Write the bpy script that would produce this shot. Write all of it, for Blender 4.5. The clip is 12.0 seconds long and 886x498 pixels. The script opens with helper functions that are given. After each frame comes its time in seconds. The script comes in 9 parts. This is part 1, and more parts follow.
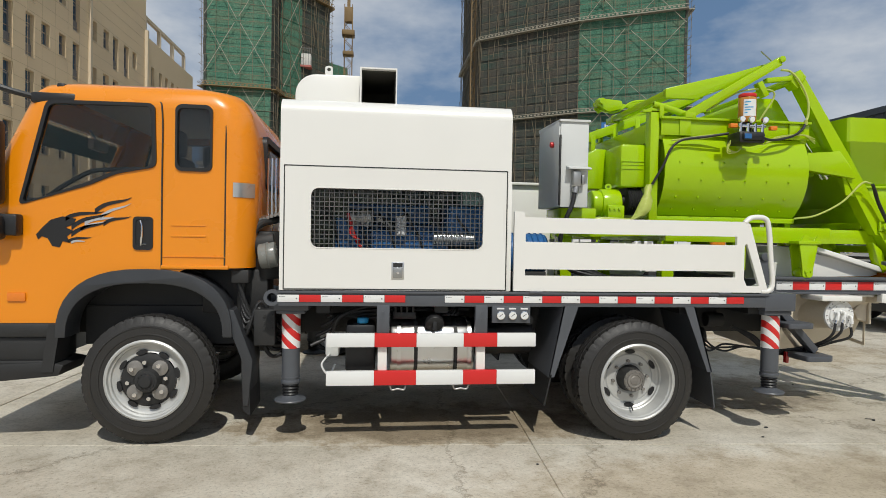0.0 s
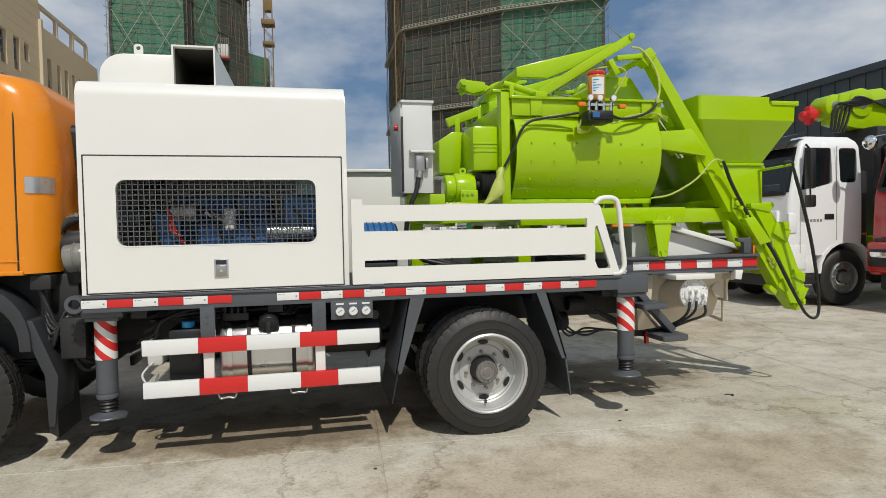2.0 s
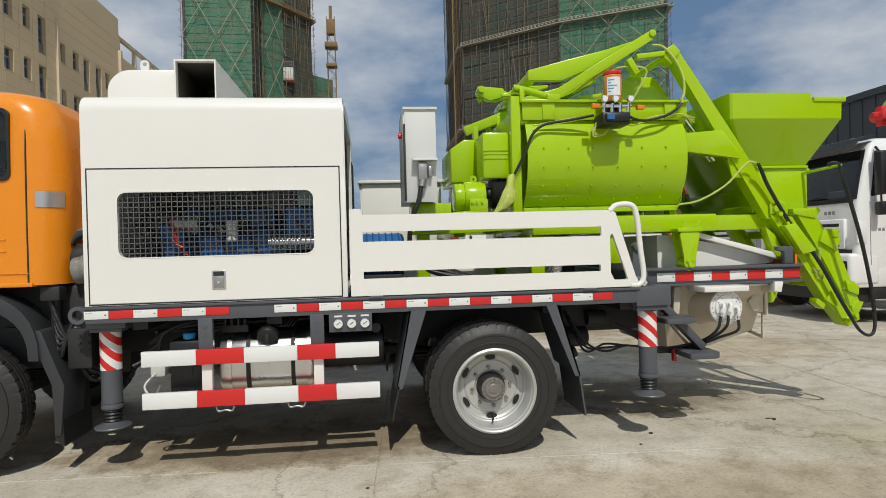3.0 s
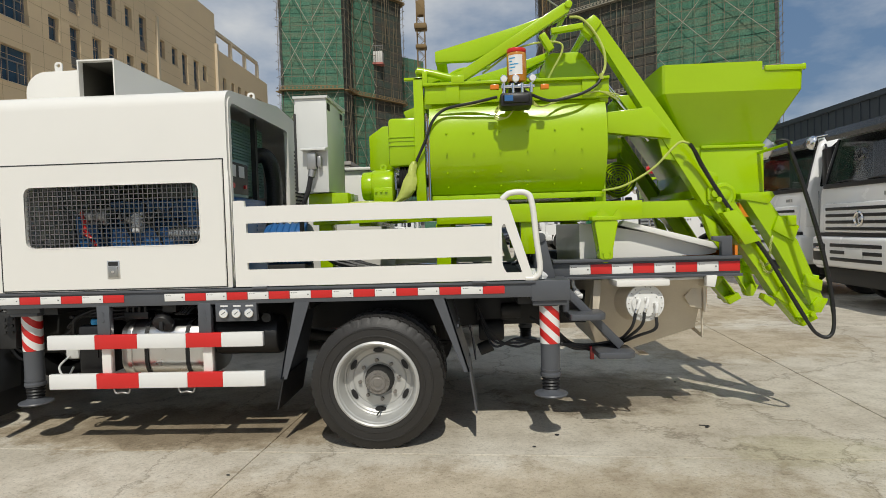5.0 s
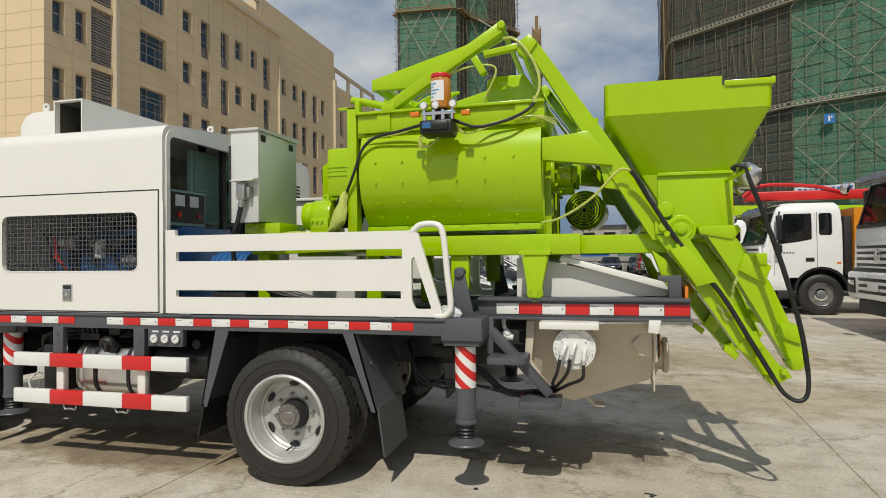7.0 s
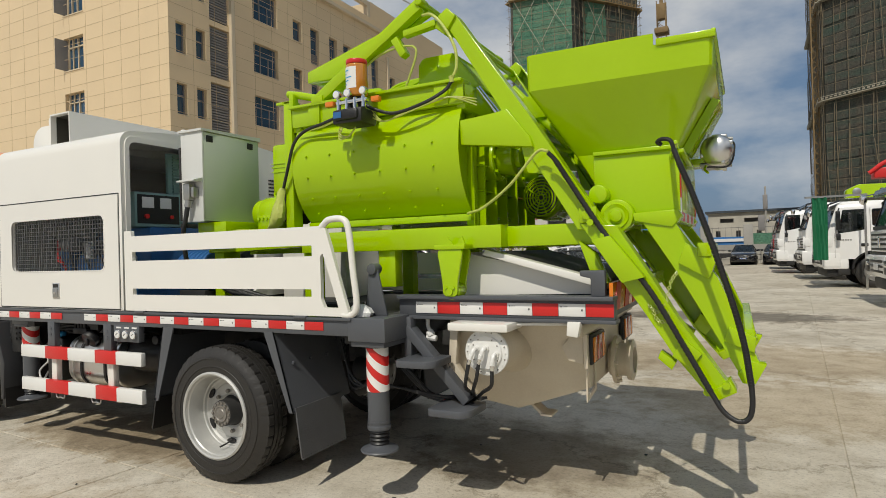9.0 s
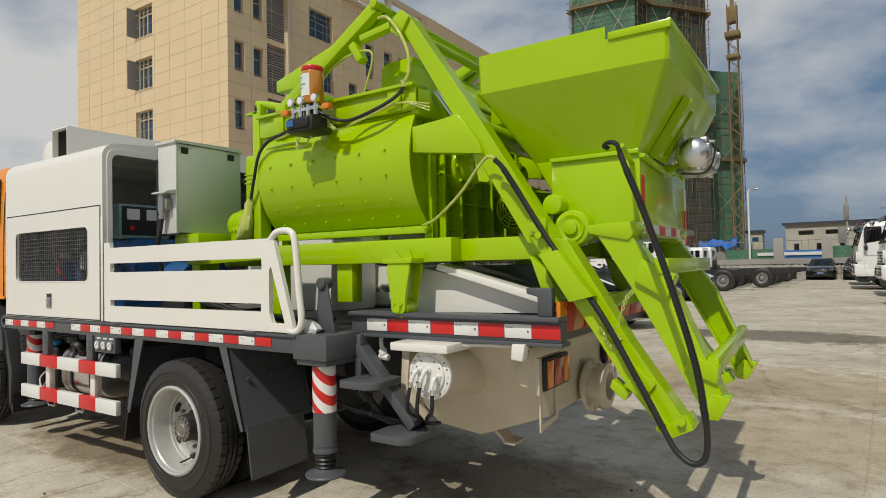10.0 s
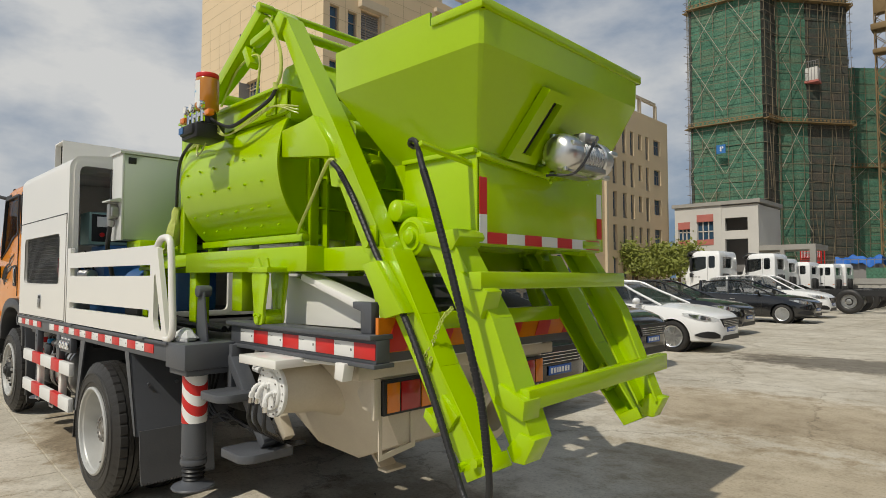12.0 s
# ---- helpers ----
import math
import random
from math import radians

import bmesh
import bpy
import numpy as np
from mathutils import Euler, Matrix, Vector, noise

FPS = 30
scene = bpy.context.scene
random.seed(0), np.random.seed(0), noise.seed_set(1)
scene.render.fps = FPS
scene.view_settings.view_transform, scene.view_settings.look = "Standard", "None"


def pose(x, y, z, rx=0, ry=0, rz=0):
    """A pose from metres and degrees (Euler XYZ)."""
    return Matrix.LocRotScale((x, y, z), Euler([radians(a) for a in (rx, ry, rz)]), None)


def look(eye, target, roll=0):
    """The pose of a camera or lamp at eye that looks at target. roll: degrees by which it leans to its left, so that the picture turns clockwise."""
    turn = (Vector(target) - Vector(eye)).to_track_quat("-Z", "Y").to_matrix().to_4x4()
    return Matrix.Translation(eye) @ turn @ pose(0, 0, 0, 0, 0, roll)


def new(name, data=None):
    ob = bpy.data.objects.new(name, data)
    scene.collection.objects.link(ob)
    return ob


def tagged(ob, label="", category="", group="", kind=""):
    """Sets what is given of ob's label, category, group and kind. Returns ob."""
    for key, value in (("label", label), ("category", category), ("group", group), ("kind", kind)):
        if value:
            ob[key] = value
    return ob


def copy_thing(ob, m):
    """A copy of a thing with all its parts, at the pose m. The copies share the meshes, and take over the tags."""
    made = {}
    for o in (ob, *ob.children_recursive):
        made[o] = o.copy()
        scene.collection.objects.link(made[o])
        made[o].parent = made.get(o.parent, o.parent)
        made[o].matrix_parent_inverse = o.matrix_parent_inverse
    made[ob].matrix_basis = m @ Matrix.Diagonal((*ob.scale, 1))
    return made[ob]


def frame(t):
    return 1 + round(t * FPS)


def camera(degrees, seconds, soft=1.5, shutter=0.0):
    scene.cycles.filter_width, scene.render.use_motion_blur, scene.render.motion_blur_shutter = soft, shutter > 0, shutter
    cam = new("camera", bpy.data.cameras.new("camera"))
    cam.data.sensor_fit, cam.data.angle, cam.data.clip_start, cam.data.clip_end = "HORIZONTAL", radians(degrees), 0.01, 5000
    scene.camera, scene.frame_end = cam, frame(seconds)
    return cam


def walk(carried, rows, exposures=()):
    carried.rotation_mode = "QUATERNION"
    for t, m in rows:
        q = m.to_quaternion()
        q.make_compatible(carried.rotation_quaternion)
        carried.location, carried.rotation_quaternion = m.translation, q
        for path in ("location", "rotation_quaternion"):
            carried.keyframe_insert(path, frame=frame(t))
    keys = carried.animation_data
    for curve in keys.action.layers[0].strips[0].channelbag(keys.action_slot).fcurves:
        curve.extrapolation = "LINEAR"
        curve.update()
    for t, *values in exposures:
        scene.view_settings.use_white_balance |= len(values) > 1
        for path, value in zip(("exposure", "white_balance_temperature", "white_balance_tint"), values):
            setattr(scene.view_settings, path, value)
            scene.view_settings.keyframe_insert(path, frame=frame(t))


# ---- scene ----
cam = camera(72.9, 12.0, soft=0.6)
PATH = [
    (0, (-0.198, -4.515, 1.574), (0.041, -2.53, 1.536), 1.0),
    (0.5, (-0.073, -4.434, 1.553), (0.196, -2.453, 1.506), 0.7),
    (1, (0.07, -4.316, 1.56), (0.423, -2.347, 1.518), 0.6),
    (1.5, (0.299, -4.301, 1.555), (0.7, -2.342, 1.515), -0.4),
    (2, (0.583, -4.348, 1.561), (1.024, -2.398, 1.494), -1.1),
    (2.5, (0.82, -4.283, 1.547), (1.214, -2.323, 1.501), -1.1),
    (2.7, (0.897, -4.27, 1.512), (1.22, -2.296, 1.5), -1.4),
    (4.3, (2.079, -4.218, 1.538), (2.168, -2.22, 1.511), -1.2),
    (4.5, (2.247, -4.219, 1.547), (2.296, -2.22, 1.509), -1.6),
    (5, (2.596, -4.194, 1.549), (2.494, -2.198, 1.479), -1.7),
    (5.5, (2.921, -4.056, 1.558), (2.763, -2.064, 1.489), -1.2),
    (6, (3.288, -4.0, 1.57), (3.005, -2.021, 1.528), -1.4),
    (6.5, (3.616, -3.901, 1.561), (3.226, -1.939, 1.556), -0.9),
    (7, (3.991, -3.774, 1.562), (3.488, -1.838, 1.59), -0.6),
    (7.2, (4.137, -3.766, 1.547), (3.594, -1.841, 1.572), -0.3),
    (8.8, (5.101, -3.126, 1.56), (4.198, -1.342, 1.565), -1.4),
    (9, (5.209, -3.031, 1.556), (4.302, -1.248, 1.566), -1.6),
    (9.5, (5.418, -2.747, 1.572), (4.451, -0.997, 1.613), -1.4),
    (10, (5.69, -2.491, 1.557), (4.598, -0.816, 1.61), -1.2),
    (10.5, (5.9, -2.2, 1.554), (4.719, -0.588, 1.647), -0.9),
    (11, (6.155, -1.931, 1.561), (4.903, -0.383, 1.752), -1.0),
    (11.5, (6.476, -1.705, 1.56), (5.165, -0.199, 1.669), -1.0),
    (12, (6.635, -1.408, 1.541), (5.242, 0.024, 1.637), -0.0),
]
walk(cam, [(t, look(eye, target, roll)) for t, eye, target, roll in PATH], exposures=((0, 0.02, 6350, 8), (4.5, 0.0, 6500, 8), (7.0, 0.0, 6650, 8), (9.5, -0.06, 6750, 8), (10.5, -0.12, 6750, 8), (12.0, -0.03, 6750, 8)))

# ---------------------------------------------------------------- world and sun
SUN_DIR = Vector((0.06, -0.78, 1.0)).normalized()
world = bpy.data.worlds.new("sky")
scene.world = world
world.use_nodes = True
wn, wl = world.node_tree.nodes, world.node_tree.links
wn.clear()
w_out = wn.new("ShaderNodeOutputWorld")
w_bg = wn.new("ShaderNodeBackground")
w_bg.inputs["Strength"].default_value = 0.072
w_sky = wn.new("ShaderNodeTexSky")
w_sky.sky_type = "NISHITA"
w_sky.sun_disc = False
w_sky.sun_elevation = math.asin(SUN_DIR.z)
w_sky.sun_rotation = math.atan2(SUN_DIR.x, SUN_DIR.y)
w_sky.dust_density = 2.0
w_tc = wn.new("ShaderNodeTexCoord")
w_map = wn.new("ShaderNodeMapping")
w_map.inputs["Scale"].default_value = (1.0, 1.0, 2.2)
w_map.inputs["Location"].default_value = (0.35, 0.2, 0.1)
w_noise = wn.new("ShaderNodeTexNoise")
w_noise.inputs["Scale"].default_value = 1.9
w_noise.inputs["Detail"].default_value = 7.0
w_noise.inputs["Roughness"].default_value = 0.55
w_ramp = wn.new("ShaderNodeValToRGB")
w_ramp.color_ramp.elements[0].position = 0.49
w_ramp.color_ramp.elements[1].position = 0.70
w_mix = wn.new("ShaderNodeMixRGB")
w_mix.inputs["Color2"].default_value = (8.6, 8.75, 9.0, 1)
w_dim = wn.new("ShaderNodeMixRGB")
w_dim.inputs["Fac"].default_value = 0.72
w_dim.inputs["Color2"].default_value = (1.75, 3.0, 5.1, 1)
wl.new(w_tc.outputs["Generated"], w_map.inputs["Vector"])
wl.new(w_map.outputs["Vector"], w_noise.inputs["Vector"])
# cloud thins out towards the north
w_sep = wn.new("ShaderNodeSeparateXYZ")
w_abs = wn.new("ShaderNodeMath")
w_abs.operation = "ABSOLUTE"
w_cov = wn.new("ShaderNodeMath")
w_cov.operation = "MULTIPLY_ADD"
w_cov.inputs[1].default_value = 0.185
wl.new(w_tc.outputs["Generated"], w_sep.inputs[0])
wl.new(w_sep.outputs["X"], w_abs.inputs[0])
wl.new(w_abs.outputs[0], w_cov.inputs[0])
wl.new(w_noise.outputs["Fac"], w_cov.inputs[2])
wl.new(w_cov.outputs[0], w_ramp.inputs["Fac"])
wl.new(w_sky.outputs["Color"], w_dim.inputs["Color1"])
wl.new(w_dim.outputs["Color"], w_mix.inputs["Color1"])
wl.new(w_ramp.outputs["Color"], w_mix.inputs["Fac"])
wl.new(w_mix.outputs["Color"], w_bg.inputs["Color"])
wl.new(w_bg.outputs["Background"], w_out.inputs["Surface"])

sun = new("sun", bpy.data.lights.new("sun", "SUN"))
sun.data.energy = 2.8
sun.data.angle = radians(0.6)
sun.data.color = (1.0, 0.95, 0.86)
sun.matrix_world = look(SUN_DIR * 60, (0, 0, 0))


# ---------------------------------------------------------------- materials
def mat(name, base, rough=0.5, metal=0.0, var=0.08, scale=3.0, bump=0.0, bscale=90.0, coat=0.0, tint=None, spec=0.5):
    """Procedural surface: base colour varied at two scales, roughness variation and fine relief."""
    m = bpy.data.materials.new(name)
    m.use_nodes = True
    n, l = m.node_tree.nodes, m.node_tree.links
    b = n["Principled BSDF"]
    b.inputs["Metallic"].default_value = metal
    b.inputs["Coat Weight"].default_value = coat
    b.inputs["Coat Roughness"].default_value = 0.08
    b.inputs["Specular IOR Level"].default_value = spec
    tc = n.new("ShaderNodeTexCoord")
    big = n.new("ShaderNodeTexNoise")
    big.inputs["Scale"].default_value = scale
    big.inputs["Detail"].default_value = 6
    fine = n.new("ShaderNodeTexNoise")
    fine.inputs["Scale"].default_value = bscale
    fine.inputs["Detail"].default_value = 4
    l.new(tc.outputs["Object"], big.inputs["Vector"])
    l.new(tc.outputs["Object"], fine.inputs["Vector"])
    mix = n.new("ShaderNodeMixRGB")
    dark = [max(0.0, c * (1 - var)) for c in (tint or base)]
    lite = [min(1.0, c * (1 + var)) for c in base]
    mix.inputs["Color1"].default_value = (*dark, 1)
    mix.inputs["Color2"].default_value = (*lite, 1)
    addn = n.new("ShaderNodeMath")
    addn.operation = "MULTIPLY_ADD"
    addn.inputs[1].default_value = 0.3
    l.new(fine.outputs["Fac"], addn.inputs[0])
    sub = n.new("ShaderNodeMath")
    sub.operation = "SUBTRACT"
    sub.inputs[1].default_value = 0.15
    l.new(big.outputs["Fac"], sub.inputs[0])
    l.new(sub.outputs["Value"], addn.inputs[2])
    l.new(addn.outputs["Value"], mix.inputs["Fac"])
    l.new(mix.outputs["Color"], b.inputs["Base Color"])
    rr = n.new("ShaderNodeMapRange")
    rr.inputs["To Min"].default_value = max(0.02, rough - 0.08)
    rr.inputs["To Max"].default_value = min(1.0, rough + 0.08)
    l.new(big.outputs["Fac"], rr.inputs["Value"])
    l.new(rr.outputs["Result"], b.inputs["Roughness"])
    if bump:
        bp = n.new("ShaderNodeBump")
        bp.inputs["Strength"].default_value = bump
        bp.inputs["Distance"].default_value = 0.02
        l.new(fine.outputs["Fac"], bp.inputs["Height"])
        l.new(bp.outputs["Normal"], b.inputs["Normal"])
    return m


def glass_mat(name, tint, rough=0.02, alpha=0.45):
    """Window pane: part clear, part mirror-like by the glass's own gloss."""
    m = bpy.data.materials.new(name)
    m.use_nodes = True
    b = m.node_tree.nodes["Principled BSDF"]
    b.inputs["Base Color"].default_value = (*tint, 1)
    b.inputs["Roughness"].default_value = rough
    b.inputs["IOR"].default_value = 1.5
    b.inputs["Specular IOR Level"].default_value = 0.9
    b.inputs["Alpha"].default_value = alpha
    return m


M = {}
M["white"] = mat("white_paint", (0.80, 0.785, 0.74), 0.32, var=0.025, scale=2.0, bump=0.02, bscale=220, coat=0.3)
M["cabinet"] = mat("light_grey_powder_coat", (0.62, 0.63, 0.61), 0.45, var=0.03, bump=0.03, bscale=400)
M["cabinet_green"] = mat("sage_powder_coat", (0.50, 0.56, 0.47), 0.42, var=0.03, bump=0.03, bscale=400)
M["lime"] = mat("lime_paint", (0.365, 0.56, 0.0004), 0.23, var=0.06, scale=4, bump=0.03, bscale=45, coat=0.3, spec=0.38)
M["orange"] = mat("orange_paint", (0.80, 0.258, 0.003), 0.28, var=0.03, scale=2, coat=0.35)
M["grey"] = mat("chassis_grey_paint", (0.085, 0.091, 0.103), 0.42, var=0.15, scale=5, bump=0.05)
M["dark"] = mat("dark_chassis", (0.021, 0.021, 0.021), 0.6, var=0.3, scale=8, bump=0.1)
M["arch"] = mat("charcoal_plastic", (0.035, 0.037, 0.041), 0.4, var=0.2, scale=5, bump=0.05)
M["flap"] = mat("grey_rubber", (0.075, 0.078, 0.084), 0.55, var=0.25, scale=6, bump=0.1)
M["black"] = mat("black_plastic", (0.014, 0.014, 0.015), 0.45, var=0.2, bump=0.08)
M["rubber"] = mat("tyre_rubber", (0.0185, 0.018, 0.0175), 0.5, var=0.35, scale=9, bump=0.12, tint=(0.034, 0.030, 0.026))
M["alu"] = mat("brushed_aluminium", (0.72, 0.72, 0.71), 0.3, metal=1.0, var=0.08, scale=12, bump=0.03)
M["steel"] = mat("grey_steel", (0.40, 0.40, 0.39), 0.42, metal=0.9, var=0.2, scale=14, bump=0.05)
M["chrome"] = mat("chrome", (0.8, 0.8, 0.8), 0.12, metal=1.0, var=0.03)
M["cream"] = mat("cream_paint", (0.66, 0.60, 0.49), 0.42, var=0.1, scale=3, bump=0.06, tint=(0.52, 0.44, 0.33))
M["red"] = mat("reflective_red", (0.62, 0.022, 0.02), 0.35, var=0.08, bump=0.05, bscale=300)
M["rwhite"] = mat("reflective_white", (0.78, 0.78, 0.76), 0.35, var=0.04, bump=0.05, bscale=300)
M["amber"] = mat("amber_lens", (0.75, 0.20, 0.01), 0.2, var=0.1, coat=0.5)
M["redlens"] = mat("red_lens", (0.38, 0.012, 0.012), 0.2, var=0.1, coat=0.5)
M["blue"] = mat("engine_blue", (0.03, 0.13, 0.34), 0.4, var=0.15, bump=0.05)
M["bluecap"] = mat("blue_cap", (0.03, 0.32, 0.62), 0.4, var=0.05)
M["teal"] = mat("teal_panel", (0.23, 0.37, 0.36), 0.5, var=0.06)
M["hose"] = mat("black_hose", (0.018, 0.018, 0.019), 0.42, var=0.2, bump=0.3, bscale=60)
M["oil"] = mat("amber_grease", (0.52, 0.20, 0.02), 0.15, var=0.1, coat=0.8)
M["film"] = mat("clear_film", (0.50, 0.56, 0.13), 0.15, var=0.15, bump=0.5, bscale=35)
M["wadfilm"] = mat("grey_clear_film", (0.62, 0.63, 0.63), 0.15, var=0.2, bump=0.5, bscale=40)
M["glass"] = glass_mat("cab_glass", (0.02, 0.03, 0.03), alpha=0.22)
M["qglass"] = glass_mat("quarter_glass", (0.012, 0.016, 0.018), alpha=0.45)
M["dglass"] = glass_mat("dark_glass", (0.012, 0.016, 0.018), alpha=0.82)
M["interior"] = mat("cab_interior", (0.035, 0.035, 0.037), 0.7, var=0.2)
M["louvre_print"] = mat("grey_print", (0.12, 0.12, 0.12), 0.5, var=0.1)
M["ductdark"] = mat("dark_duct_olive", (0.05, 0.047, 0.036), 0.8, var=0.3, scale=6, bump=0.1)
M["reservoir"] = mat("cloudy_plastic", (0.20, 0.205, 0.19), 0.25, var=0.2, scale=12)
M["paper"] = mat("paper_label", (0.75, 0.75, 0.74), 0.5, var=0.03)
M["silver"] = mat("silver_decal", (0.55, 0.55, 0.56), 0.3, metal=0.4, var=0.05)
M["tvwhite"] = mat("truck_white_paint", (0.84, 0.84, 0.83), 0.25, var=0.02, coat=0.5)
M["carblack"] = mat("car_black_paint", (0.012, 0.012, 0.013), 0.15, var=0.1, coat=1.0)
M["wood_trim"] = mat("rust_brown", (0.16, 0.09, 0.05), 0.7, var=0.3)


# ---------------------------------------------------------------- mesh helpers
def finish(bm, smooth=35):
    bmesh.ops.remove_doubles(bm, verts=bm.verts, dist=1e-5)
    bmesh.ops.recalc_face_normals(bm, faces=bm.faces)
    me = bpy.data.meshes.new("mesh")
    bm.to_mesh(me)
    bm.free()
    me.polygons.foreach_set("use_smooth", [True] * len(me.polygons))
    me.set_sharp_from_angle(angle=radians(smooth))
    return me


def thing(name, at=(0, 0, 0), label="", category="", group="", kind=""):
    ob = new(name)
    ob.location = at
    ob.empty_display_size = 0.2
    return tagged(ob, label, category, group, kind)


def part(name, bm, material, parent, label="", smooth=35):
    """Link a bmesh, drawn in world places, as one mesh object under a thing or a part."""
    me = finish(bm, smooth)
    me.materials.append(material)
    ob = new(name, me)
    ob.parent = parent
    if parent.parent is None and parent.type == "EMPTY":
        ob.matrix_parent_inverse = Matrix.Translation(-parent.location)
    return tagged(ob, label)


def each(name, shapes, material, parent, label=""):
    """Every shape as a part of its own."""
    return [part(name, B(s), material, parent, label) for s in shapes]


def twin(ob, name, parent, m=None):
    """Another part on the same mesh."""
    c = new(name, ob.data)
    c.parent = parent
    c.matrix_parent_inverse = ob.matrix_parent_inverse
    if m is not None:
        c.matrix_basis = m
    return c


def B(*parts):
    bm = bmesh.new()
    for p in parts:
        p(bm)
    return bm


def bevel(bm, geom, w, seg=2):
    edges = [e for e in geom if isinstance(e, bmesh.types.BMEdge) and e.is_valid and len(e.link_faces) == 2 and e.calc_face_angle(0) > 0.5]
    if w > 0 and edges:
        bmesh.ops.bevel(bm, geom=edges, offset=w, segments=seg, affect="EDGES", profile=0.5, clamp_overlap=True)


def box(x0, x1, y0, y1, z0, z1, b=0.0, m=None, seg=2):
    def f(bm):
        mm = Matrix.Translation(((x0 + x1) / 2, (y0 + y1) / 2, (z0 + z1) / 2)) @ Matrix.Diagonal((abs(x1 - x0), abs(y1 - y0), abs(z1 - z0), 1))
        tmp = bmesh.new()
        r = bmesh.ops.create_cube(tmp, size=1, matrix=mm)
        bevel(tmp, list(tmp.edges), b, seg)
        merge(bm, tmp, m)
    return f


def merge(bm, tmp, m=None):
    if m is not None:
        bmesh.ops.transform(tmp, matrix=m, verts=tmp.verts)
    me = bpy.data.meshes.new("tmp")
    tmp.to_mesh(me)
    tmp.free()
    bm.from_mesh(me)
    bpy.data.meshes.remove(me)


def cyl(p0, p1, r, r2=None, seg=24, b=0.0, caps=True):
    def f(bm):
        a, c = Vector(p0), Vector(p1)
        d = c - a
        tmp = bmesh.new()
        bmesh.ops.create_cone(tmp, cap_ends=caps, segments=seg, radius1=r, radius2=r if r2 is None else r2, depth=d.length)
        if b:
            bevel(tmp, [e for e in tmp.edges if any(len(fc.verts) > 4 for fc in e.link_faces)], b, 2)
        merge(bm, tmp, Matrix.Translation((a + c) / 2) @ d.to_track_quat("Z", "Y").to_matrix().to_4x4())
    return f


def ring(p0, p1, r_out, r_in, seg=32):
    """A pipe with a real bore."""
    def f(bm):
        prof = [(r_in, 0), (r_out, 0), (r_out, 1), (r_in, 1), (r_in, 0)]
        lathe(prof, p0, p1, seg, unit=False)(bm)
    return f


def lathe(prof, p0, p1, seg=40, unit=True):
    """Turn (radius, along) round the axis p0-p1; along is in metres, or 0..1 of the axis when unit is off."""
    def f(bm):
        a, c = Vector(p0), Vector(p1)
        d = c - a
        k = 1.0 if unit else d.length
        m = Matrix.Translation(a) @ d.to_track_quat("Z", "Y").to_matrix().to_4x4()
        rings = []
        for r, h in prof:
            rings.append([bm.verts.new(m @ Vector((r * math.cos(2 * math.pi * i / seg), r * math.sin(2 * math.pi * i / seg), h * k))) for i in range(seg)])
        for u, v in zip(rings, rings[1:]):
            for i in range(seg):
                j = (i + 1) % seg
                bm.faces.new((u[i], u[j], v[j], v[i]))
    return f


def prism(pts, axis, a, b, bev=0.0, seg=2):
    """A polygon given in the two other axes, pushed along one axis from a to b."""
    def f(bm):
        tmp = bmesh.new()
        def at(p, h):
            return {"x": (h, p[0], p[1]), "y": (p[0], h, p[1]), "z": (p[0], p[1], h)}[axis]
        lo = [tmp.verts.new(at(p, a)) for p in pts]
        hi = [tmp.verts.new(at(p, b)) for p in pts]
        tmp.faces.new(lo)
        tmp.faces.new(list(reversed(hi)))
        n = len(pts)
        for i in range(n):
            j = (i + 1) % n
            tmp.faces.new((lo[i], hi[i], hi[j], lo[j]))
        bmesh.ops.recalc_face_normals(tmp, faces=tmp.faces)
        bevel(tmp, list(tmp.edges), bev, seg)
        merge(bm, tmp)
    return f


def sheet(outer, holes, axis, a, b):
    """A plate with real openings, given in the two other axes, from a to b along the axis."""
    def f(bm):
        tmp = bmesh.new()
        def at(p, h):
            return {"x": (h, p[0], p[1]), "y": (p[0], h, p[1]), "z": (p[0], p[1], h)}[axis]
        for loop in [outer, *holes]:
            vs = [tmp.verts.new(at(p, a)) for p in loop]
            for i in range(len(vs)):
                tmp.edges.new((vs[i], vs[(i + 1) % len(vs)]))
        bmesh.ops.triangle_fill(tmp, edges=tmp.edges[:], use_beauty=True)
        r = bmesh.ops.extrude_face_region(tmp, geom=tmp.faces[:])
        d = {"x": (b - a, 0, 0), "y": (0, b - a, 0), "z": (0, 0, b - a)}[axis]
        bmesh.ops.translate(tmp, vec=d, verts=[v for v in r["geom"] if isinstance(v, bmesh.types.BMVert)])
        merge(bm, tmp)
    return f


def rrect(x0, x1, z0, z1, r, n=5):
    """A rectangle with round corners."""
    out = []
    for cx, cz, s in ((x1 - r, z1 - r, 0), (x0 + r, z1 - r, 90), (x0 + r, z0 + r, 180), (x1 - r, z0 + r, 270)):
        for i in range(n + 1):
            t = radians(s + 90 * i / n)
            out.append((cx + r * math.cos(t), cz + r * math.sin(t)))
    return out


def rpoly(pts, r, n=4):
    """A polygon with rounded corners."""
    out, k = [], len(pts)
    for i in range(k):
        p, q, s = Vector(pts[i - 1]), Vector(pts[i]), Vector(pts[(i + 1) % k])
        rr = min(r, (p - q).length * 0.45, (s - q).length * 0.45)
        u, v = q + (p - q).normalized() * rr, q + (s - q).normalized() * rr
        for j in range(n + 1):
            t = j / n
            w = u * (1 - t) ** 2 + q * 2 * t * (1 - t) + v * t * t
            out.append((w.x, w.y))
    return out


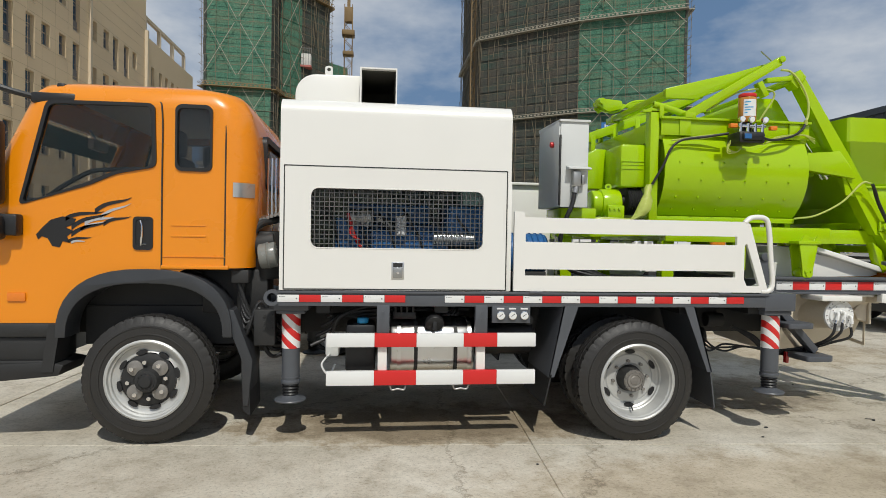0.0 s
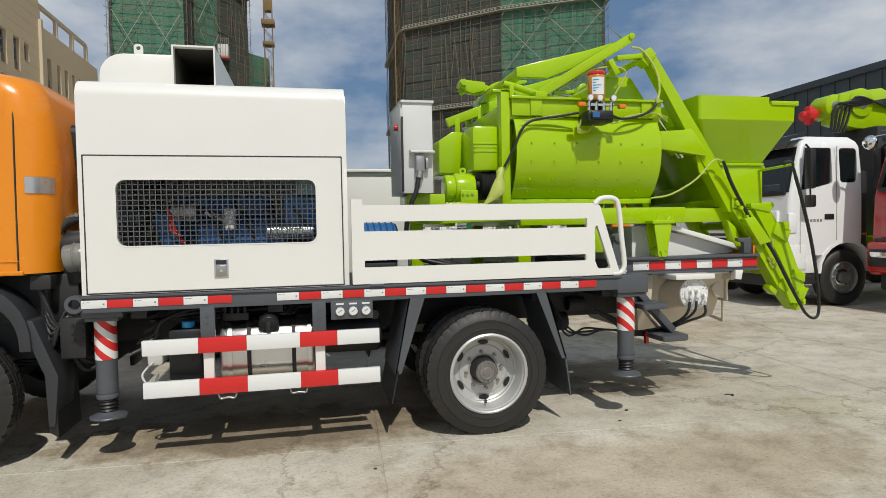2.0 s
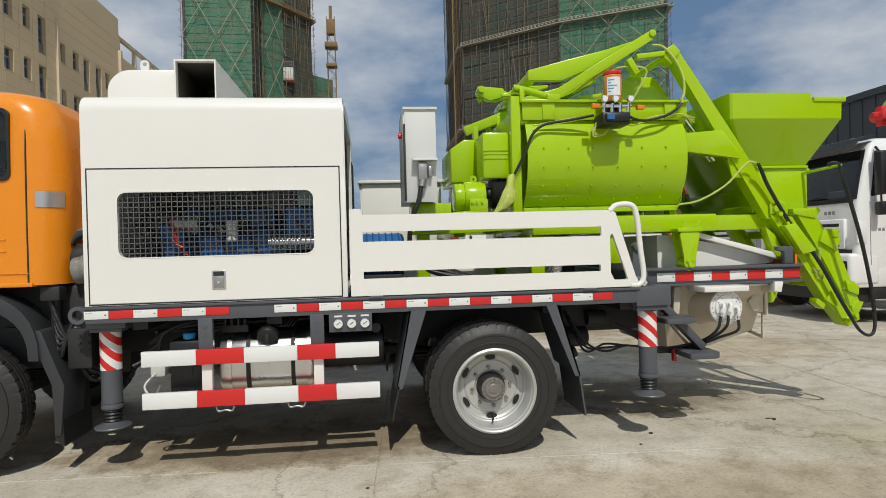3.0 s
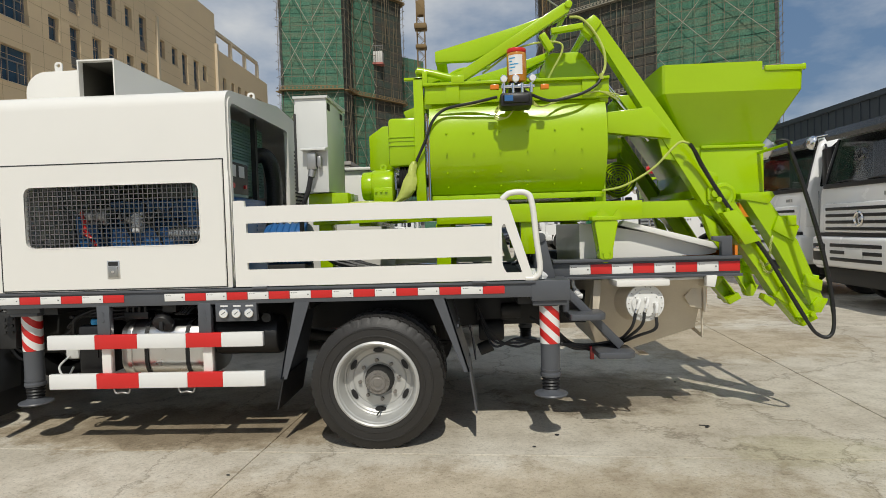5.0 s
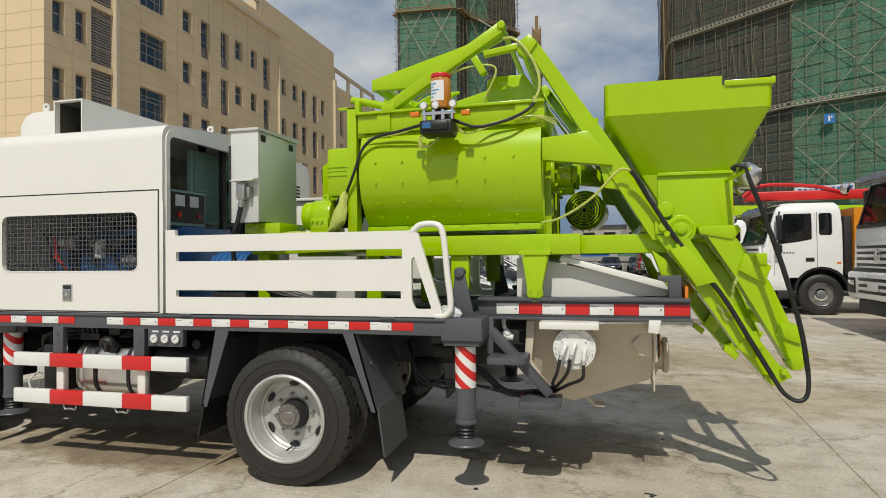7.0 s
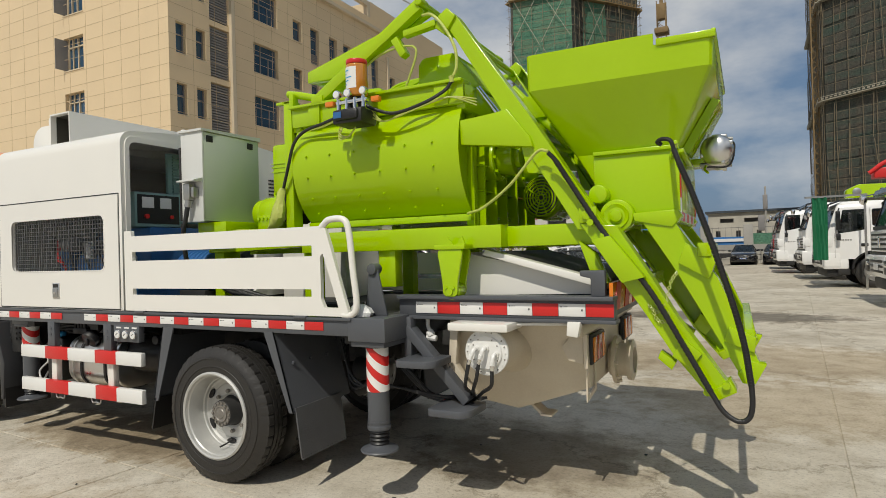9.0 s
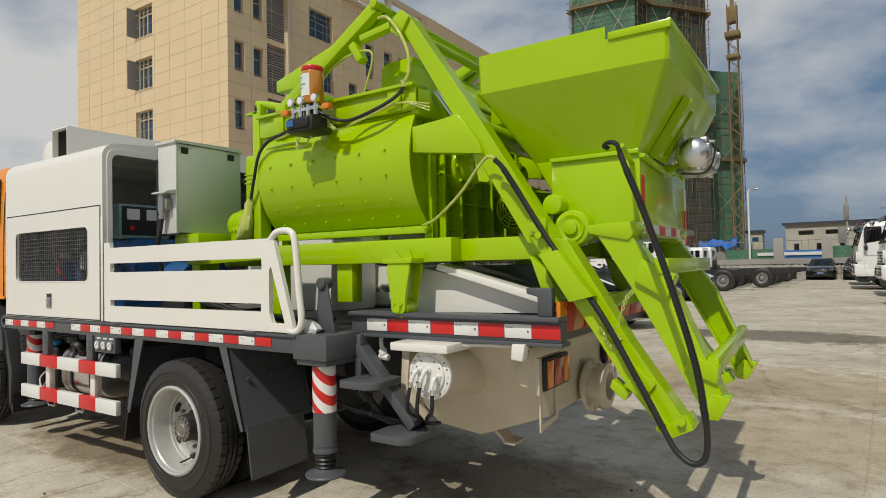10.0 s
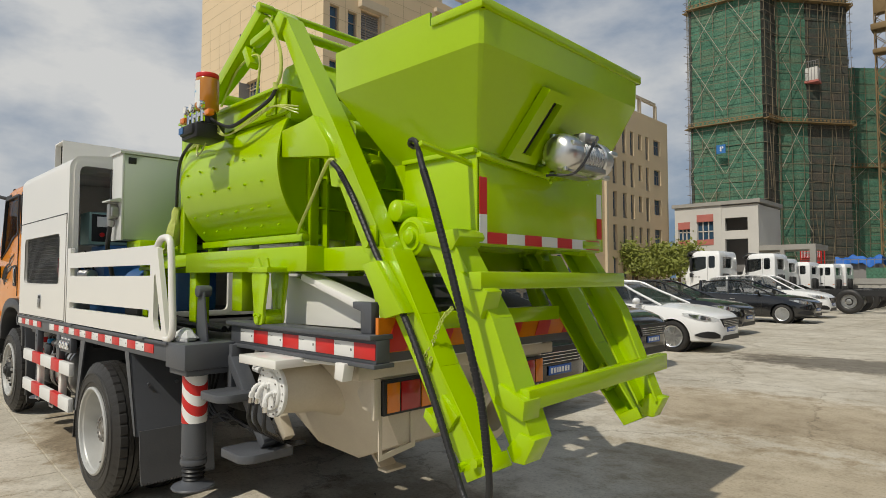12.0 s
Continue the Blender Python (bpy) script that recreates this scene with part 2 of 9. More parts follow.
def beam(p0, p1, w, h, b=0.004, side=(0, 1, 0)):
    """A rectangular bar from p0 to p1; w across along side, h across the other way."""
    def f(bm):
        a, c = Vector(p0), Vector(p1)
        d = (c - a).normalized()
        s = Vector(side)
        s = (s - d * s.dot(d)).normalized()
        u = d.cross(s)
        m = Matrix((( *d, 0), (*s, 0), (*u, 0), (0, 0, 0, 1))).transposed()
        m.translation = (a + c) / 2
        box(-(c - a).length / 2, (c - a).length / 2, -w / 2, w / 2, -h / 2, h / 2, b, m)(bm)
    return f


def channel(p0, p1, w, h, t=0.012, side=(0, 1, 0), lips=1):
    """A U-section bar: web towards the side, flanges away from it."""
    def f(bm):
        s = Vector(side).normalized()
        a, c = Vector(p0), Vector(p1)
        d = (c - a).normalized()
        s = (s - d * s.dot(d)).normalized()
        u = d.cross(s)
        beam(a - s * (w / 2 - t / 2), c - s * (w / 2 - t / 2), t, h, 0.003, side)(bm)
        for k in (-1, 1):
            off = u * k * (h / 2 - t / 2 - 0.001) + s * (t / 2)
            beam(a + off, c + off, w - t, t, 0.002, side)(bm)
    return f


def plate_rail(left, right, y, s, depth=0.11, t=0.012):
    """A pressed rail: a flat web between two edge lines in x and z, with a flange along each edge turned towards s."""
    def f(bm):
        prism([*left, *reversed(right)], "y", min(y, y + t * s), max(y, y + t * s), 0.002)(bm)
        for edge, k in ((left, 1), (right, -1)):
            for (xa, za), (xb, zb) in zip(edge, edge[1:]):
                d = Vector((xb - xa, zb - za)).normalized()
                nx, nz = -d.y * k * t / 2, d.x * k * t / 2
                yc = y + s * (depth / 2 + t * 0.5)
                beam((xa + nx, yc, za + nz), (xb + nx, yc, zb + nz), depth, t, 0.002)(bm)
    return f


def spline(pts, n=8):
    P = [Vector(p) for p in pts]
    P = [P[0] * 2 - P[1], *P, P[-1] * 2 - P[-2]]
    out = []
    for i in range(1, len(P) - 2):
        for j in range(n):
            t = j / n
            a, b, c, d = P[i - 1], P[i], P[i + 1], P[i + 2]
            out.append(0.5 * ((2 * b) + (c - a) * t + (2 * a - 5 * b + 4 * c - d) * t * t + (3 * b - a - 3 * c + d) * t ** 3))
    out.append(P[-2])
    return out


def tube(pts, r, seg=10, n=8, smooth=True):
    """A round bar or hose swept along the points."""
    def f(bm):
        P = spline(pts, n) if smooth and len(pts) > 2 else [Vector(p) for p in pts]
        up = Vector((0.31, 0.17, 0.93)).normalized()
        rings = []
        for i, p in enumerate(P):
            d = (P[min(i + 1, len(P) - 1)] - P[max(i - 1, 0)]).normalized()
            s = d.cross(up)
            if s.length < 1e-3:
                s = d.cross(Vector((1, 0, 0)))
            s.normalize()
            up = s.cross(d).normalized()
            rings.append([bm.verts.new(p + (s * math.cos(2 * math.pi * k / seg) + up * math.sin(2 * math.pi * k / seg)) * r) for k in range(seg)])
        for a, b in zip(rings, rings[1:]):
            for k in range(seg):
                bm.faces.new((a[k], a[(k + 1) % seg], b[(k + 1) % seg], b[k]))
        bm.faces.new(list(reversed(rings[0])))
        bm.faces.new(rings[-1])
    return f


def ball(p, r, seg=16, sc=(1, 1, 1)):
    def f(bm):
        tmp = bmesh.new()
        bmesh.ops.create_uvsphere(tmp, u_segments=seg, v_segments=max(6, seg // 2), radius=r)
        merge(bm, tmp, Matrix.Translation(p) @ Matrix.Diagonal((*sc, 1)))
    return f


def loft(rings, closed=True, cap=True):
    """Join rings of equally many points into one skin."""
    def f(bm):
        V = [[bm.verts.new(p) for p in r] for r in rings]
        n = len(rings[0])
        for a, b in zip(V, V[1:]):
            for i in range(n if closed else n - 1):
                j = (i + 1) % n
                bm.faces.new((a[i], a[j], b[j], b[i]))
        if cap:
            bm.faces.new(list(reversed(V[0])))
            bm.faces.new(V[-1])
    return f


def carve(bm, *cutters):
    """Take the cutters' solids out of a solid."""
    me = bpy.data.meshes.new("solid")
    bmesh.ops.recalc_face_normals(bm, faces=bm.faces)
    bm.to_mesh(me)
    bm.free()
    ob = new("solid", me)
    gone = [ob]
    for c in cutters:
        cb = B(c)
        bmesh.ops.recalc_face_normals(cb, faces=cb.faces)
        cm = bpy.data.meshes.new("cutter")
        cb.to_mesh(cm)
        cb.free()
        co = new("cutter", cm)
        gone.append(co)
        md = ob.modifiers.new("cut", "BOOLEAN")
        md.operation, md.solver, md.object = "DIFFERENCE", "EXACT", co
    bpy.context.view_layer.update()
    res = bpy.data.meshes.new_from_object(ob.evaluated_get(bpy.context.evaluated_depsgraph_get()))
    out = bmesh.new()
    out.from_mesh(res)
    bpy.data.meshes.remove(res)
    for o in gone:
        d = o.data
        bpy.data.objects.remove(o)
        bpy.data.meshes.remove(d)
    return out


def mirror_y(p):
    return (p[0], 2 * MID - p[1], p[2])


MID = 1.17

# ---------------------------------------------------------------- ground
def ground_mat(name):
    """Worn concrete: blotches, fine aggregate, hairline cracks, and damp oily patches with outlines of their own, one
    also painted shade.
    """
    m = bpy.data.materials.new(name)
    m.use_nodes = True
    n, l = m.node_tree.nodes, m.node_tree.links
    b = n["Principled BSDF"]
    geo = n.new("ShaderNodeNewGeometry")

    def noise_tex(scale, detail, rough, vec=None):
        t = n.new("ShaderNodeTexNoise")
        t.inputs["Scale"].default_value, t.inputs["Detail"].default_value, t.inputs["Roughness"].default_value = scale, detail, rough
        l.new(vec or geo.outputs["Position"], t.inputs["Vector"])
        return t

    def ramp(src, *stops):
        r = n.new("ShaderNodeValToRGB")
        el = r.color_ramp.elements
        while len(el) < len(stops):
            el.new(0.5)
        for q, (pos, col) in zip(el, stops):
            q.position, q.color = pos, (*col, 1)
        l.new(src, r.inputs["Fac"])
        return r

    def mul(a, c, f=1.0):
        x = n.new("ShaderNodeMixRGB")
        x.blend_type = "MULTIPLY"
        x.inputs["Fac"].default_value = f
        l.new(a, x.inputs["Color1"])
        l.new(c, x.inputs["Color2"])
        return x.outputs["Color"]

    mp = n.new("ShaderNodeMapping")
    mp.inputs["Scale"].default_value = (0.9, 1.1, 1)
    l.new(geo.outputs["Position"], mp.inputs["Vector"])
    big = noise_tex(0.6, 9, 0.62, mp.outputs["Vector"])
    mid = noise_tex(3.2, 8, 0.72)
    fine = noise_tex(38, 6, 0.75)
    grit = n.new("ShaderNodeTexVoronoi")
    grit.inputs["Scale"].default_value = 75
    l.new(geo.outputs["Position"], grit.inputs["Vector"])
    col = ramp(big.outputs["Fac"], (0.30, (0.39, 0.345, 0.27)), (0.48, (0.515, 0.47, 0.385)), (0.66, (0.615, 0.575, 0.49))).outputs["Color"]
    col = mul(col, ramp(mid.outputs["Fac"], (0.34, (0.66, 0.63, 0.58)), (0.5, (0.98, 0.97, 0.96)), (0.64, (1.1, 1.1, 1.1))).outputs["Color"], 0.8)
    col = mul(col, ramp(fine.outputs["Fac"], (0.33, (0.55, 0.54, 0.52)), (0.47, (1.0, 1.0, 1.0)), (0.7, (1.14, 1.14, 1.13))).outputs["Color"], 0.75)
    col = mul(col, ramp(grit.outputs["Distance"], (0.0, (0.72, 0.71, 0.70)), (0.28, (1.0, 1.0, 1.0))).outputs["Color"], 0.5)
    # hairline cracks
    warp = n.new("ShaderNodeMixRGB")
    warp.blend_type = "ADD"
    warp.inputs["Fac"].default_value = 0.55
    l.new(geo.outputs["Position"], warp.inputs["Color1"])
    l.new(mid.outputs["Color"], warp.inputs["Color2"])
    vo = n.new("ShaderNodeTexVoronoi")
    vo.feature = "DISTANCE_TO_EDGE"
    vo.inputs["Scale"].default_value = 0.33
    l.new(warp.outputs["Color"], vo.inputs["Vector"])
    col = mul(col, ramp(vo.outputs["Distance"], (0.0, (0.5, 0.48, 0.45)), (0.0035, (0.75, 0.74, 0.72)), (0.006, (1.0, 1.0, 1.0))).outputs["Color"], 0.8)
    # oily and damp patches, each with an uneven outline of its own;
    # the one at (3.7, 1.4) also paints deeper shade under the pump hopper
    for (px, py), (sx, sy), edge, tints in (((0.29, 0.54), (0.62, 1.75), 1.45, ((0.56, 0.50, 0.42), (0.80, 0.74, 0.66))), ((3.7, 1.4), (1.0, 1.3), 1.45, ((0.62, 0.59, 0.56), (0.84, 0.82, 0.79))), ((4.75, -0.15), (1.5, 2.6), 1.3, ((0.95, 0.955, 0.86), (0.98, 0.98, 0.95))), ((4.9, 6.1), (0.34, 0.75), 1.5, ((0.80, 0.73, 0.63), (0.92, 0.88, 0.82))), ((5.6, 3.6), (0.5, 0.8), 1.35, ((0.86, 0.80, 0.71), (0.94, 0.91, 0.86))), ((2.6, -1.0), (0.42, 1.3), 1.4, ((0.86, 0.80, 0.72), (0.94, 0.91, 0.87))), ((4.75, 11.25), (0.45, 1.05), 1.55, ((0.36, 0.35, 0.34), (0.62, 0.60, 0.58)))):
        sp = n.new("ShaderNodeMapping")
        sp.inputs["Location"].default_value = (-px * sx, -py * sy, 0)
        sp.inputs["Scale"].default_value = (sx, sy, 1)
        l.new(geo.outputs["Position"], sp.inputs["Vector"])
        ln = n.new("ShaderNodeVectorMath")
        ln.operation = "LENGTH"
        l.new(sp.outputs["Vector"], ln.inputs[0])
        ad = n.new("ShaderNodeMath")
        ad.operation = "MULTIPLY_ADD"
        ad.inputs[1].default_value = 1.6
        l.new(mid.outputs["Fac"], ad.inputs[0])
        l.new(ln.outputs["Value"], ad.inputs[2])
        mr = n.new("ShaderNodeMapRange")
        mr.inputs["From Min"].default_value, mr.inputs["From Max"].default_value = edge, edge + 0.45
        l.new(ad.outputs[0], mr.inputs["Value"])
        tint = ramp(mr.outputs["Result"], (0.0, tints[0]), (0.6, tints[1]), (1.0, (1.0, 1.0, 1.0)))
        col = mul(col, tint.outputs["Color"])
    l.new(col, b.inputs["Base Color"])
    b.inputs["Roughness"].default_value = 0.85
    bp = n.new("ShaderNodeBump")
    bp.inputs["Strength"].default_value = 0.5
    bp.inputs["Distance"].default_value = 0.012
    su = n.new("ShaderNodeMath")
    su.operation = "ADD"
    l.new(fine.outputs["Fac"], su.inputs[0])
    l.new(mid.outputs["Fac"], su.inputs[1])
    l.new(su.outputs[0], bp.inputs["Height"])
    l.new(bp.outputs["Normal"], b.inputs["Normal"])
    return m


M["concrete"] = ground_mat("worn_concrete")
ground = new("ground", finish(B(box(-700, 700, -700, 700, -0.30, -0.010))))
ground.data.materials.append(M["concrete"])
tagged(ground, "worn dusty concrete yard with stains and joints", "ground", kind="structure")

slab_bm = B(box(0.007, 4.593, 0.007, 4.993, -0.06, 0.0, 0.004))
slab_me = finish(slab_bm, 5)
slab_me.materials.append(M["concrete"])
SITE = Matrix.Translation((1.052, -0.06, 0)) @ Matrix.Rotation(radians(-3.6), 4, "Z")
for i in range(-6, 5):
    for j in range(-4, 14):
        sl = new("slab", slab_me)
        sl.parent = ground
        rj = random.Random(i * 31 + j)
        sl.matrix_basis = SITE @ Matrix.Translation((4.6 * i, 5.0 * j, rj.uniform(-0.002, 0.0)))

# ---------------------------------------------------------------- buildings
def far_mat(name, base, rough=0.7, var=0.1, scale=0.5, bump=0.05):
    return mat(name, base, rough, var=var, scale=scale, bump=bump, bscale=8)


M["beige"] = far_mat("beige_stone_cladding", (0.70, 0.545, 0.345), 0.55, 0.07)
M["beige_joint"] = far_mat("cladding_joint", (0.50, 0.385, 0.24))
M["trim"] = far_mat("pale_trim", (0.60, 0.50, 0.36))
# part of the sky's blue reflection is put into the glass colour
M["bglass"] = mat("office_window_glass", (0.028, 0.075, 0.135), 0.06, var=0.3, scale=0.3, spec=0.9)
M["louvre"] = far_mat("grey_louvre", (0.23, 0.22, 0.215))
def net_mat(name, a, b_, c_):
    """Hung mesh netting: lengthwise streaks, patchy dust and a woven grain."""
    m = mat(name, a, 0.85, var=0.3, scale=0.4, bump=0.2, bscale=6)
    n, l = m.node_tree.nodes, m.node_tree.links
    tc = n.new("ShaderNodeTexCoord")
    outs = []
    for sc, k in (((1.6, 1.6, 0.12), 1.0), ((0.35, 0.35, 1.4), 1.0), ((7, 7, 7), 1.0)):
        mp = n.new("ShaderNodeMapping")
        mp.inputs["Scale"].default_value = sc
        l.new(tc.outputs["Object"], mp.inputs["Vector"])
        t = n.new("ShaderNodeTexNoise")
        t.inputs["Scale"].default_value = k
        t.inputs["Detail"].default_value = 6
        l.new(mp.outputs["Vector"], t.inputs["Vector"])
        outs.append(t.outputs["Fac"])
    x = n.new("ShaderNodeMixRGB")
    x.inputs["Color1"].default_value, x.inputs["Color2"].default_value = (*a, 1), (*b_, 1)
    r = n.new("ShaderNodeValToRGB")
    r.color_ramp.elements[0].position, r.color_ramp.elements[1].position = 0.38, 0.62
    l.new(outs[0], r.inputs["Fac"])
    l.new(r.outputs["Color"], x.inputs["Fac"])
    y = n.new("ShaderNodeMixRGB")
    y.inputs["Color2"].default_value = (*c_, 1)
    r2 = n.new("ShaderNodeValToRGB")
    r2.color_ramp.elements[0].position, r2.color_ramp.elements[1].position = 0.45, 0.75
    l.new(outs[1], r2.inputs["Fac"])
    l.new(r2.outputs["Color"], y.inputs["Fac"])
    l.new(x.outputs["Color"], y.inputs["Color1"])
    z = n.new("ShaderNodeMixRGB")
    z.blend_type = "MULTIPLY"
    z.inputs["Fac"].default_value = 0.7
    r3 = n.new("ShaderNodeValToRGB")
    r3.color_ramp.elements[0].position, r3.color_ramp.elements[1].position = 0.3, 0.65
    r3.color_ramp.elements[0].color = (0.35, 0.35, 0.35, 1)
    l.new(outs[2], r3.inputs["Fac"])
    l.new(y.outputs["Color"], z.inputs["Color1"])
    l.new(r3.outputs["Color"], z.inputs["Color2"])
    l.new(z.outputs["Color"], n["Principled BSDF"].inputs["Base Color"])
    return m


M["fgreen"] = net_mat("green_scaffold_net", (0.070, 0.205, 0.132), (0.105, 0.255, 0.168), (0.17, 0.225, 0.14))
# dark faces: brown scaffolding, with the flanks' shade put into the colour
M["fdark"] = net_mat("dark_shaded_net", (0.075, 0.078, 0.066), (0.115, 0.10, 0.078), (0.055, 0.095, 0.075))
M["pole"] = far_mat("scaffold_pole", (0.36, 0.33, 0.26))
M["bamboo"] = far_mat("brown_scaffold_pole", (0.19, 0.155, 0.10))
M["yellow"] = far_mat("yellow_plank", (0.24, 0.16, 0.07))
M["shed"] = far_mat("dark_blue_grey_sheet", (0.055, 0.068, 0.085), 0.5, 0.1)
M["plaster"] = far_mat("white_plaster", (0.62, 0.60, 0.56))
M["plaster_w"] = far_mat("white_cloth", (0.7, 0.71, 0.72))
M["signblue"] = far_mat("sign_blue", (0.03, 0.16, 0.42))
M["raw"] = far_mat("raw_concrete", (0.36, 0.345, 0.315), 0.85, 0.25, 0.8, 0.2)
M["worn"] = far_mat("worn_pale_plaster", (0.46, 0.44, 0.39), 0.8, 0.3, 0.6, 0.2)
M["pink"] = far_mat("salmon_frame", (0.50, 0.16, 0.13))

bm_at = Matrix.Translation((-15.6, 13.75, 0))
office = thing("office_building", (0, 0, 0), "beige stone-clad office block with dark windows and grey louvres", "building")
def opart(name, bm, material, label="", parent=None):
    bmesh.ops.transform(bm, matrix=bm_at, verts=bm.verts)
    return part(name, bm, material, parent or office, label)


# windows on the long flank: along s, foot z, width, height; louvred panel below the glass where low is set
FL = 2.55
STEP, WING, FAR_END = 16.65, 25.15, 36.0
flank, low_set = [], set()
for k in range(5):
    d = -FL * k
    for s in (0.35, 1.37):
        flank.append((s, 0.52, 12.68 + d, 1.30))
    flank.append((4.75, 1.68, 12.98 + d, 1.45))
    for s, w, low in ((7.6, 0.68, 0), (9.0, 0.72, 1), (10.65, 0.72, 1), (11.95, 0.75, 0), (13.55, 0.65, 0), (14.9, 0.75, 1), (17.05, 0.75, 0), (18.65, 0.75, 0), (19.95, 0.76, 1), (21.55, 0.76, 1), (22.9, 0.66, 0), (26.4, 0.62, 1), (28.0, 0.62, 1), (29.3, 0.62, 1), (30.7, 0.6, 0), (32.0, 0.6, 1), (33.5, 1.3, 0)):
        top = (13.92 if s < STEP else 13.28) + d
        h = 1.95 if low else (1.08 if s < 30 else 1.3)
        flank.append((s, w, top - h, h))
        if low:
            low_set.add((s, top - h))
flank = [f for f in flank if f[2] > 0.3]
louv = [(2.12, 1.12, 12.06 - 2.51 * k, 2.28 if k else 2.18) for k in range(5)]
endw = [(-7.0, 1.42, 12.88 - FL * k, 1.5) for k in range(5)]
def rect(s, w, z, h):
    return [(s, z), (s + w, z), (s + w, z + h), (s, z + h)]
holes1 = [rect(*f) for f in flank if f[0] < STEP] + [rect(*f) for f in louv]
opart("flank_wall", B(sheet([(0, 0), (STEP, 0), (STEP, 16.42), (3.5, 16.42), (3.5, 18.6), (0, 18.6)], holes1, "x", -0.35, 0.0)), M["beige"], "beige stone-clad wall")
opart("flank_wall", B(sheet([(STEP, 0), (WING, 0), (WING, 17.5), (STEP - 1.6, 17.5), (STEP - 1.6, 16.424), (STEP, 16.424)], [rect(*f) for f in flank if STEP < f[0] < WING], "x", -0.43, -0.08)), M["beige"], "beige stone-clad wall")
opart("wing_wall", B(sheet([(WING, 0), (FAR_END, 0), (FAR_END, 15.1), (WING, 15.1)], [rect(*f) for f in flank if f[0] > WING], "x", -0.5, -0.15)), M["beige"], "beige stone-clad wing wall")
opart("end_wall", B(sheet([(-12.6, 0), (-0.351, 0), (-0.351, 18.6), (-4.55, 18.6), (-4.55, 16.1), (-6.5, 16.1), (-6.5, 18.45), (-12.6, 18.45)], [rect(*f) for f in endw], "y", 0.0, 0.35)), M["beige"], "sunlit beige stone-clad end wall")
opart("core", B(box(-12.4, -0.5, 0.5, 24.9, 0, 15.9), box(-12.4, -0.7, 24.9, 35.8, 0, 14.8), box(-12.6, -12.41, 0.36, 36.0, 0, 15.5), box(-12.4, -0.16, 35.7, 36.0, 0, 15.1)), M["louvre"])
opart("gable_wall", B(box(-12.6, -0.16, 36.01, 36.3, 0, 15.1)), M["beige"])
for shape in (box(-4.3, -0.36, 3.15, 3.5, 15.9, 18.6), box(-4.55, -4.3, 0.36, 3.5, 15.9, 18.6), box(-12.4, -6.5, 3.3, 3.6, 15.9, 18.45), box(-9.0, -0.44, STEP - 1.6, STEP - 1.25, 15.9, 17.5), box(-9.0, -0.44, WING - 0.35, WING - 0.01, 15.0, 17.5)):
    opart("roof_block", B(shape), M["beige"], "set-back roof parapet")
for sh in (box(-0.02, 0.22, 7.0, STEP + 0.1, 15.72, 15.92), box(-0.02, 0.12, STEP - 0.02, STEP + 0.2, 0, 14.4), box(-0.2, 0.10, WING - 0.14, WING + 0.12, 0, 15.35), box(-0.02, 0.16, 3.25, 3.45, 0, 14.3), box(-0.02, 0.3, 1.95, 3.6, 14.32, 14.72)):
    opart("trim_band", B(sh), M["trim"])
opart("roof_rail", B(box(-0.34, -0.06, 3.51, STEP - 1.61, 17.15, 17.45), *[box(-0.34, -0.06, s, s + 0.3, 16.43, 17.15) for s in (3.52, 7.4, 11.2, STEP - 1.95)]), M["trim"], "open roof beam on short posts")
opart("roof_rail", B(box(-0.45, -0.2, WING + 0.2, WING + 9.0, 16.3, 16.52), *[box(-0.45, -0.2, WING + 0.3 + 2.9 * i, WING + 0.5 + 2.9 * i, 15.1, 16.3) for i in range(4)]), M["trim"], "roof rail on posts")
for s, w, z, h in flank:
    x0 = -0.30 if s < STEP else -0.38 if s < WING else -0.45
    low = (s, z) in low_set
    wd = opart("window", B(box(x0 + 0.02, x0 + 0.06, s, s + w, z, z + h)), M["bglass"], "dark office window")
    zb = z + h * (0.62 if not low else 0.72)
    nb = [box(x0 + 0.05, x0 + 0.11, s, s + 0.05, z, z + h), box(x0 + 0.05, x0 + 0.11, s + w - 0.05, s + w, z, z + h), box(x0 + 0.05, x0 + 0.11, s, s + w, z, z + 0.05), box(x0 + 0.05, x0 + 0.11, s, s + w, zb, zb + 0.05)]
    if w > 1:
        nb.append(box(x0 + 0.05, x0 + 0.11, s + w * 0.36, s + w * 0.36 + 0.05, z, z + h))
        nb.append(box(x0 + 0.05, x0 + 0.11, s + w * 0.68, s + w * 0.68 + 0.05, z, zb))
    opart("window_frame", B(*nb), M["louvre"], "", wd)
    opart("sill", B(box(x0 + 0.11, x0 + 0.33, s - 0.02, s + w + 0.02, z - 0.05, z - 0.004)), M["trim"], "", wd)
    if low:
        opart("louvre_panel", B(*[box(x0 + 0.10, x0 + 0.16, s, s + w, z + 0.09 * i, z + 0.06 + 0.09 * i) for i in range(7)]), M["louvre"], "grey louvre below the window", wd)
for s, w, z, h in louv:
    opart("louvre", B(*[box(-0.25, -0.12, s, s + w, z + 0.12 * i, z + 0.075 + 0.12 * i) for i in range(int(h / 0.12))]), M["louvre"], "grey ventilation louvre")
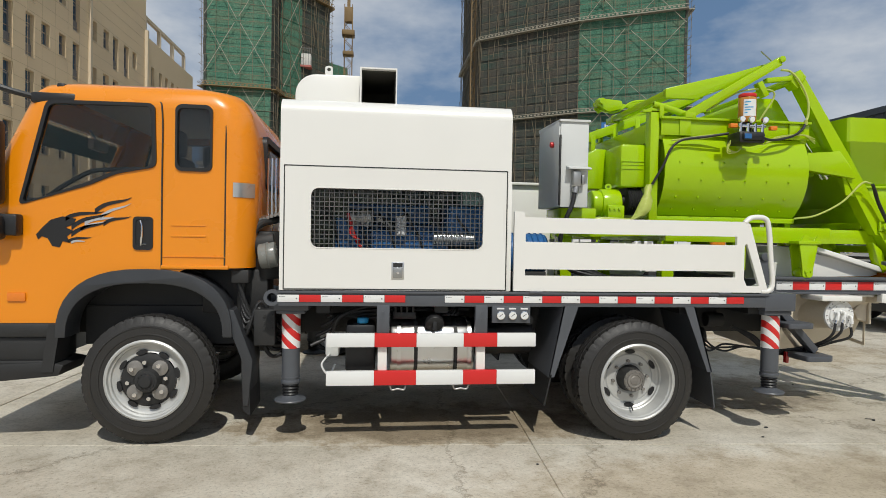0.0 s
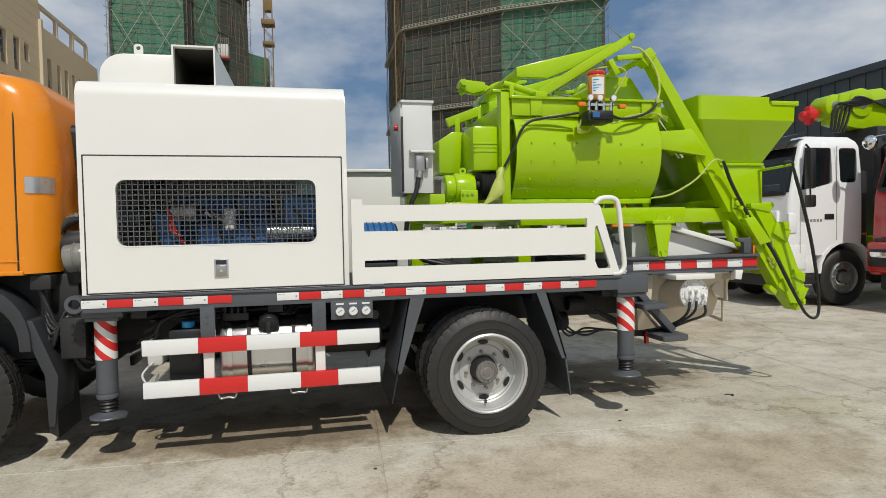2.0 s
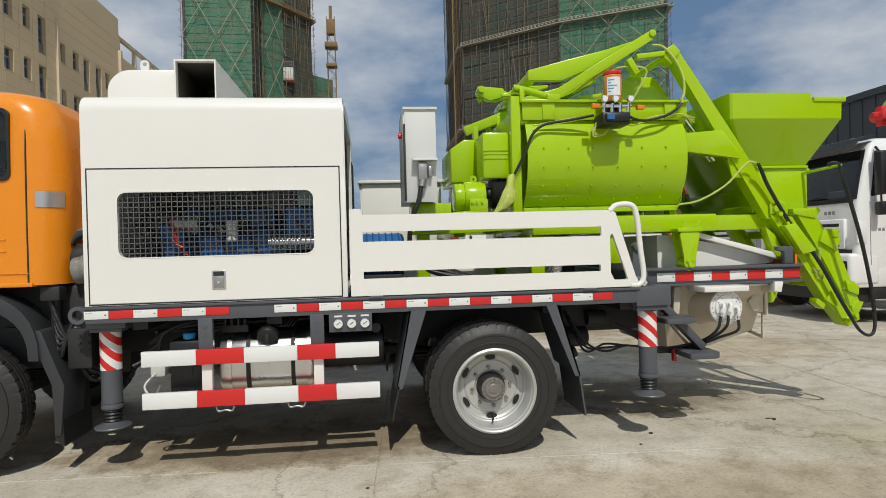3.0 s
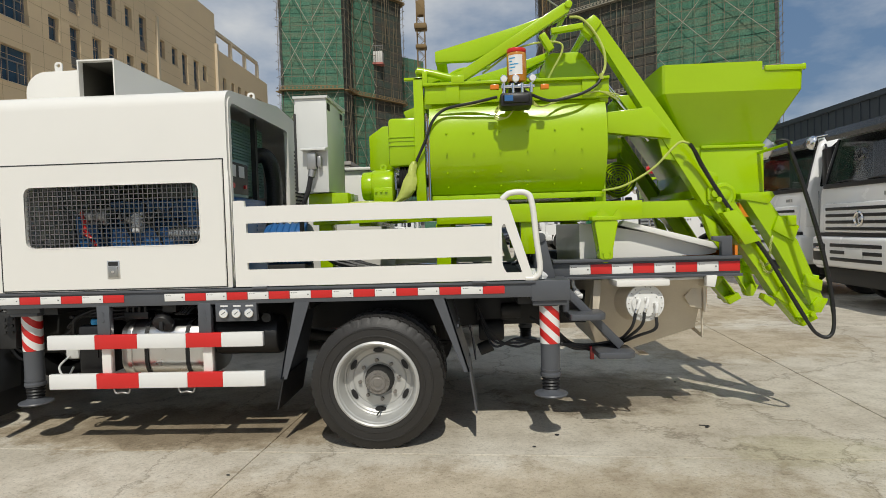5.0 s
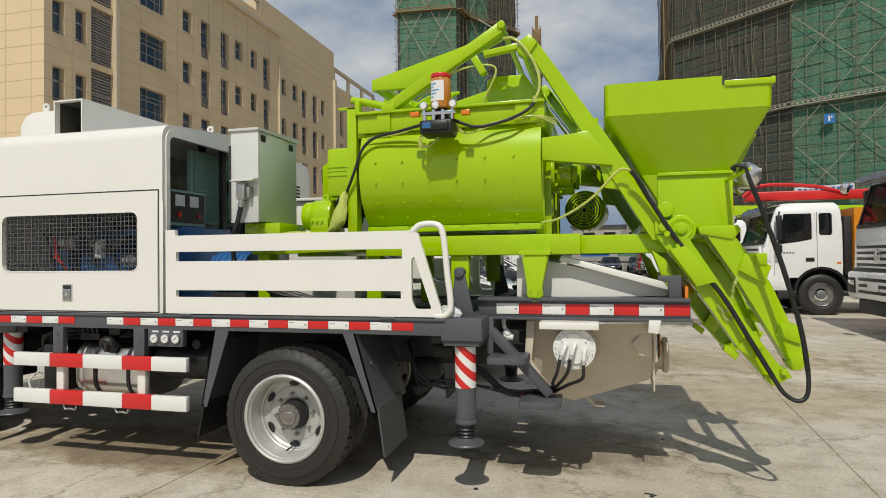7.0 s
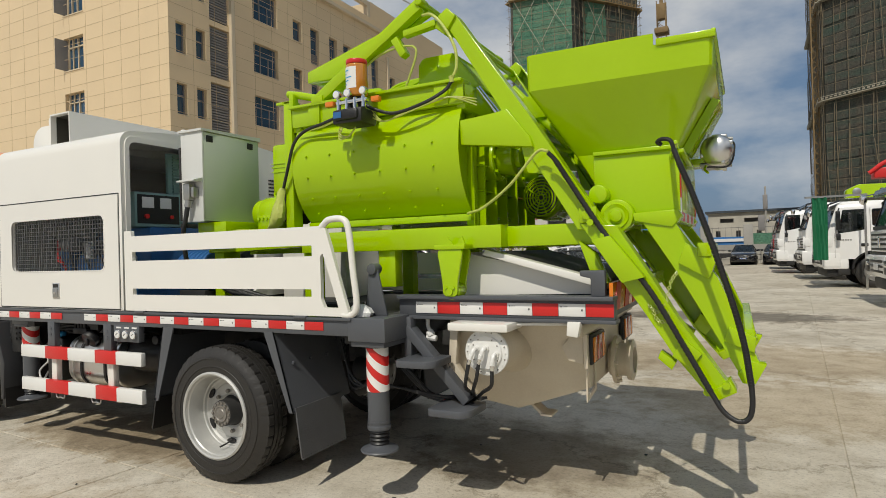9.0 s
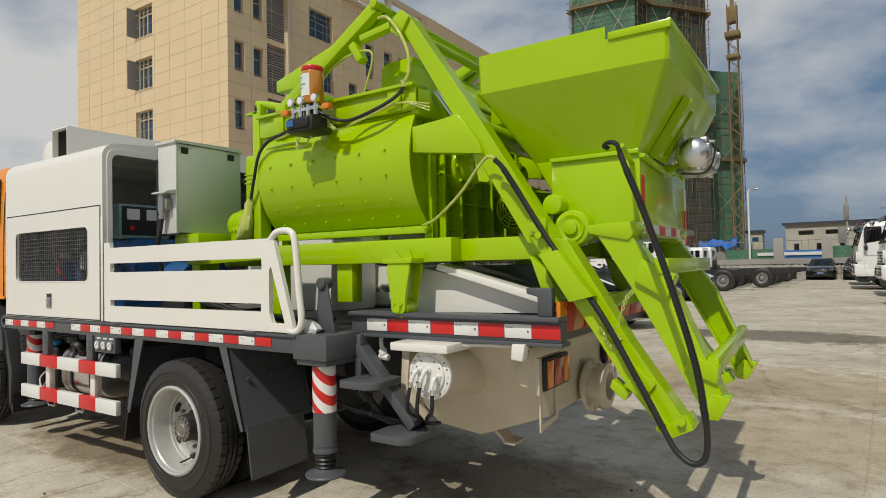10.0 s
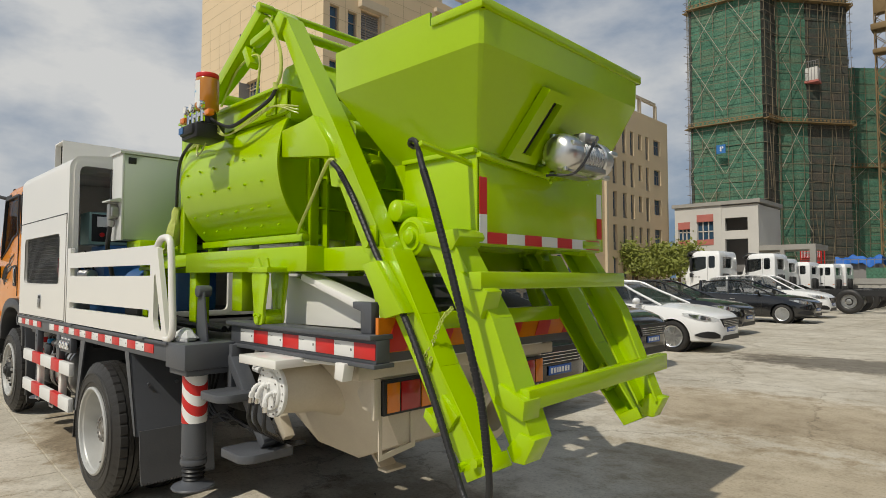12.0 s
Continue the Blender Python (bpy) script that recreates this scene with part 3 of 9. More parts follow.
for i, (s, w, z, h) in enumerate(endw):
    wd = opart("window", B(box(s, s + w, 0.25, 0.29, z, z + h)), M["bglass"], "dark office window with an open sash" if i < 2 else "dark office window")
    opart("window_frame", B(*[box(s + a, s + a + 0.05, 0.18, 0.25, z, z + h) for a in (0, 0.34, 0.72, w - 0.05)], box(s, s + w, 0.18, 0.25, z + h * 0.72, z + h * 0.72 + 0.05)), M["trim"], "", wd)
    opart("sill", B(box(s - 0.02, s + w + 0.02, -0.03, 0.18, z - 0.05, z - 0.004)), M["trim"], "", wd)
    if i < 2:
        opart("open_sash", B(box(s - 0.02, s + 0.02, -0.42, 0.16, z + 0.05, z + h * 0.96)), M["louvre"], "", wd)
# cladding courses as thin joint lines
jn = []
for k in range(1, 29):
    z = 0.6375 * k
    if z < 16.4:
        jn.append(box(0.0, 0.005, 0, STEP, z, z + 0.018))
        jn.append(box(-0.08, -0.075, STEP + 0.2, WING - 0.14, z, z + 0.018))
    if z < 18.4:
        jn.append(box(-12.6, 0, -0.005, 0.0, z, z + 0.018))
for k in range(1, 11):
    jn.append(box(-12.6 + 1.2 * k, -12.582 + 1.2 * k, -0.005, 0.0, 0, 16.0))
for k in range(1, 14):
    jn.append(box(0.0, 0.005, 1.2 * k, 1.2 * k + 0.018, 0, 15.7))
opart("cladding_joints", B(*jn), M["beige_joint"])


def tower(name, corners, h, mats, label, bands, plank=None):
    """A high-rise under scaffolding: net walls, poles and plank bands on each face."""
    t = thing(name, (corners[0][0], corners[0][1], 0), label, "building", "towers under construction")
    rnd = random.Random(name + str(h))
    for i in range(len(corners)):
        a, b = Vector(corners[i]), Vector(corners[(i + 1) % len(corners)])
        L = (b - a).length
        m = Matrix.Translation((a.x, a.y, 0)) @ Matrix.Rotation(math.atan2(b.y - a.y, b.x - a.x), 4, "Z")
        def fp(nm, fs, material, lb=""):
            bm = B(*fs)
            bmesh.ops.transform(bm, matrix=m, verts=bm.verts)
            return part(nm, bm, material, t, lb)
        # net panels in uneven storeys, each hung a little differently
        fs = []
        nz, nx = int(h / 1.8), max(2, int(L / 2.5))
        for u in range(nx):
            for v in range(nz):
                d = rnd.uniform(-0.05, 0.05)
                fs.append(box(L * u / nx + 0.004, L * (u + 1) / nx - 0.004, d, d + 0.25, h * v / nz + 0.004, h * (v + 1) / nz - 0.004))
        tagged(fp("net_wall", fs, mats[i % len(mats)], "hung scaffold netting"), kind="stuff")
        darkface = mats[i % len(mats)] is M["fdark"]
        ps = []
        for u in range(int(L / 1.2) + 1):
            x = 1.2 * u
            ps.append(box(x, x + 0.035, -0.35, -0.31, 0, h))
        for v in range(int(h / 0.9)):
            k = rnd.uniform(-0.12, 0.12)
            ps.append(beam((-0.3 + k, -0.36, 0.9 * v + k), (L + 0.3 + k, -0.36, 0.9 * v - k), 0.03, 0.03, 0))
        tagged(fp("scaffold_pole", ps, M["bamboo"]), kind="stuff")
        ds = []
        if darkface:
            for q in range(int(h * L / 9)):
                x, z = rnd.uniform(0, max(0.3, L - 0.8)), rnd.uniform(1, h - 6)
                ds.append(beam((x, -0.42, z), (x + rnd.uniform(-0.7, 0.7), -0.42, z + rnd.uniform(2.5, 6)), 0.04, 0.045, 0))
        else:
            nx_ = max(1, round(L / 4.2))
            for u in range(nx_):
                for v in range(int(h / 5.8)):
                    xa, xb = L * u / nx_ + 0.1, L * (u + 1) / nx_ - 0.1
                    za = 5.8 * v + 0.4 + rnd.uniform(-0.3, 0.3)
                    zb = za + 5.2
                    for da in (0.0,):
                        ds.append(beam((xa + da, -0.42, za), (xb + da - 0.2, -0.42, zb + rnd.uniform(-0.4, 0.4)), 0.04, 0.045, 0))
                        ds.append(beam((xb - da, -0.46, za + rnd.uniform(-0.4, 0.4)), (xa - da + 0.2, -0.46, zb), 0.04, 0.045, 0))
        tagged(fp("scaffold_brace", ds, M["bamboo"] if darkface else M["pole"]), kind="stuff")
        for z in bands:
            if z < h:
                fp("plank_band", [box(-0.1, L + 0.1, -0.62, 0.0, z, z + 0.09), box(-0.1, L + 0.1, -0.60, -0.56, z + 0.38, z + 0.43), *[box(0.42 * j, 0.42 * j + 0.22, -0.64, -0.60, z + 0.16, z + 0.30) for j in range(int(L / 0.42))]], plank or M["yellow"], "plank catch platform")
    return t


TL = [(-17.4, 59.4), (-10.8, 60.0), (-10.3, 62.8), (-8.3, 65.2), (-5.5, 69.0), (-13.0, 82.0)]
tower("residential_tower", TL, 72, [M["fgreen"], M["fdark"], M["fgreen"], M["fdark"], M["fdark"], M["fdark"]], "high-rise tower wrapped in green scaffold netting", (16.6, 28.7, 43.0, 57.0))
TR = [(12.4, 80.0), (12.15, 64.4), (21.2, 56.7), (25.5, 54.2), (30.3, 51.4), (36.0, 76.0)]
tower("residential_tower", TR, 66, [M["fdark"], M["fdark"], M["fgreen"], M["fgreen"], M["fdark"], M["fdark"]], "high-rise tower wrapped in green netting with dark shaded flanks", (14.8, 24.3, 38.0), M["pole"])
TR_FACE = Matrix.Translation((21.2, 56.7, 0)) @ Matrix.Rotation(math.atan2(-2.5, 4.3), 4, "Z")
tsign = thing("tower_banner", tuple(TR_FACE @ Vector((2.3, -0.8, 6.8))), "white site banner with unreadable blue lettering", "banner")
for nm, shapes, mm in (("cloth", [box(0.2, 4.7, -0.78, -0.75, 6.75, 7.45)], M["plaster_w"]), ("letter_bar", [box(0.5 + 0.42 * i, 0.78 + 0.42 * i, -0.80, -0.78, 6.9 + 0.06 * (i % 2), 7.3 - 0.05 * (i % 3)) for i in range(10)], M["signblue"])):
    for sh in shapes:
        bm = B(sh)
        bmesh.ops.transform(bm, matrix=TR_FACE, verts=bm.verts)
        part(nm, bm, mm, tsign)
for sx, sy, sz in ((23.45, 54.7, 12.8), (-14.25, 58.75, 13.6)):
    pl = thing("tower_sign", (sx, sy, sz), "blue square sign with a plain white mark", "sign")
    part("plate", B(box(sx - 0.42, sx + 0.42, sy, sy + 0.05, sz, sz + 0.84)), M["signblue"], pl)
    part("mark", B(box(sx - 0.1, sx + 0.05, sy - 0.02, sy, sz + 0.2, sz + 0.66), box(sx + 0.12, sx + 0.22, sy - 0.02, sy, sz + 0.46, sz + 0.66)), M["plaster_w"], pl)
TS = [(-7.8, 79.0), (-3.9, 83.0), (-7.0, 93.0), (-13.0, 90.0)]
tower("residential_tower", TS, 25.6, [M["fgreen"], M["fdark"], M["fdark"], M["fdark"]], "lower tower wrapped in green scaffold netting", (14.0,))


def lattice(name, x, y, h, w, label, cat):
    t = thing(name, (x, y, 0), label, cat)
    fs = [box(x + a * w / 2 - 0.05, x + a * w / 2 + 0.05, y + b * w / 2 - 0.05, y + b * w / 2 + 0.05, 0, h) for a in (-1, 1) for b in (-1, 1)]
    each("mast_leg", fs, M["yellow"], t)
    br, k = [], 0
    z = 0
    while z < h - w:
        s = 1 if k % 2 else -1
        for b in (-1, 1):
            br.append(beam((x - s * w / 2, y + b * w / 2, z), (x + s * w / 2, y + b * w / 2, z + w), 0.06, 0.06, 0))
            br.append(beam((x + b * w / 2, y - s * w / 2, z), (x + b * w / 2, y + s * w / 2, z + w), 0.06, 0.06, 0, (1, 0, 0)))
        z += w
        k += 1
    part("mast_bracing", B(*br), M["yellow"], t)
    return t


cr = lattice("tower_crane", -3.5, 75.0, 31.5, 1.0, "yellow lattice tower crane mast", "crane")
each("crane_head", [box(-4.3, -2.7, 74.2, 75.8, 27.5, 28.2, 0.1), box(-4.0, -3.0, 74.5, 75.5, 29.3, 31.2, 0.1), box(-4.2, -2.8, 74.3, 75.7, 25.0, 25.5, 0.1), box(-3.7, -3.3, 74.8, 75.2, 31.2, 33.0)], M["yellow"], cr)
lattice("hoist_mast", 11.55, 66.7, 62, 0.5, "thin grey builder's hoist mast beside the tower", "mast")
hs = thing("builders_hoist", (-7.85, 65.4, 20.7), "white builder's lift cabin on the tower", "lift")
part("cabin", B(box(-8.35, -7.25, 65.0, 66.1, 20.8, 22.1, 0.05)), M["plaster"], hs)
part("cabin_base", B(box(-8.4, -7.2, 64.95, 66.15, 20.6, 20.8)), M["pink"], hs)
part("cabin_rail", B(*[box(-8.4 + 0.2 * i, -8.37 + 0.2 * i, 64.9, 64.93, 22.1, 22.7) for i in range(7)], box(-8.4, -7.15, 64.9, 64.93, 22.65, 22.7), *[box(-8.35 + 0.27 * i, -8.31 + 0.27 * i, 64.96, 64.99, 20.8, 22.1) for i in range(5)]), M["louvre"], hs)

cage = thing("lift_landing_cage", (-7.7, 62.2, 0), "red and white steel mesh landing cage of a site lift", "cage")
each("cage_post", [box(x, x + 0.08, y, y + 0.08, 0, 4.5) for x in (-8.4, -7.6, -6.75) for y in (61.6, 62.8)], M["red"], cage)
each("cage_rail", [box(-8.4, -6.67, 61.6, 61.66, z, z + 0.09) for z in (2.4, 2.9, 3.4, 3.9, 4.4)], M["red"], cage)
each("cage_panel", [box(-8.3, -7.65, 61.68, 61.72, 2.5, 3.85), box(-7.5, -6.8, 61.68, 61.72, 2.5, 3.85)], mat("dull_red_mesh", (0.35, 0.05, 0.04), 0.6, var=0.3, scale=6), cage)
each("mesh_bar", [box(-8.3 + 0.12 * i, -8.27 + 0.12 * i, 61.56, 61.59, 3.4, 4.4) for i in range(13)], M["plaster_w"], cage)

shed = thing("warehouse", (32, 25, 0), "long dark blue-grey steel warehouse", "building")
part("wall", B(box(28.3, 28.6, -45, 48, 0, 9.0)), M["shed"], shed)
part("ribs", B(*[box(28.24, 28.3, -45 + 0.9 * i, -44.9 + 0.9 * i, 0, 9.0) for i in range(103)]), M["shed"], shed)
part("roof", B(prism([(28.1, 9.0), (28.1, 9.35), (40, 12.0), (52, 9.35), (52, 9.0)], "y", -45.5, 48.5)), M["shed"], shed)

low = thing("site_building", (-11, 50, 0), "unfinished white low building with salmon window frames", "building")
part("wall", B(sheet([(-15.2, 0), (-11.3, 0), (-11.3, 7.6), (-15.2, 7.5)], [[(-14.9, 4.4), (-13.9, 4.4), (-13.9, 6.3), (-14.9, 6.3)], [(-13.3, 4.4), (-11.95, 4.4), (-11.95, 6.85), (-13.3, 6.85)]], "y", 50, 50.4)), M["plaster"], low, "white plastered wall")
part("bare_wall", B(sheet([(-11.3, 0), (-8.5, 0), (-8.5, 7.45), (-11.3, 7.45)], [[(-11.05, 5.4), (-9.3, 5.4), (-9.3, 6.45), (-11.05, 6.45)], [(-11.05, 0.5), (-9.3, 0.5), (-9.3, 4.7), (-11.05, 4.7)]], "y", 50.05, 50.4), box(-8.8, -8.5, 50.4, 56, 0, 7.4)), M["plaster"], low, "unpainted pale wall")
part("parapet", B(box(-15.4, -8.3, 49.85, 56, 7.55, 7.85)), M["raw"], low)
part("porch", B(box(-8.5, -4.6, 50, 54, 3.7, 4.1), box(-5.0, -4.6, 50, 50.4, 0, 3.7), box(-7.0, -6.7, 50, 50.3, 0, 3.7)), M["raw"], low, "raw concrete porch frame")
part("back", B(box(-15.1, -8.8, 53, 53.2, 0, 7.4)), M["louvre"], low)
for a, b, zt in ((-14.9, -13.9, 6.3), (-13.3, -11.95, 6.85)):
    wd = part("window", B(box(a, b, 50.2, 50.25, 4.4, zt)), M["bglass"], low, "grid window")
    each("salmon_panel", [box(a, b, 49.95, 50.2, zt - 0.6, zt), box(a, b, 49.95, 50.2, 4.3, 4.75)], M["pink"], wd, "salmon painted panel")
    part("glazing_bar", B(*[box(a + (b - a) * q / 3 - 0.04, a + (b - a) * q / 3 + 0.04, 50.12, 50.2, 4.4, zt) for q in range(4)], box(a, b, 50.12, 50.2, 5.4, 5.48)), M["plaster"], wd)

barr = thing("far_works_building", (5, 95, 0), "long low pale works building beyond the yard", "building")
part("wall", B(sheet([(0, 0), (30, 0), (30, 6.0), (0, 6.2)], [[(1.0 + 2.6 * i + 0.1 * (i % 3), 2.6), (1.6 + 2.6 * i + 0.1 * (i % 3), 2.6), (1.6 + 2.6 * i + 0.1 * (i % 3), 3.5), (1.0 + 2.6 * i + 0.1 * (i % 3), 3.5)] for i in range(11)] + [[(1.6 + 3.2 * i, 4.7), (3.4 + 3.2 * i, 4.7), (3.4 + 3.2 * i, 5.3), (1.6 + 3.2 * i, 5.3)] for i in range(8)], "y", 95, 95.3)), M["worn"], barr)
part("inner", B(box(0.1, 29.8, 96, 96.2, 0, 6)), M["louvre"], barr)
part("roof", B(box(-0.4, 30.4, 94.6, 104, 6.15, 6.45)), M["shed"], barr)
hut = thing("far_hut", (-4, 95, 0), "small pale hut with a dark flat roof", "building")
part("wall", B(box(-4.6, -2.9, 95, 98, 0, 5.3)), M["worn"], hut)
part("roof", B(box(-6.0, -2.7, 94.7, 98.3, 5.3, 5.6)), M["shed"], hut)
part("window", B(box(-4.2, -3.4, 94.96, 95.0, 4.0, 4.6)), M["bglass"], hut)
yard = new("boundary_wall", finish(B(box(-60, 40, 48.3, 48.6, 0, 1.1), box(-60, 40, 48.22, 48.68, 1.1, 1.5))))
yard.data.materials.append(M["raw"])
tagged(yard, "stained pale stone and concrete boundary wall", "wall", kind="structure")
rw = random.Random(5)
stone_me = []
for k in range(5):
    q = rpoly([(0.0, 0.02), (0.42 + 0.05 * k, 0.0), (0.46 + 0.04 * k, 0.3), (0.2, 0.36), (0.02, 0.28)], 0.04)
    me = finish(B(prism(q, "y", -0.05, 0.02)))
    me.materials.append(M["worn"])
    stone_me.append(me)
for i in range(60):
    for j in range(3):
        st = new("stone", rw.choice(stone_me))
        st.parent = yard
        st.matrix_basis = Matrix.Translation((-6 + 0.5 * i + rw.uniform(-0.05, 0.05), 48.3, 0.36 * j)) 
fence = thing("site_hoarding", (4, 52, 0), "concrete posts with blue and green site hoarding", "fence")
each("post", [box(x, x + 0.7, 51, 51.6, 0, 3.1, 0.03) for x in (1.7, 4.9)], M["raw"], fence, "concrete gate post")
part("blue_panel", B(box(2.4, 4.9, 53, 53.1, 1.2, 2.15)), M["signblue"], fence, "blue hoarding panel")
part("white_panel", B(box(0.4, 4.9, 52.9, 53.0, 1.75, 2.0)), M["plaster_w"], fence)
each("green_panel", [box(5.6, 12, 53, 53.1, 1.0, 2.4), box(-2.0, 1.7, 53, 53.1, 1.0, 2.3)], M["fgreen"], fence, "green hoarding panel")
part("rail", B(box(-12, 14, 53.2, 53.24, 2.9, 2.95), *[box(-12 + 0.5 * i, -11.97 + 0.5 * i, 53.2, 53.23, 1.5, 3.0) for i in range(52)]), M["louvre"], fence)
mast = thing("utility_pole", (6.6, 54, 0), "grey utility pole with a transformer box", "pole")
part("post", B(cyl((6.6, 54, 0), (6.6, 54, 6.3), 0.10, 0.07)), M["raw"], mast)
part("transformer", B(box(6.4, 6.75, 53.8, 54.1, 4.4, 5.6, 0.04), box(6.0, 6.5, 53.8, 54.0, 2.6, 3.9, 0.03)), M["louvre"], mast)

M["hubsteel"] = mat("dull_hub_steel", (0.27, 0.255, 0.235), 0.5, metal=0.6, var=0.35, scale=16, bump=0.08)
M["rim"] = mat("painted_silver_rim", (0.52, 0.52, 0.50), 0.42, metal=0.35, var=0.12, scale=10, bump=0.04)


# ---------------------------------------------------------------- wheels
def tyre_bm(cx, cy, cz, out=-1, blocks=40):
    """A truck tyre with cut tread blocks and its outer wall at cy; out=-1 looks towards -y."""
    def f(bm):
        prof = [(0.277, 0.03, 0), (0.288, 0.012, 0), (0.31, 0.004, 0), (0.335, 0.003, 0), (0.338, -0.002, 0), (0.346, -0.002, 0), (0.349, 0.001, 0), (0.402, 0.002, 0), (0.405, -0.003, 0), (0.412, -0.002, 0), (0.415, 0.006, 0), (0.445, 0.016, 0), (0.466, 0.03, 1), (0.484, 0.036, 1), (0.488, 0.078, 1), (0.474, 0.08, 0), (0.474, 0.088, 0), (0.489, 0.09, 2), (0.490, 0.116, 2), (0.474, 0.117, 0), (0.474, 0.125, 0), (0.490, 0.126, 3), (0.489, 0.152, 3), (0.474, 0.154, 0), (0.474, 0.162, 0), (0.488, 0.164, 4), (0.484, 0.206, 4), (0.466, 0.212, 4), (0.445, 0.226, 0), (0.40, 0.238, 0), (0.34, 0.24, 0), (0.30, 0.236, 0), (0.277, 0.21, 0)]
        seg = blocks * 6
        m = Matrix.Translation((cx, cy, cz)) @ Vector((0, -out, 0)).to_track_quat("Z", "Y").to_matrix().to_4x4()
        rings = []
        for r, h, row in prof:
            ring_ = []
            for i in range(seg):
                a = 2 * math.pi * i / seg
                k = (i + (row % 2) * 3) % 6
                rr = r - (0.009 if row in (1, 4) and k == 0 else 0.004 if row and k == 0 else 0.0)
                rr *= 0.972 if r > 0.4 else 1.0 - 0.028 * max(0.0, r - 0.33) / 0.07
                ring_.append(bm.verts.new(m @ Vector((rr * math.cos(a), rr * math.sin(a), h))))
            rings.append(ring_)
        for u, v in zip(rings, rings[1:]):
            for i in range(seg):
                j = (i + 1) % seg
                bm.faces.new((u[i], u[j], v[j], v[i]))
    return f


def wheel(parent, cx, cy, cz, out, front):
    """Rim with its disc as the wheel, tyre and hub under it."""
    o = out
    if front:
        prof = [(0.268, 0.03), (0.286, 0.012), (0.286, -0.004), (0.274, -0.012), (0.264, -0.008), (0.258, 0.012), (0.246, 0.018), (0.242, 0.036), (0.222, 0.047), (0.205, 0.05), (0.19, 0.042)]
    else:
        prof = [(0.268, 0.03), (0.288, 0.012), (0.288, -0.004), (0.276, -0.012), (0.266, -0.006), (0.262, 0.012), (0.256, 0.02), (0.250, 0.045), (0.244, 0.115), (0.240, 0.128), (0.232, 0.134), (0.228, 0.150), (0.215, 0.160), (0.188, 0.164), (0.178, 0.158), (0.118, 0.156), (0.108, 0.162), (0.09, 0.17), (0.09, 0.22)]
    prof = [(r * 1.055, h) for r, h in prof]
    bm = B(lathe(prof, (cx, cy, cz), (cx, cy - o, cz), 64))
    w = part("wheel", bm, M["rim"], parent, "bright silver wheel rim", 24)
    part("tyre", B(tyre_bm(cx, cy, cz, o)), M["rubber"], w, "black dusty treaded tyre")
    dep = 0.040 if front else 0.160
    for k in range(8 if front else 6):
        a = 2 * math.pi * (k + 0.3) / 8 if front else radians(90 + 60 * k)
        rr = 0.208 if front else 0.214
        slot = [(rr + 0.017 * math.sin(q), 0.040 * math.cos(q)) for q in [2 * math.pi * v / 14 for v in range(14)]]
        pts = [(cx + u * math.cos(a) - v * math.sin(a), cz + u * math.sin(a) + v * math.cos(a)) for u, v in slot]
        y0, y1 = sorted((cy - o * (dep - 0.012), cy - o * (dep + 0.03)))
        part("hand_hole", B(prism(pts, "y", y0, y1)), M["black"], w)
    hy = 0.0 if front else 0.125
    if front:
        hub = [lathe([(0.0, hy - 0.05), (0.04, hy - 0.048), (0.05, hy - 0.03), (0.078, hy - 0.025), (0.086, hy), (0.105, hy + 0.03), (0.112, hy + 0.06)], (cx, cy, cz), (cx, cy - o, cz), 28)]
        hub += [cyl((cx + 0.06 * math.cos(t), cy - o * (hy - 0.034), cz + 0.06 * math.sin(t)), (cx + 0.06 * math.cos(t), cy - o * (hy - 0.02), cz + 0.06 * math.sin(t)), 0.007, seg=6) for t in [2 * math.pi * q / 12 for q in range(12)]]
        part("hub", B(*hub), M["dark"], w, "greasy steel axle hub")
    else:
        hb = part("hub", B(lathe([(0.086, 0.062), (0.090, 0.068), (0.092, 0.078), (0.094, 0.14), (0.108, 0.165)], (cx, cy, cz), (cx, cy - o, cz), 36)), M["dark"], w, "dark greasy axle hub")
        part("hub_face", B(lathe([(0.0, 0.056), (0.030, 0.056), (0.034, 0.060), (0.046, 0.060), (0.050, 0.054), (0.058, 0.054), (0.060, 0.062), (0.088, 0.064), (0.088, 0.075)], (cx, cy, cz), (cx, cy - o, cz), 36)), M["hubsteel"], hb, "dusty steel hub cap")
        each("hub_bolt", [cyl((cx + 0.075 * math.cos(t), cy - o * 0.052, cz + 0.075 * math.sin(t)), (cx + 0.075 * math.cos(t), cy - o * 0.066, cz + 0.075 * math.sin(t)), 0.0095, seg=6) for t in [2 * math.pi * q / 14 for q in range(14)]], M["hubsteel"], hb)
    if front:
        part("wheel_disc", B(lathe([(0.194, 0.038), (0.17, 0.03), (0.15, 0.026), (0.09, 0.026), (0.07, 0.03)], (cx, cy, cz), (cx, cy - o, cz), 48)), M["dark"], w, "black wheel disc")
    if not front:
        part("valve_stem", B(tube([(cx + 0.01, cy - o * 0.15, cz - 0.205), (cx, cy - o * 0.10, cz - 0.222), (cx - 0.012, cy - o * 0.055, cz - 0.232)], 0.006, 6)), M["dark"], w)
    rn = 0.135 if front else 0.142
    nuts = 8
    for k in range(nuts):
        a = 2 * math.pi * (k + 0.15) / nuts
        y0 = hy - 0.01 if front else 0.134
        part("wheel_nut", B(cyl((cx + rn * math.cos(a), cy - o * y0, cz + rn * math.sin(a)), (cx + rn * math.cos(a), cy - o * (y0 + 0.03), cz + rn * math.sin(a)), 0.014 if not front else 0.016, seg=6)), M["hubsteel"] if not front else M["chrome"], w)
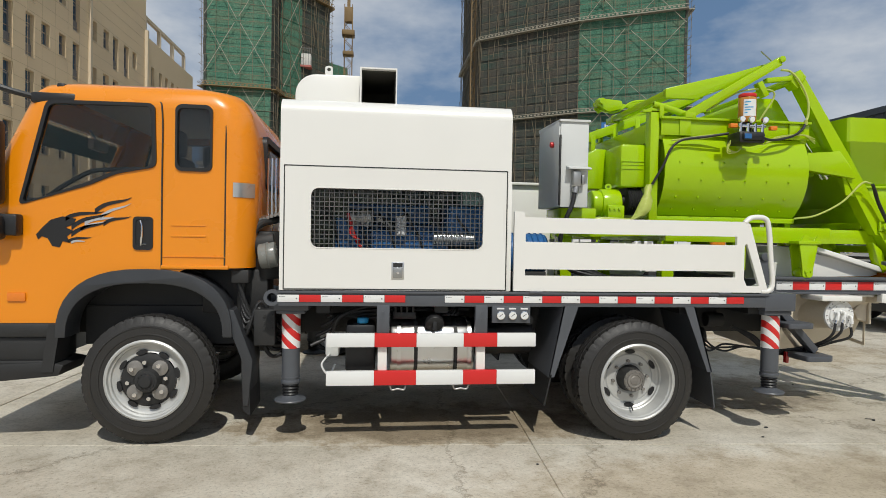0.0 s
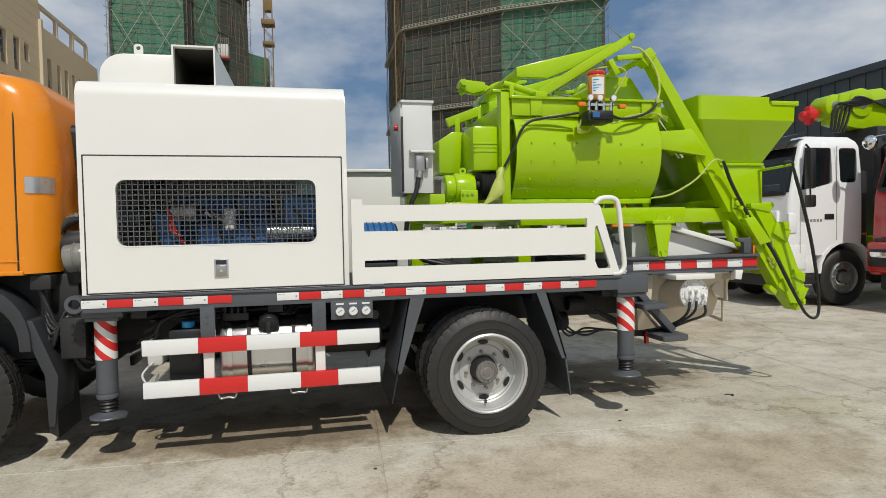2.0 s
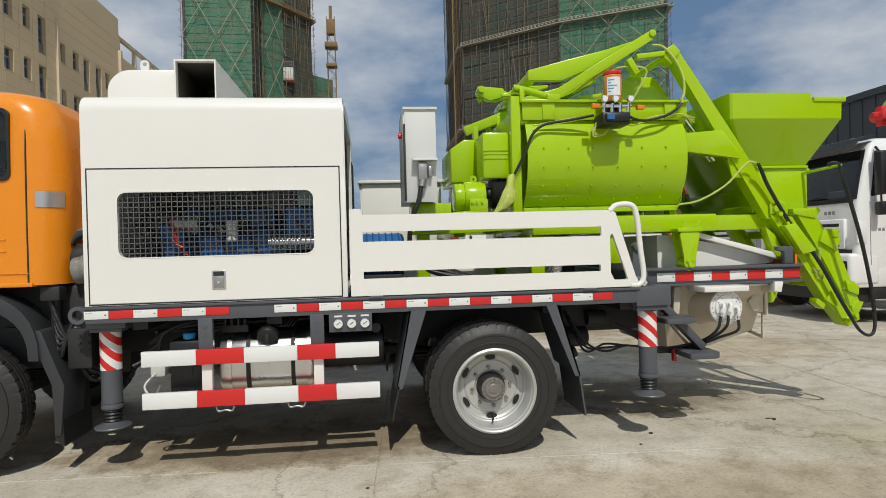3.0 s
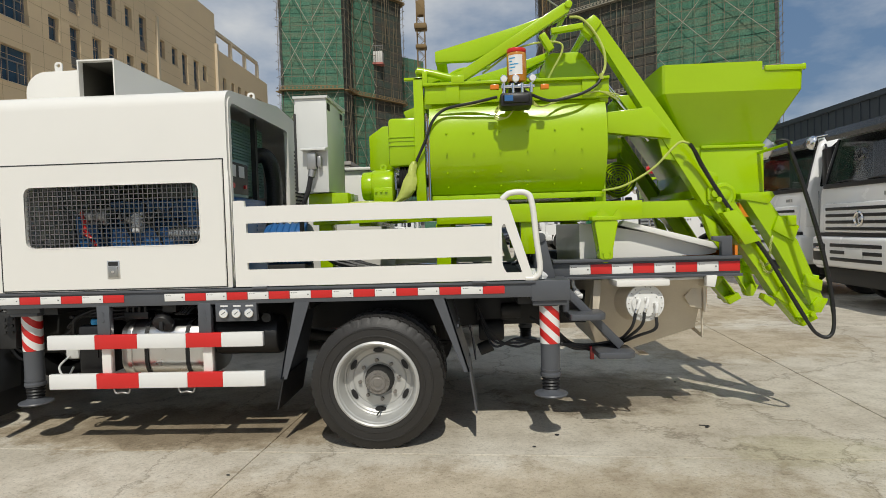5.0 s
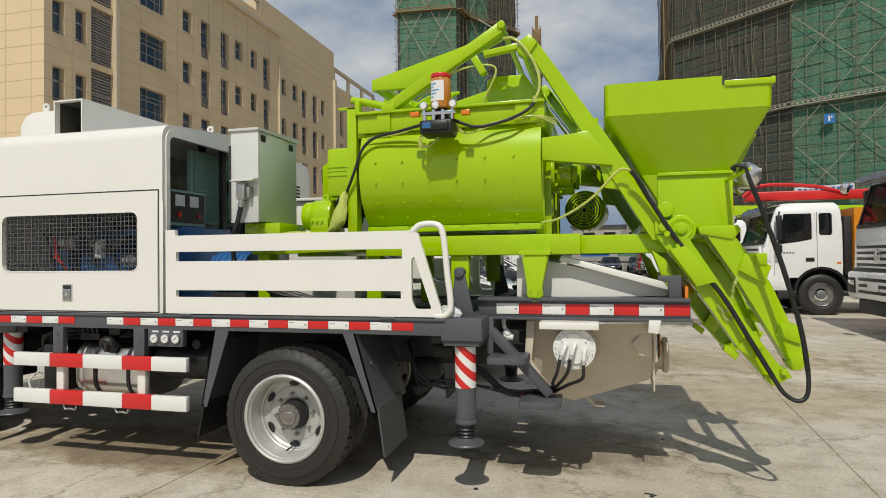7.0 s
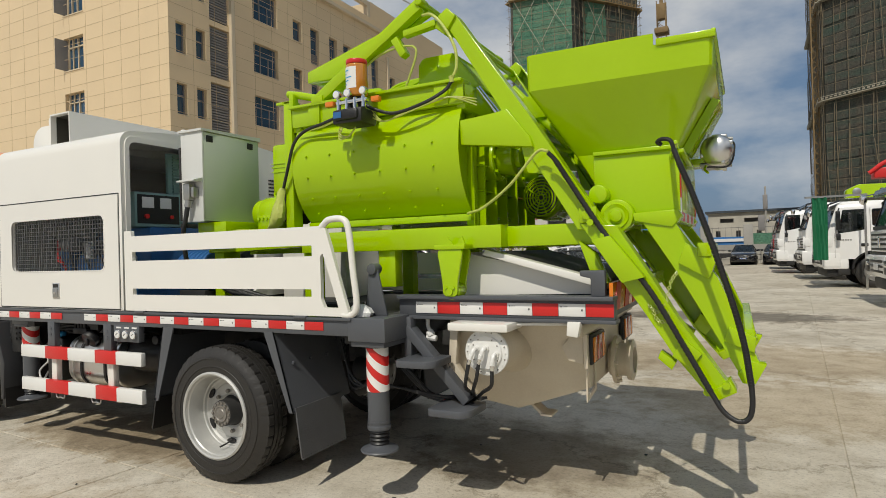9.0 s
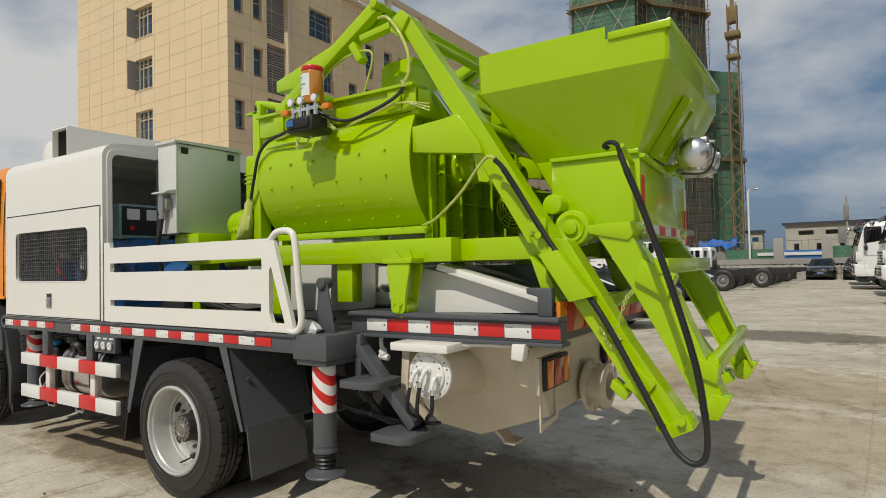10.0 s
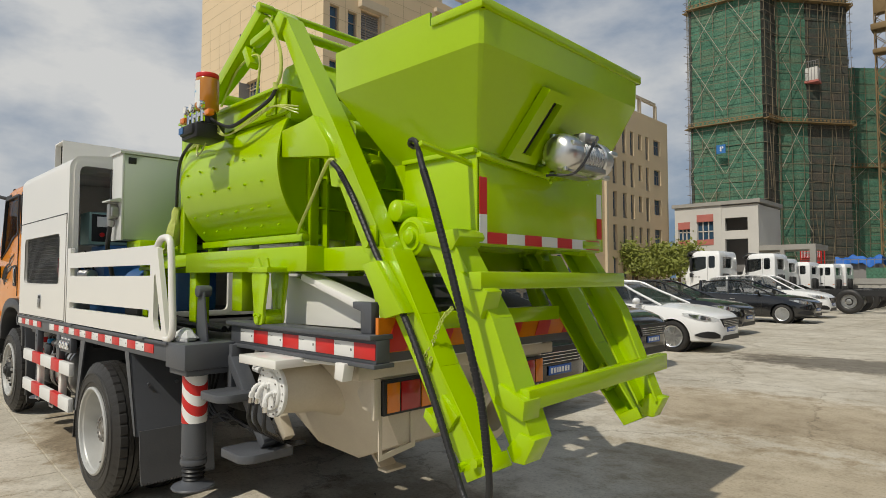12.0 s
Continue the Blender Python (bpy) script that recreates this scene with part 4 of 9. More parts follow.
    if front:
        lob = [cyl((cx + 0.125 * math.cos(a), cy - o * 0.010, cz + 0.125 * math.sin(a)), (cx + 0.125 * math.cos(a), cy - o * 0.028, cz + 0.125 * math.sin(a)), 0.058, seg=18, b=0.006) for a in [2 * math.pi * (i + 0.5) / 4 for i in range(4)]]
        each("hub_plate", lob, M["hubsteel"], w, "worn steel hub plate")
    return w


# ---------------------------------------------------------------- pump truck: chassis
truck = thing("concrete_pump_truck", (0, MID, 0), "orange cab truck with a grey chassis parked on concrete", "truck")
FX, RX = -1.818, 1.882
wheel(truck, FX, 0.10, 0.485, -1, True)
wheel(truck, FX, 2 * MID - 0.10, 0.485, 1, True)
wheel(truck, RX + 0.008, -0.065, 0.468, -1, False)
wheel(truck, RX + 0.008, 2 * MID + 0.065, 0.468, 1, False)
wheel(truck, RX + 0.008, 0.50, 0.468, 1, False)
wheel(truck, RX + 0.008, 2 * MID - 0.50, 0.468, -1, False)

rail = part("chassis_rail", B(channel((-3.0, 0.74, 0.88), (4.2, 0.74, 0.88), 0.08, 0.26, 0.02)), M["dark"], truck)
part("chassis_rail", B(channel((-3.0, 1.60, 0.88), (4.2, 1.60, 0.88), 0.08, 0.26, 0.02, (0, -1, 0))), M["dark"], truck)
part("rear_axle", B(cyl((RX, 0.3, 0.485), (RX, 2.04, 0.485), 0.075), ball((RX, MID, 0.485), 0.22), cyl((RX, MID, 0.5), (0.2, MID, 0.75), 0.05)), M["dark"], truck)
part("front_axle", B(beam((FX, 0.35, 0.45), (FX, 2.0, 0.45), 0.10, 0.12, 0.02, (1, 0, 0))), M["dark"], truck)
part("leaf_spring", B(*[box(RX - 0.55 + 0.07 * i, RX + 0.55 - 0.07 * i, 0.70, 0.78, 0.60 - 0.022 * i, 0.62 - 0.022 * i, 0.004) for i in range(5)]), M["dark"], truck)
part("leaf_spring", B(*[box(FX - 0.5 + 0.06 * i, FX + 0.5 - 0.06 * i, 0.60, 0.68, 0.64 - 0.02 * i, 0.658 - 0.02 * i, 0.004) for i in range(4)]), M["dark"], truck)
part("deck_plate", B(box(-0.86, 3.1, 0.09, 2.25, 1.10, 1.14)), M["dark"], truck)
each("cross_member", [box(x, x + 0.1, 0.09, 2.25, 0.99, 1.10) for x in (-0.6, 0.3, 1.3, 2.3, 2.9)], M["dark"], truck)
part("deck_beam", B(channel((-0.87, 0.045, 1.105), (3.1, 0.045, 1.105), 0.085, 0.11, 0.012, (0, 1, 0))), M["grey"], truck, "grey painted steel deck beam")
part("deck_beam", B(channel((-0.87, 2 * MID - 0.045, 1.105), (3.1, 2 * MID - 0.045, 1.105), 0.085, 0.11, 0.012, (0, -1, 0))), M["grey"], truck, "grey painted steel deck beam")
each("deck_edge", [box(-0.87, 3.02, -0.012, 0.06, 1.146, 1.163, 0.003), box(-0.87, 3.02, 2.28, 2.352, 1.146, 1.163, 0.003)], M["grey"], truck)


def reflectors(parent, x0, n, w, y, z0, z1, first_white=True, out=-1):
    proto = {}
    for i in range(n):
        white = (i % 2 == 0) == first_white
        a = x0 + i * w
        key = "white" if white else "red"
        if key not in proto:
            proto[key] = part("reflector", B(box(a + 0.001, a + w - 0.001, y, y + out * 0.004, z0, z1, 0.0015)), M["rwhite"] if white else M["red"], parent, key + " reflective tape")
            proto[key + "x"] = a
        else:
            tagged(twin(proto[key], "reflector", parent, Matrix.Translation((a - proto[key + "x"], 0, 0))), key + " reflective tape")
    # small printed marks on the white tapes
    whites = [x0 + i * w for i in range(n) if (i % 2 == 0) == first_white]
    dz = z1 - z0
    marks = B(*[box(a + w * 0.84, a + w * 0.90, y + out * 0.0045, y + out * 0.0055, z0 + 0.42 * dz, z0 + 0.58 * dz) for a in whites], *[box(a + w * 0.08, a + w * 0.13, y + out * 0.0045, y + out * 0.0055, z0 + 0.72 * dz, z0 + 0.80 * dz) for a in whites], *[box(a + w * 0.16, a + w * 0.34, y + out * 0.0045, y + out * 0.0055, z0 + 0.74 * dz, z0 + 0.775 * dz) for a in whites])
    tagged(part("tape_print", marks, M["louvre_print"], parent), kind="stuff")


reflectors(truck, -0.875, 6, 0.157, 0.002, 1.08, 1.134)
reflectors(truck, 0.365, 16, 0.1525, 0.002, 1.08, 1.134)

# towing eye end of the front outrigger and jacks
part("tow_eye", B(lathe([(0.035, -0.03), (0.06, -0.03), (0.06, 0.03), (0.035, 0.03), (0.035, -0.03)], (-0.915, 0.03, 1.11), (-0.915, 1.0, 1.11), 24)), M["grey"], truck)


def stripes_mat():
    m = mat("red_white_stripe_tape", (0.78, 0.78, 0.76), 0.35, var=0.03)
    n, l = m.node_tree.nodes, m.node_tree.links
    b = n["Principled BSDF"]
    sep = n.new("ShaderNodeSeparateXYZ")
    geo = n.new("ShaderNodeTexCoord")
    l.new(geo.outputs["Object"], sep.inputs[0])
    a = n.new("ShaderNodeMath"); a.operation = "MULTIPLY_ADD"; a.inputs[1].default_value = 0.95
    l.new(sep.outputs["X"], a.inputs[0]); l.new(sep.outputs["Z"], a.inputs[2])
    f = n.new("ShaderNodeMath"); f.operation = "MULTIPLY"; f.inputs[1].default_value = 8.6
    l.new(a.outputs[0], f.inputs[0])
    g = n.new("ShaderNodeMath"); g.operation = "FRACT"
    l.new(f.outputs[0], g.inputs[0])
    h = n.new("ShaderNodeMath"); h.operation = "GREATER_THAN"; h.inputs[1].default_value = 0.5
    l.new(g.outputs[0], h.inputs[0])
    mx = n.new("ShaderNodeMixRGB")
    mx.inputs["Color1"].default_value = (0.78, 0.78, 0.76, 1)
    mx.inputs["Color2"].default_value = (0.60, 0.022, 0.02, 1)
    l.new(h.outputs[0], mx.inputs["Fac"])
    l.new(mx.outputs[0], b.inputs["Base Color"])
    return m


M["stripes"] = stripes_mat()


def jack(x, y, foot):
    sleeve = part("jack_leg", B(cyl((x, y, foot + 0.15), (x, y, 1.02), 0.068, seg=32), cyl((x, y, foot + 0.13), (x, y, foot + 0.16), 0.074, seg=32, b=0.005), cyl((x, y, foot + 0.175), (x, y, foot + 0.185), 0.072, seg=32)), M["grey"], truck, "grey hydraulic outrigger leg")
    part("warning_stripe", B(cyl((x, y, 0.705), (x, y, 0.975), 0.0705, seg=40, caps=False)), M["stripes"], sleeve, "diagonal red and white warning tape")
    part("bellows", B(lathe([(0.05, 0), (0.062, 0.012), (0.054, 0.024), (0.064, 0.036), (0.055, 0.048), (0.066, 0.06), (0.056, 0.072), (0.066, 0.084), (0.058, 0.1)], (x, y, foot + 0.035), (x, y, 2), 28)), M["black"], sleeve)
    part("foot_plate", B(lathe([(0.0, 0.0), (0.115, 0.0), (0.12, 0.008), (0.115, 0.016), (0.07, 0.03), (0.05, 0.05), (0.0, 0.05)], (x, y, foot - 0.005), (x, y, 2), 36)), M["grey"], sleeve, "round grey steel foot")
    return sleeve


jack(-0.80, 0.22, 0.30)
jack(3.125, 0.12, 0.335)
jack(-0.80, 2 * MID - 0.22, 0.30)
jack(3.125, 2 * MID - 0.12, 0.335)
part("outrigger_box", B(box(-0.92, -0.66, 0.12, 2.22, 1.0, 1.06, 0.006), box(-0.90, -0.69, 0.13, 0.32, 0.975, 1.0, 0.004)), M["grey"], truck)
part("outrigger_box", B(box(2.99, 3.26, 0.0, 0.30, 1.02, 1.165, 0.006), box(3.0, 3.24, 0.02, 0.28, 0.985, 1.02, 0.004), box(3.02, 3.25, 0.30, 2.04, 1.0, 1.15, 0.004), box(2.99, 3.26, 2.04, 2.34, 0.985, 1.165, 0.006)), M["grey"], truck, "grey steel outrigger box")

# side guard, tank and equipment under the deck
guard = part("side_guard", B(box(-0.135, -0.065, 0.02, 0.07, 0.455, 0.85, 0.006)), M["white"], truck, "red and white painted side guard")
part("guard_post", B(box(0.62, 0.69, 0.02, 0.07, 0.455, 0.85, 0.006)), M["white"], guard)
for z0, z1 in ((0.745, 0.848), (0.457, 0.565)):
    edges = (-0.515, -0.16, 0.155, 0.515, 0.775, 1.078)
    for i in range(5):
        part("guard_rail", B(box(edges[i], edges[i + 1], -0.018, 0.022, z0, z1, 0.004)), M["red"] if i % 2 else M["rwhite"], guard, "red painted rail" if i % 2 else "white painted rail")
part("guard_hanger", B(box(-0.145, -0.05, 0.0, 0.05, 0.83, 1.06, 0.004), cyl((-0.1, -0.004, 1.0), (-0.1, 0.02, 1.0), 0.014, seg=6), cyl((-0.1, -0.004, 0.95), (-0.1, 0.02, 0.95), 0.014, seg=6)), M["grey"], guard)
part("guard_hanger", B(box(0.605, 0.70, 0.0, 0.05, 0.83, 1.06, 0.004), cyl((0.655, -0.004, 1.0), (0.655, 0.02, 1.0), 0.014, seg=6), cyl((0.655, -0.004, 0.95), (0.655, 0.02, 0.95), 0.014, seg=6)), M["grey"], guard)
each("guard_clip", [tube([(x - 0.06, 0.0, 0.452), (x - 0.045, 0.0, 0.42), (x, 0.0, 0.425), (x + 0.045, 0.0, 0.42), (x + 0.06, 0.0, 0.452)], 0.007, 8) for x in (0.02, 0.5)], M["steel"], guard)

tank = part("fuel_tank", B(prism(rrect(0.10, 0.58, 0.50, 0.92, 0.14, 6), "x", -0.04, 0.62, 0.02)), M["alu"], truck, "polished aluminium fuel tank")
for x in (0.03, 0.16, 0.47, 0.58):
    part("tank_strap", B(prism(rrect(0.092, 0.588, 0.492, 0.928, 0.145, 6), "x", x - 0.014, x + 0.014)), M["dark"] if x in (0.16, 0.47) else M["alu"], tank)
part("filler_cap", B(cyl((0.30, 0.07, 0.90), (0.30, 0.12, 0.935), 0.072, seg=28, b=0.01), box(0.285, 0.315, 0.05, 0.07, 0.86, 0.93, 0.006)), M["black"], tank, "black screw cap")
part("additive_tank", B(box(-0.38, -0.15, 0.12, 0.4, 0.52, 0.90, 0.03), box(-0.30, -0.22, 0.108, 0.12, 0.66, 0.72)), M["black"], truck)
part("additive_cap", B(cyl((-0.25, 0.17, 0.90), (-0.25, 0.17, 0.945), 0.045, seg=24, b=0.01)), M["bluecap"], truck, "blue plastic cap")
part("washer_bottle", B(box(-0.54, -0.43, 0.2, 0.4, 0.63, 0.80, 0.025), tube([(-0.5, 0.2, 0.66), (-0.56, 0.16, 0.58), (-0.5, 0.15, 0.5), (-0.46, 0.18, 0.58)], 0.008)), M["cabinet"], truck)
part("valve_block", B(box(-0.02, 0.16, 0.14, 0.24, 0.935, 0.99, 0.006), *[cyl((0.0 + 0.045 * i, 0.15, 0.99), (0.0 + 0.045 * i, 0.15, 1.03), 0.012, seg=10) for i in range(4)]), M["black"], truck)
part("air_tank", B(cyl((0.62, 0.32, 0.78), (1.12, 0.32, 0.78), 0.15, seg=28, b=0.03), cyl((1.06, 0.12, 0.93), (1.06, 0.20, 0.93), 0.035, seg=16)), M["black"], truck)
gp = part("gauge_panel", B(box(0.735, 1.035, 0.0, 0.05, 0.925, 1.058, 0.004)), M["grey"], truck, "grey panel with three round gauges")
for gx in (0.80, 0.893, 0.985):
    part("gauge", B(cyl((gx, 0.0, 0.985), (gx, -0.02, 0.985), 0.034, seg=28, b=0.004)), M["chrome"], gp)
    part("gauge_face", B(cyl((gx, -0.0185, 0.985), (gx, -0.0215, 0.985), 0.028, seg=28), box(gx - 0.028, gx + 0.028, -0.002, -0.0, 1.03, 1.042)), M["paper"], gp)
    part("gauge_needle", B(beam((gx - 0.012, -0.0222, 0.978), (gx + 0.014, -0.0222, 0.997), 0.002, 0.004, 0)), M["black"], gp)
each("cable", [*[tube([(-0.65 + 0.04 * k, 0.2 + 0.05 * k, 0.72 + 0.07 * k), (-0.5, 0.24, 0.80 + 0.05 * k), (-0.42, 0.18 + 0.04 * k, 0.95), (-0.2, 0.25, 1.02 - 0.03 * k), (0.2, 0.3, 0.99), (0.6, 0.3, 1.0)], 0.014, 8) for k in range(4)], *[tube([(0.33 + 0.05 * k, 0.2, 1.04), (0.38 + 0.03 * k, 0.12, 0.97), (0.45 + 0.02 * k, 0.16, 1.03)], 0.008, 6) for k in range(4)]], M["hose"], truck)

# mudguards of the rear wheels
for side in (0, 1):
    f = (lambda p: p) if side == 0 else mirror_y
    ya, yb = (0.0, 0.62) if side == 0 else (2 * MID - 0.62, 2 * MID)
    g1 = prism([(1.30, 1.055), (1.42, 1.055), (1.235, 0.50), (1.19, 0.50)], "y", ya, ya + 0.012) if side == 0 else prism([(1.30, 1.055), (1.42, 1.055), (1.235, 0.50), (1.19, 0.50)], "y", yb - 0.012, yb)
    part("mudguard", B(g1, prism([(1.30, 1.055), (1.312, 1.055), (1.20, 0.50), (1.188, 0.50)], "y", ya, yb)), M["grey"], truck, "grey sheet steel mudguard")
    part("mud_flap", B(prism([(1.205, 0.52), (1.217, 0.52), (1.168, 0.28), (1.156, 0.28)], "y", ya - 0.0, yb)), M["black"], truck, "black rubber mud flap")
    g2 = prism([(2.30, 1.055), (2.39, 1.055), (2.545, 0.53), (2.505, 0.53)], "y", ya, ya + 0.012) if side == 0 else prism([(2.30, 1.055), (2.39, 1.055), (2.545, 0.53), (2.505, 0.53)], "y", yb - 0.012, yb)
    part("mudguard", B(g2, prism([(2.378, 1.055), (2.39, 1.055), (2.545, 0.53), (2.533, 0.53)], "y", ya, yb), *[cyl((2.44 + 0.02, ya + 0.1 + 0.18 * i, 0.84), (2.475, ya + 0.1 + 0.18 * i, 0.84), 0.012, seg=6) for i in range(3)]), M["grey"], truck, "grey sheet steel mudguard")
    part("mud_flap", B(prism([(2.535, 0.56), (2.547, 0.56), (2.59, 0.24), (2.578, 0.24)], "y", ya + 0.02, ya + 0.5), *[box(2.578, 2.592, ya + 0.025 + 0.02 * q, ya + 0.038 + 0.02 * q, 0.228, 0.242) for q in range(24)]), M["flap"], truck, "grey rubber mud flap with a toothed lower edge")

# brake chambers, shafts and clutter behind the rear axle
part("brake_chamber", B(cyl((2.62, 0.62, 0.72), (2.82, 0.62, 0.72), 0.085, seg=20, b=0.02), cyl((2.62, 0.62, 0.56), (2.72, 0.62, 0.60), 0.05), cyl((2.8, 0.55, 0.88), (2.95, 0.55, 0.88), 0.06), box(2.6, 2.95, 0.6, 0.75, 0.80, 1.0, 0.02)), M["dark"], truck)
each("cable", [tube([(2.6, 0.45 + 0.04 * k, 0.95), (2.72, 0.4, 0.72 - 0.04 * k), (2.9, 0.42, 0.62 + 0.03 * k), (3.1, 0.4, 0.66), (3.5, 0.42, 0.58 + 0.02 * k), (3.7, 0.5, 0.62)], 0.009, 8) for k in range(3)], M["hose"], truck)

# ---------------------------------------------------------------- cab
def cab_ring(z, xf, xr, ins, r_f=0.16, r_r=0.20, n=6):
    y0, y1 = 0.14 + ins, 2 * MID - 0.14 - ins
    out = []
    for cx, cy, s, r in ((xr - r_r, y0 + r_r, 270, r_r), (xr - r_r, y1 - r_r, 0, r_r), (xf + r_f, y1 - r_f, 90, r_f), (xf + r_f, y0 + r_f, 180, r_f)):
        for i in range(n + 1):
            t = radians(s + 90 * i / n)
            out.append((cx + r * math.cos(t), cy + r * math.sin(t), z))
    return out


rings = [cab_ring(0.905, -3.10, -1.10, 0.0), cab_ring(1.33, -3.12, -1.10, 0.0), cab_ring(1.74, -3.08, -1.08, 0.0), cab_ring(2.05, -2.93, -1.07, 0.006), cab_ring(2.30, -2.81, -1.09, 0.012), cab_ring(2.50, -2.72, -1.13, 0.02), cab_ring(2.60, -2.68, -1.18, 0.035, r_f=0.18, r_r=0.22), cab_ring(2.645, -2.65, -1.23, 0.07, r_f=0.2, r_r=0.25), cab_ring(2.68, -2.58, -1.32, 0.16, r_f=0.24, r_r=0.28), cab_ring(2.695, -2.45, -1.45, 0.34, r_f=0.25, r_r=0.3)]
inner = [[(p[0] + (0.05 if p[0] < -2 else -0.05), p[1] + (0.05 if p[1] < MID else -0.05), p[2] - (0.0 if k == 0 else 0.0)) for p in r] for k, r in enumerate(rings[:-3])]
WIN = rpoly([(-2.705, 1.765), (-2.52, 2.505), (-1.805, 2.51), (-1.795, 2.06), (-2.06, 2.015), (-2.25, 1.925)], 0.05)
QWIN = rrect(-1.635, -1.39, 2.05, 2.51, 0.045)
WSH = [(0.32, 1.80), (2.02, 1.80), (1.92, 2.44), (0.42, 2.44)]
RWIN = rrect(0.62, 1.72, 1.98, 2.36, 0.06)
arch = []
for i in range(13):
    t = math.pi * i / 12
    c_, s_ = math.cos(t), math.sin(t)
    arch.append((FX - 0.02 + 0.60 * math.copysign(abs(c_) ** 0.8, c_), 0.80 + 0.485 * max(0.0, s_) ** 0.8))
arch = [(-1.0, 0.5), (-1.0, 1.315), (-1.55, 1.315), *[p for p in arch if p[0] < -1.5], (-2.45, 0.5)]
cab = carve(B(loft(rings)), loft(inner), prism(WIN, "y", -0.5, 0.4), prism(WIN, "y", 1.9, 3), prism(QWIN, "y", -0.5, 0.4), prism(QWIN, "y", 1.9, 3), prism(WSH, "x", -3.6, -2.5), prism(RWIN, "x", -1.3, -0.6), prism(arch, "y", -0.6, 3.2))
body = part("cab_body", cab, M["orange"], truck, "glossy orange truck cab")


def frame_ring(outer, y, d, w=0.03):
    """Rubber seal round an opening in a side wall."""
    c = Vector((sum(p[0] for p in outer) / len(outer), sum(p[1] for p in outer) / len(outer)))
    big = [tuple(c + (Vector(p) - c) * (1 + w / max(0.2, (Vector(p) - c).length))) for p in outer]
    sm = [tuple(c + (Vector(p) - c) * (1 - w * 0.6 / max(0.2, (Vector(p) - c).length))) for p in outer]
    return sheet(big, [sm], "y", y, y + d)


for side, (yo, s) in enumerate(((0.145, 1), (2 * MID - 0.145, -1))):
    part("window_seal", B(frame_ring(WIN, yo - 0.012 * s, 0.035 * s, 0.02)), M["black"], body)
    g = part("side_window", B(prism(WIN, "y", yo + 0.012 * s, yo + 0.017 * s)), M["glass"], body, "tinted side window glass")
    part("window_seal", B(frame_ring(QWIN, yo - 0.012 * s, 0.035 * s, 0.018)), M["black"], body)
    part("quarter_window", B(prism(QWIN, "y", yo + 0.012 * s, yo + 0.017 * s)), M["qglass"], body, "dark quarter window glass")
part("rear_window", B(prism(RWIN, "x", -1.10, -1.095)), M["glass"], body, "cab rear window")
part("rear_window_seal", B(sheet(rrect(0.59, 1.75, 1.95, 2.39, 0.07), [rrect(0.64, 1.70, 2.0, 2.34, 0.05)], "x", -1.10, -1.062)), M["black"], body)
part("windscreen", B(loft([[(-3.05, 0.32, 1.80), (-3.05, 2.02, 1.80), (-3.04, 2.02, 1.80), (-3.04, 0.32, 1.80)], [(-2.74, 0.42, 2.44), (-2.74, 1.92, 2.44), (-2.73, 1.92, 2.44), (-2.73, 0.42, 2.44)]])), M["glass"], body, "windscreen")
part("dashboard", B(box(-3.0, -2.62, 0.25, 2.1, 1.3, 1.82, 0.06)), M["interior"], body)
part("cab_floor", B(box(-3.05, -1.16, 0.22, 2.12, 1.30, 1.36)), M["interior"], body)
for yy in (0.42, 1.45):
    part("cab_seat", B(box(-2.25, -1.72, yy, yy + 0.5, 1.36, 1.66, 0.05), box(-1.86, -1.70, yy, yy + 0.5, 1.6, 2.2, 0.06), box(-1.84, -1.74, yy + 0.12, yy + 0.38, 2.2, 2.42, 0.04)), M["interior"], body, "dark cab seat")
part("steering_wheel", B(lathe([(0.2, 0), (0.215, 0.012), (0.23, 0), (0.215, -0.012), (0.2, 0)], (-2.5, 0.67, 1.86), (-2.8, 0.67, 2.3), 28), cyl((-2.5, 0.67, 1.86), (-2.75, 0.67, 1.6), 0.02)), M["black"], body)
part("sleeper_shelf", B(box(-1.6, -1.2, 0.25, 2.1, 1.36, 1.75, 0.03)), M["interior"], body)

part("grab_rail", B(tube([(-2.56, 0.22, 1.83), (-2.42, 0.22, 1.93), (-2.27, 0.22, 2.015), (-2.15, 0.22, 2.035), (-1.84, 0.22, 2.045)], 0.018, 8)), M["black"], body)
part("inner_mirror", B(box(-2.62, -2.56, 0.95, 1.25, 2.28, 2.37, 0.02), cyl((-2.60, 1.1, 2.36), (-2.66, 1.1, 2.46), 0.01)), M["steel"], body)
part("sun_strip", B(loft([[(-2.835, 0.40, 2.26), (-2.835, 1.94, 2.26), (-2.83, 1.94, 2.26), (-2.83, 0.40, 2.26)], [(-2.755, 0.43, 2.42), (-2.755, 1.91, 2.42), (-2.75, 1.91, 2.42), (-2.75, 0.43, 2.42)]])), M["teal"], body, "teal sun strip on the windscreen")
part("head_lining", B(box(-2.45, -1.3, 0.3, 2.04, 2.56, 2.58)), M["cabinet"], body)

def lathe_arc(cx, cy, r, a0, a1, z0, z1, n=6):
    """A thin curved plate on an upright round corner."""
    def f(bm):
        for k in range(n):
            u, v = radians(a0 + (a1 - a0) * k / n), radians(a0 + (a1 - a0) * (k + 1) / n)
            P = [(cx + r * math.cos(u), cy + r * math.sin(u)), (cx + r * math.cos(v), cy + r * math.sin(v))]
            bm.faces.new([bm.verts.new(q) for q in ((*P[0], z0), (*P[1], z0), (*P[1], z1), (*P[0], z1))])
    return f


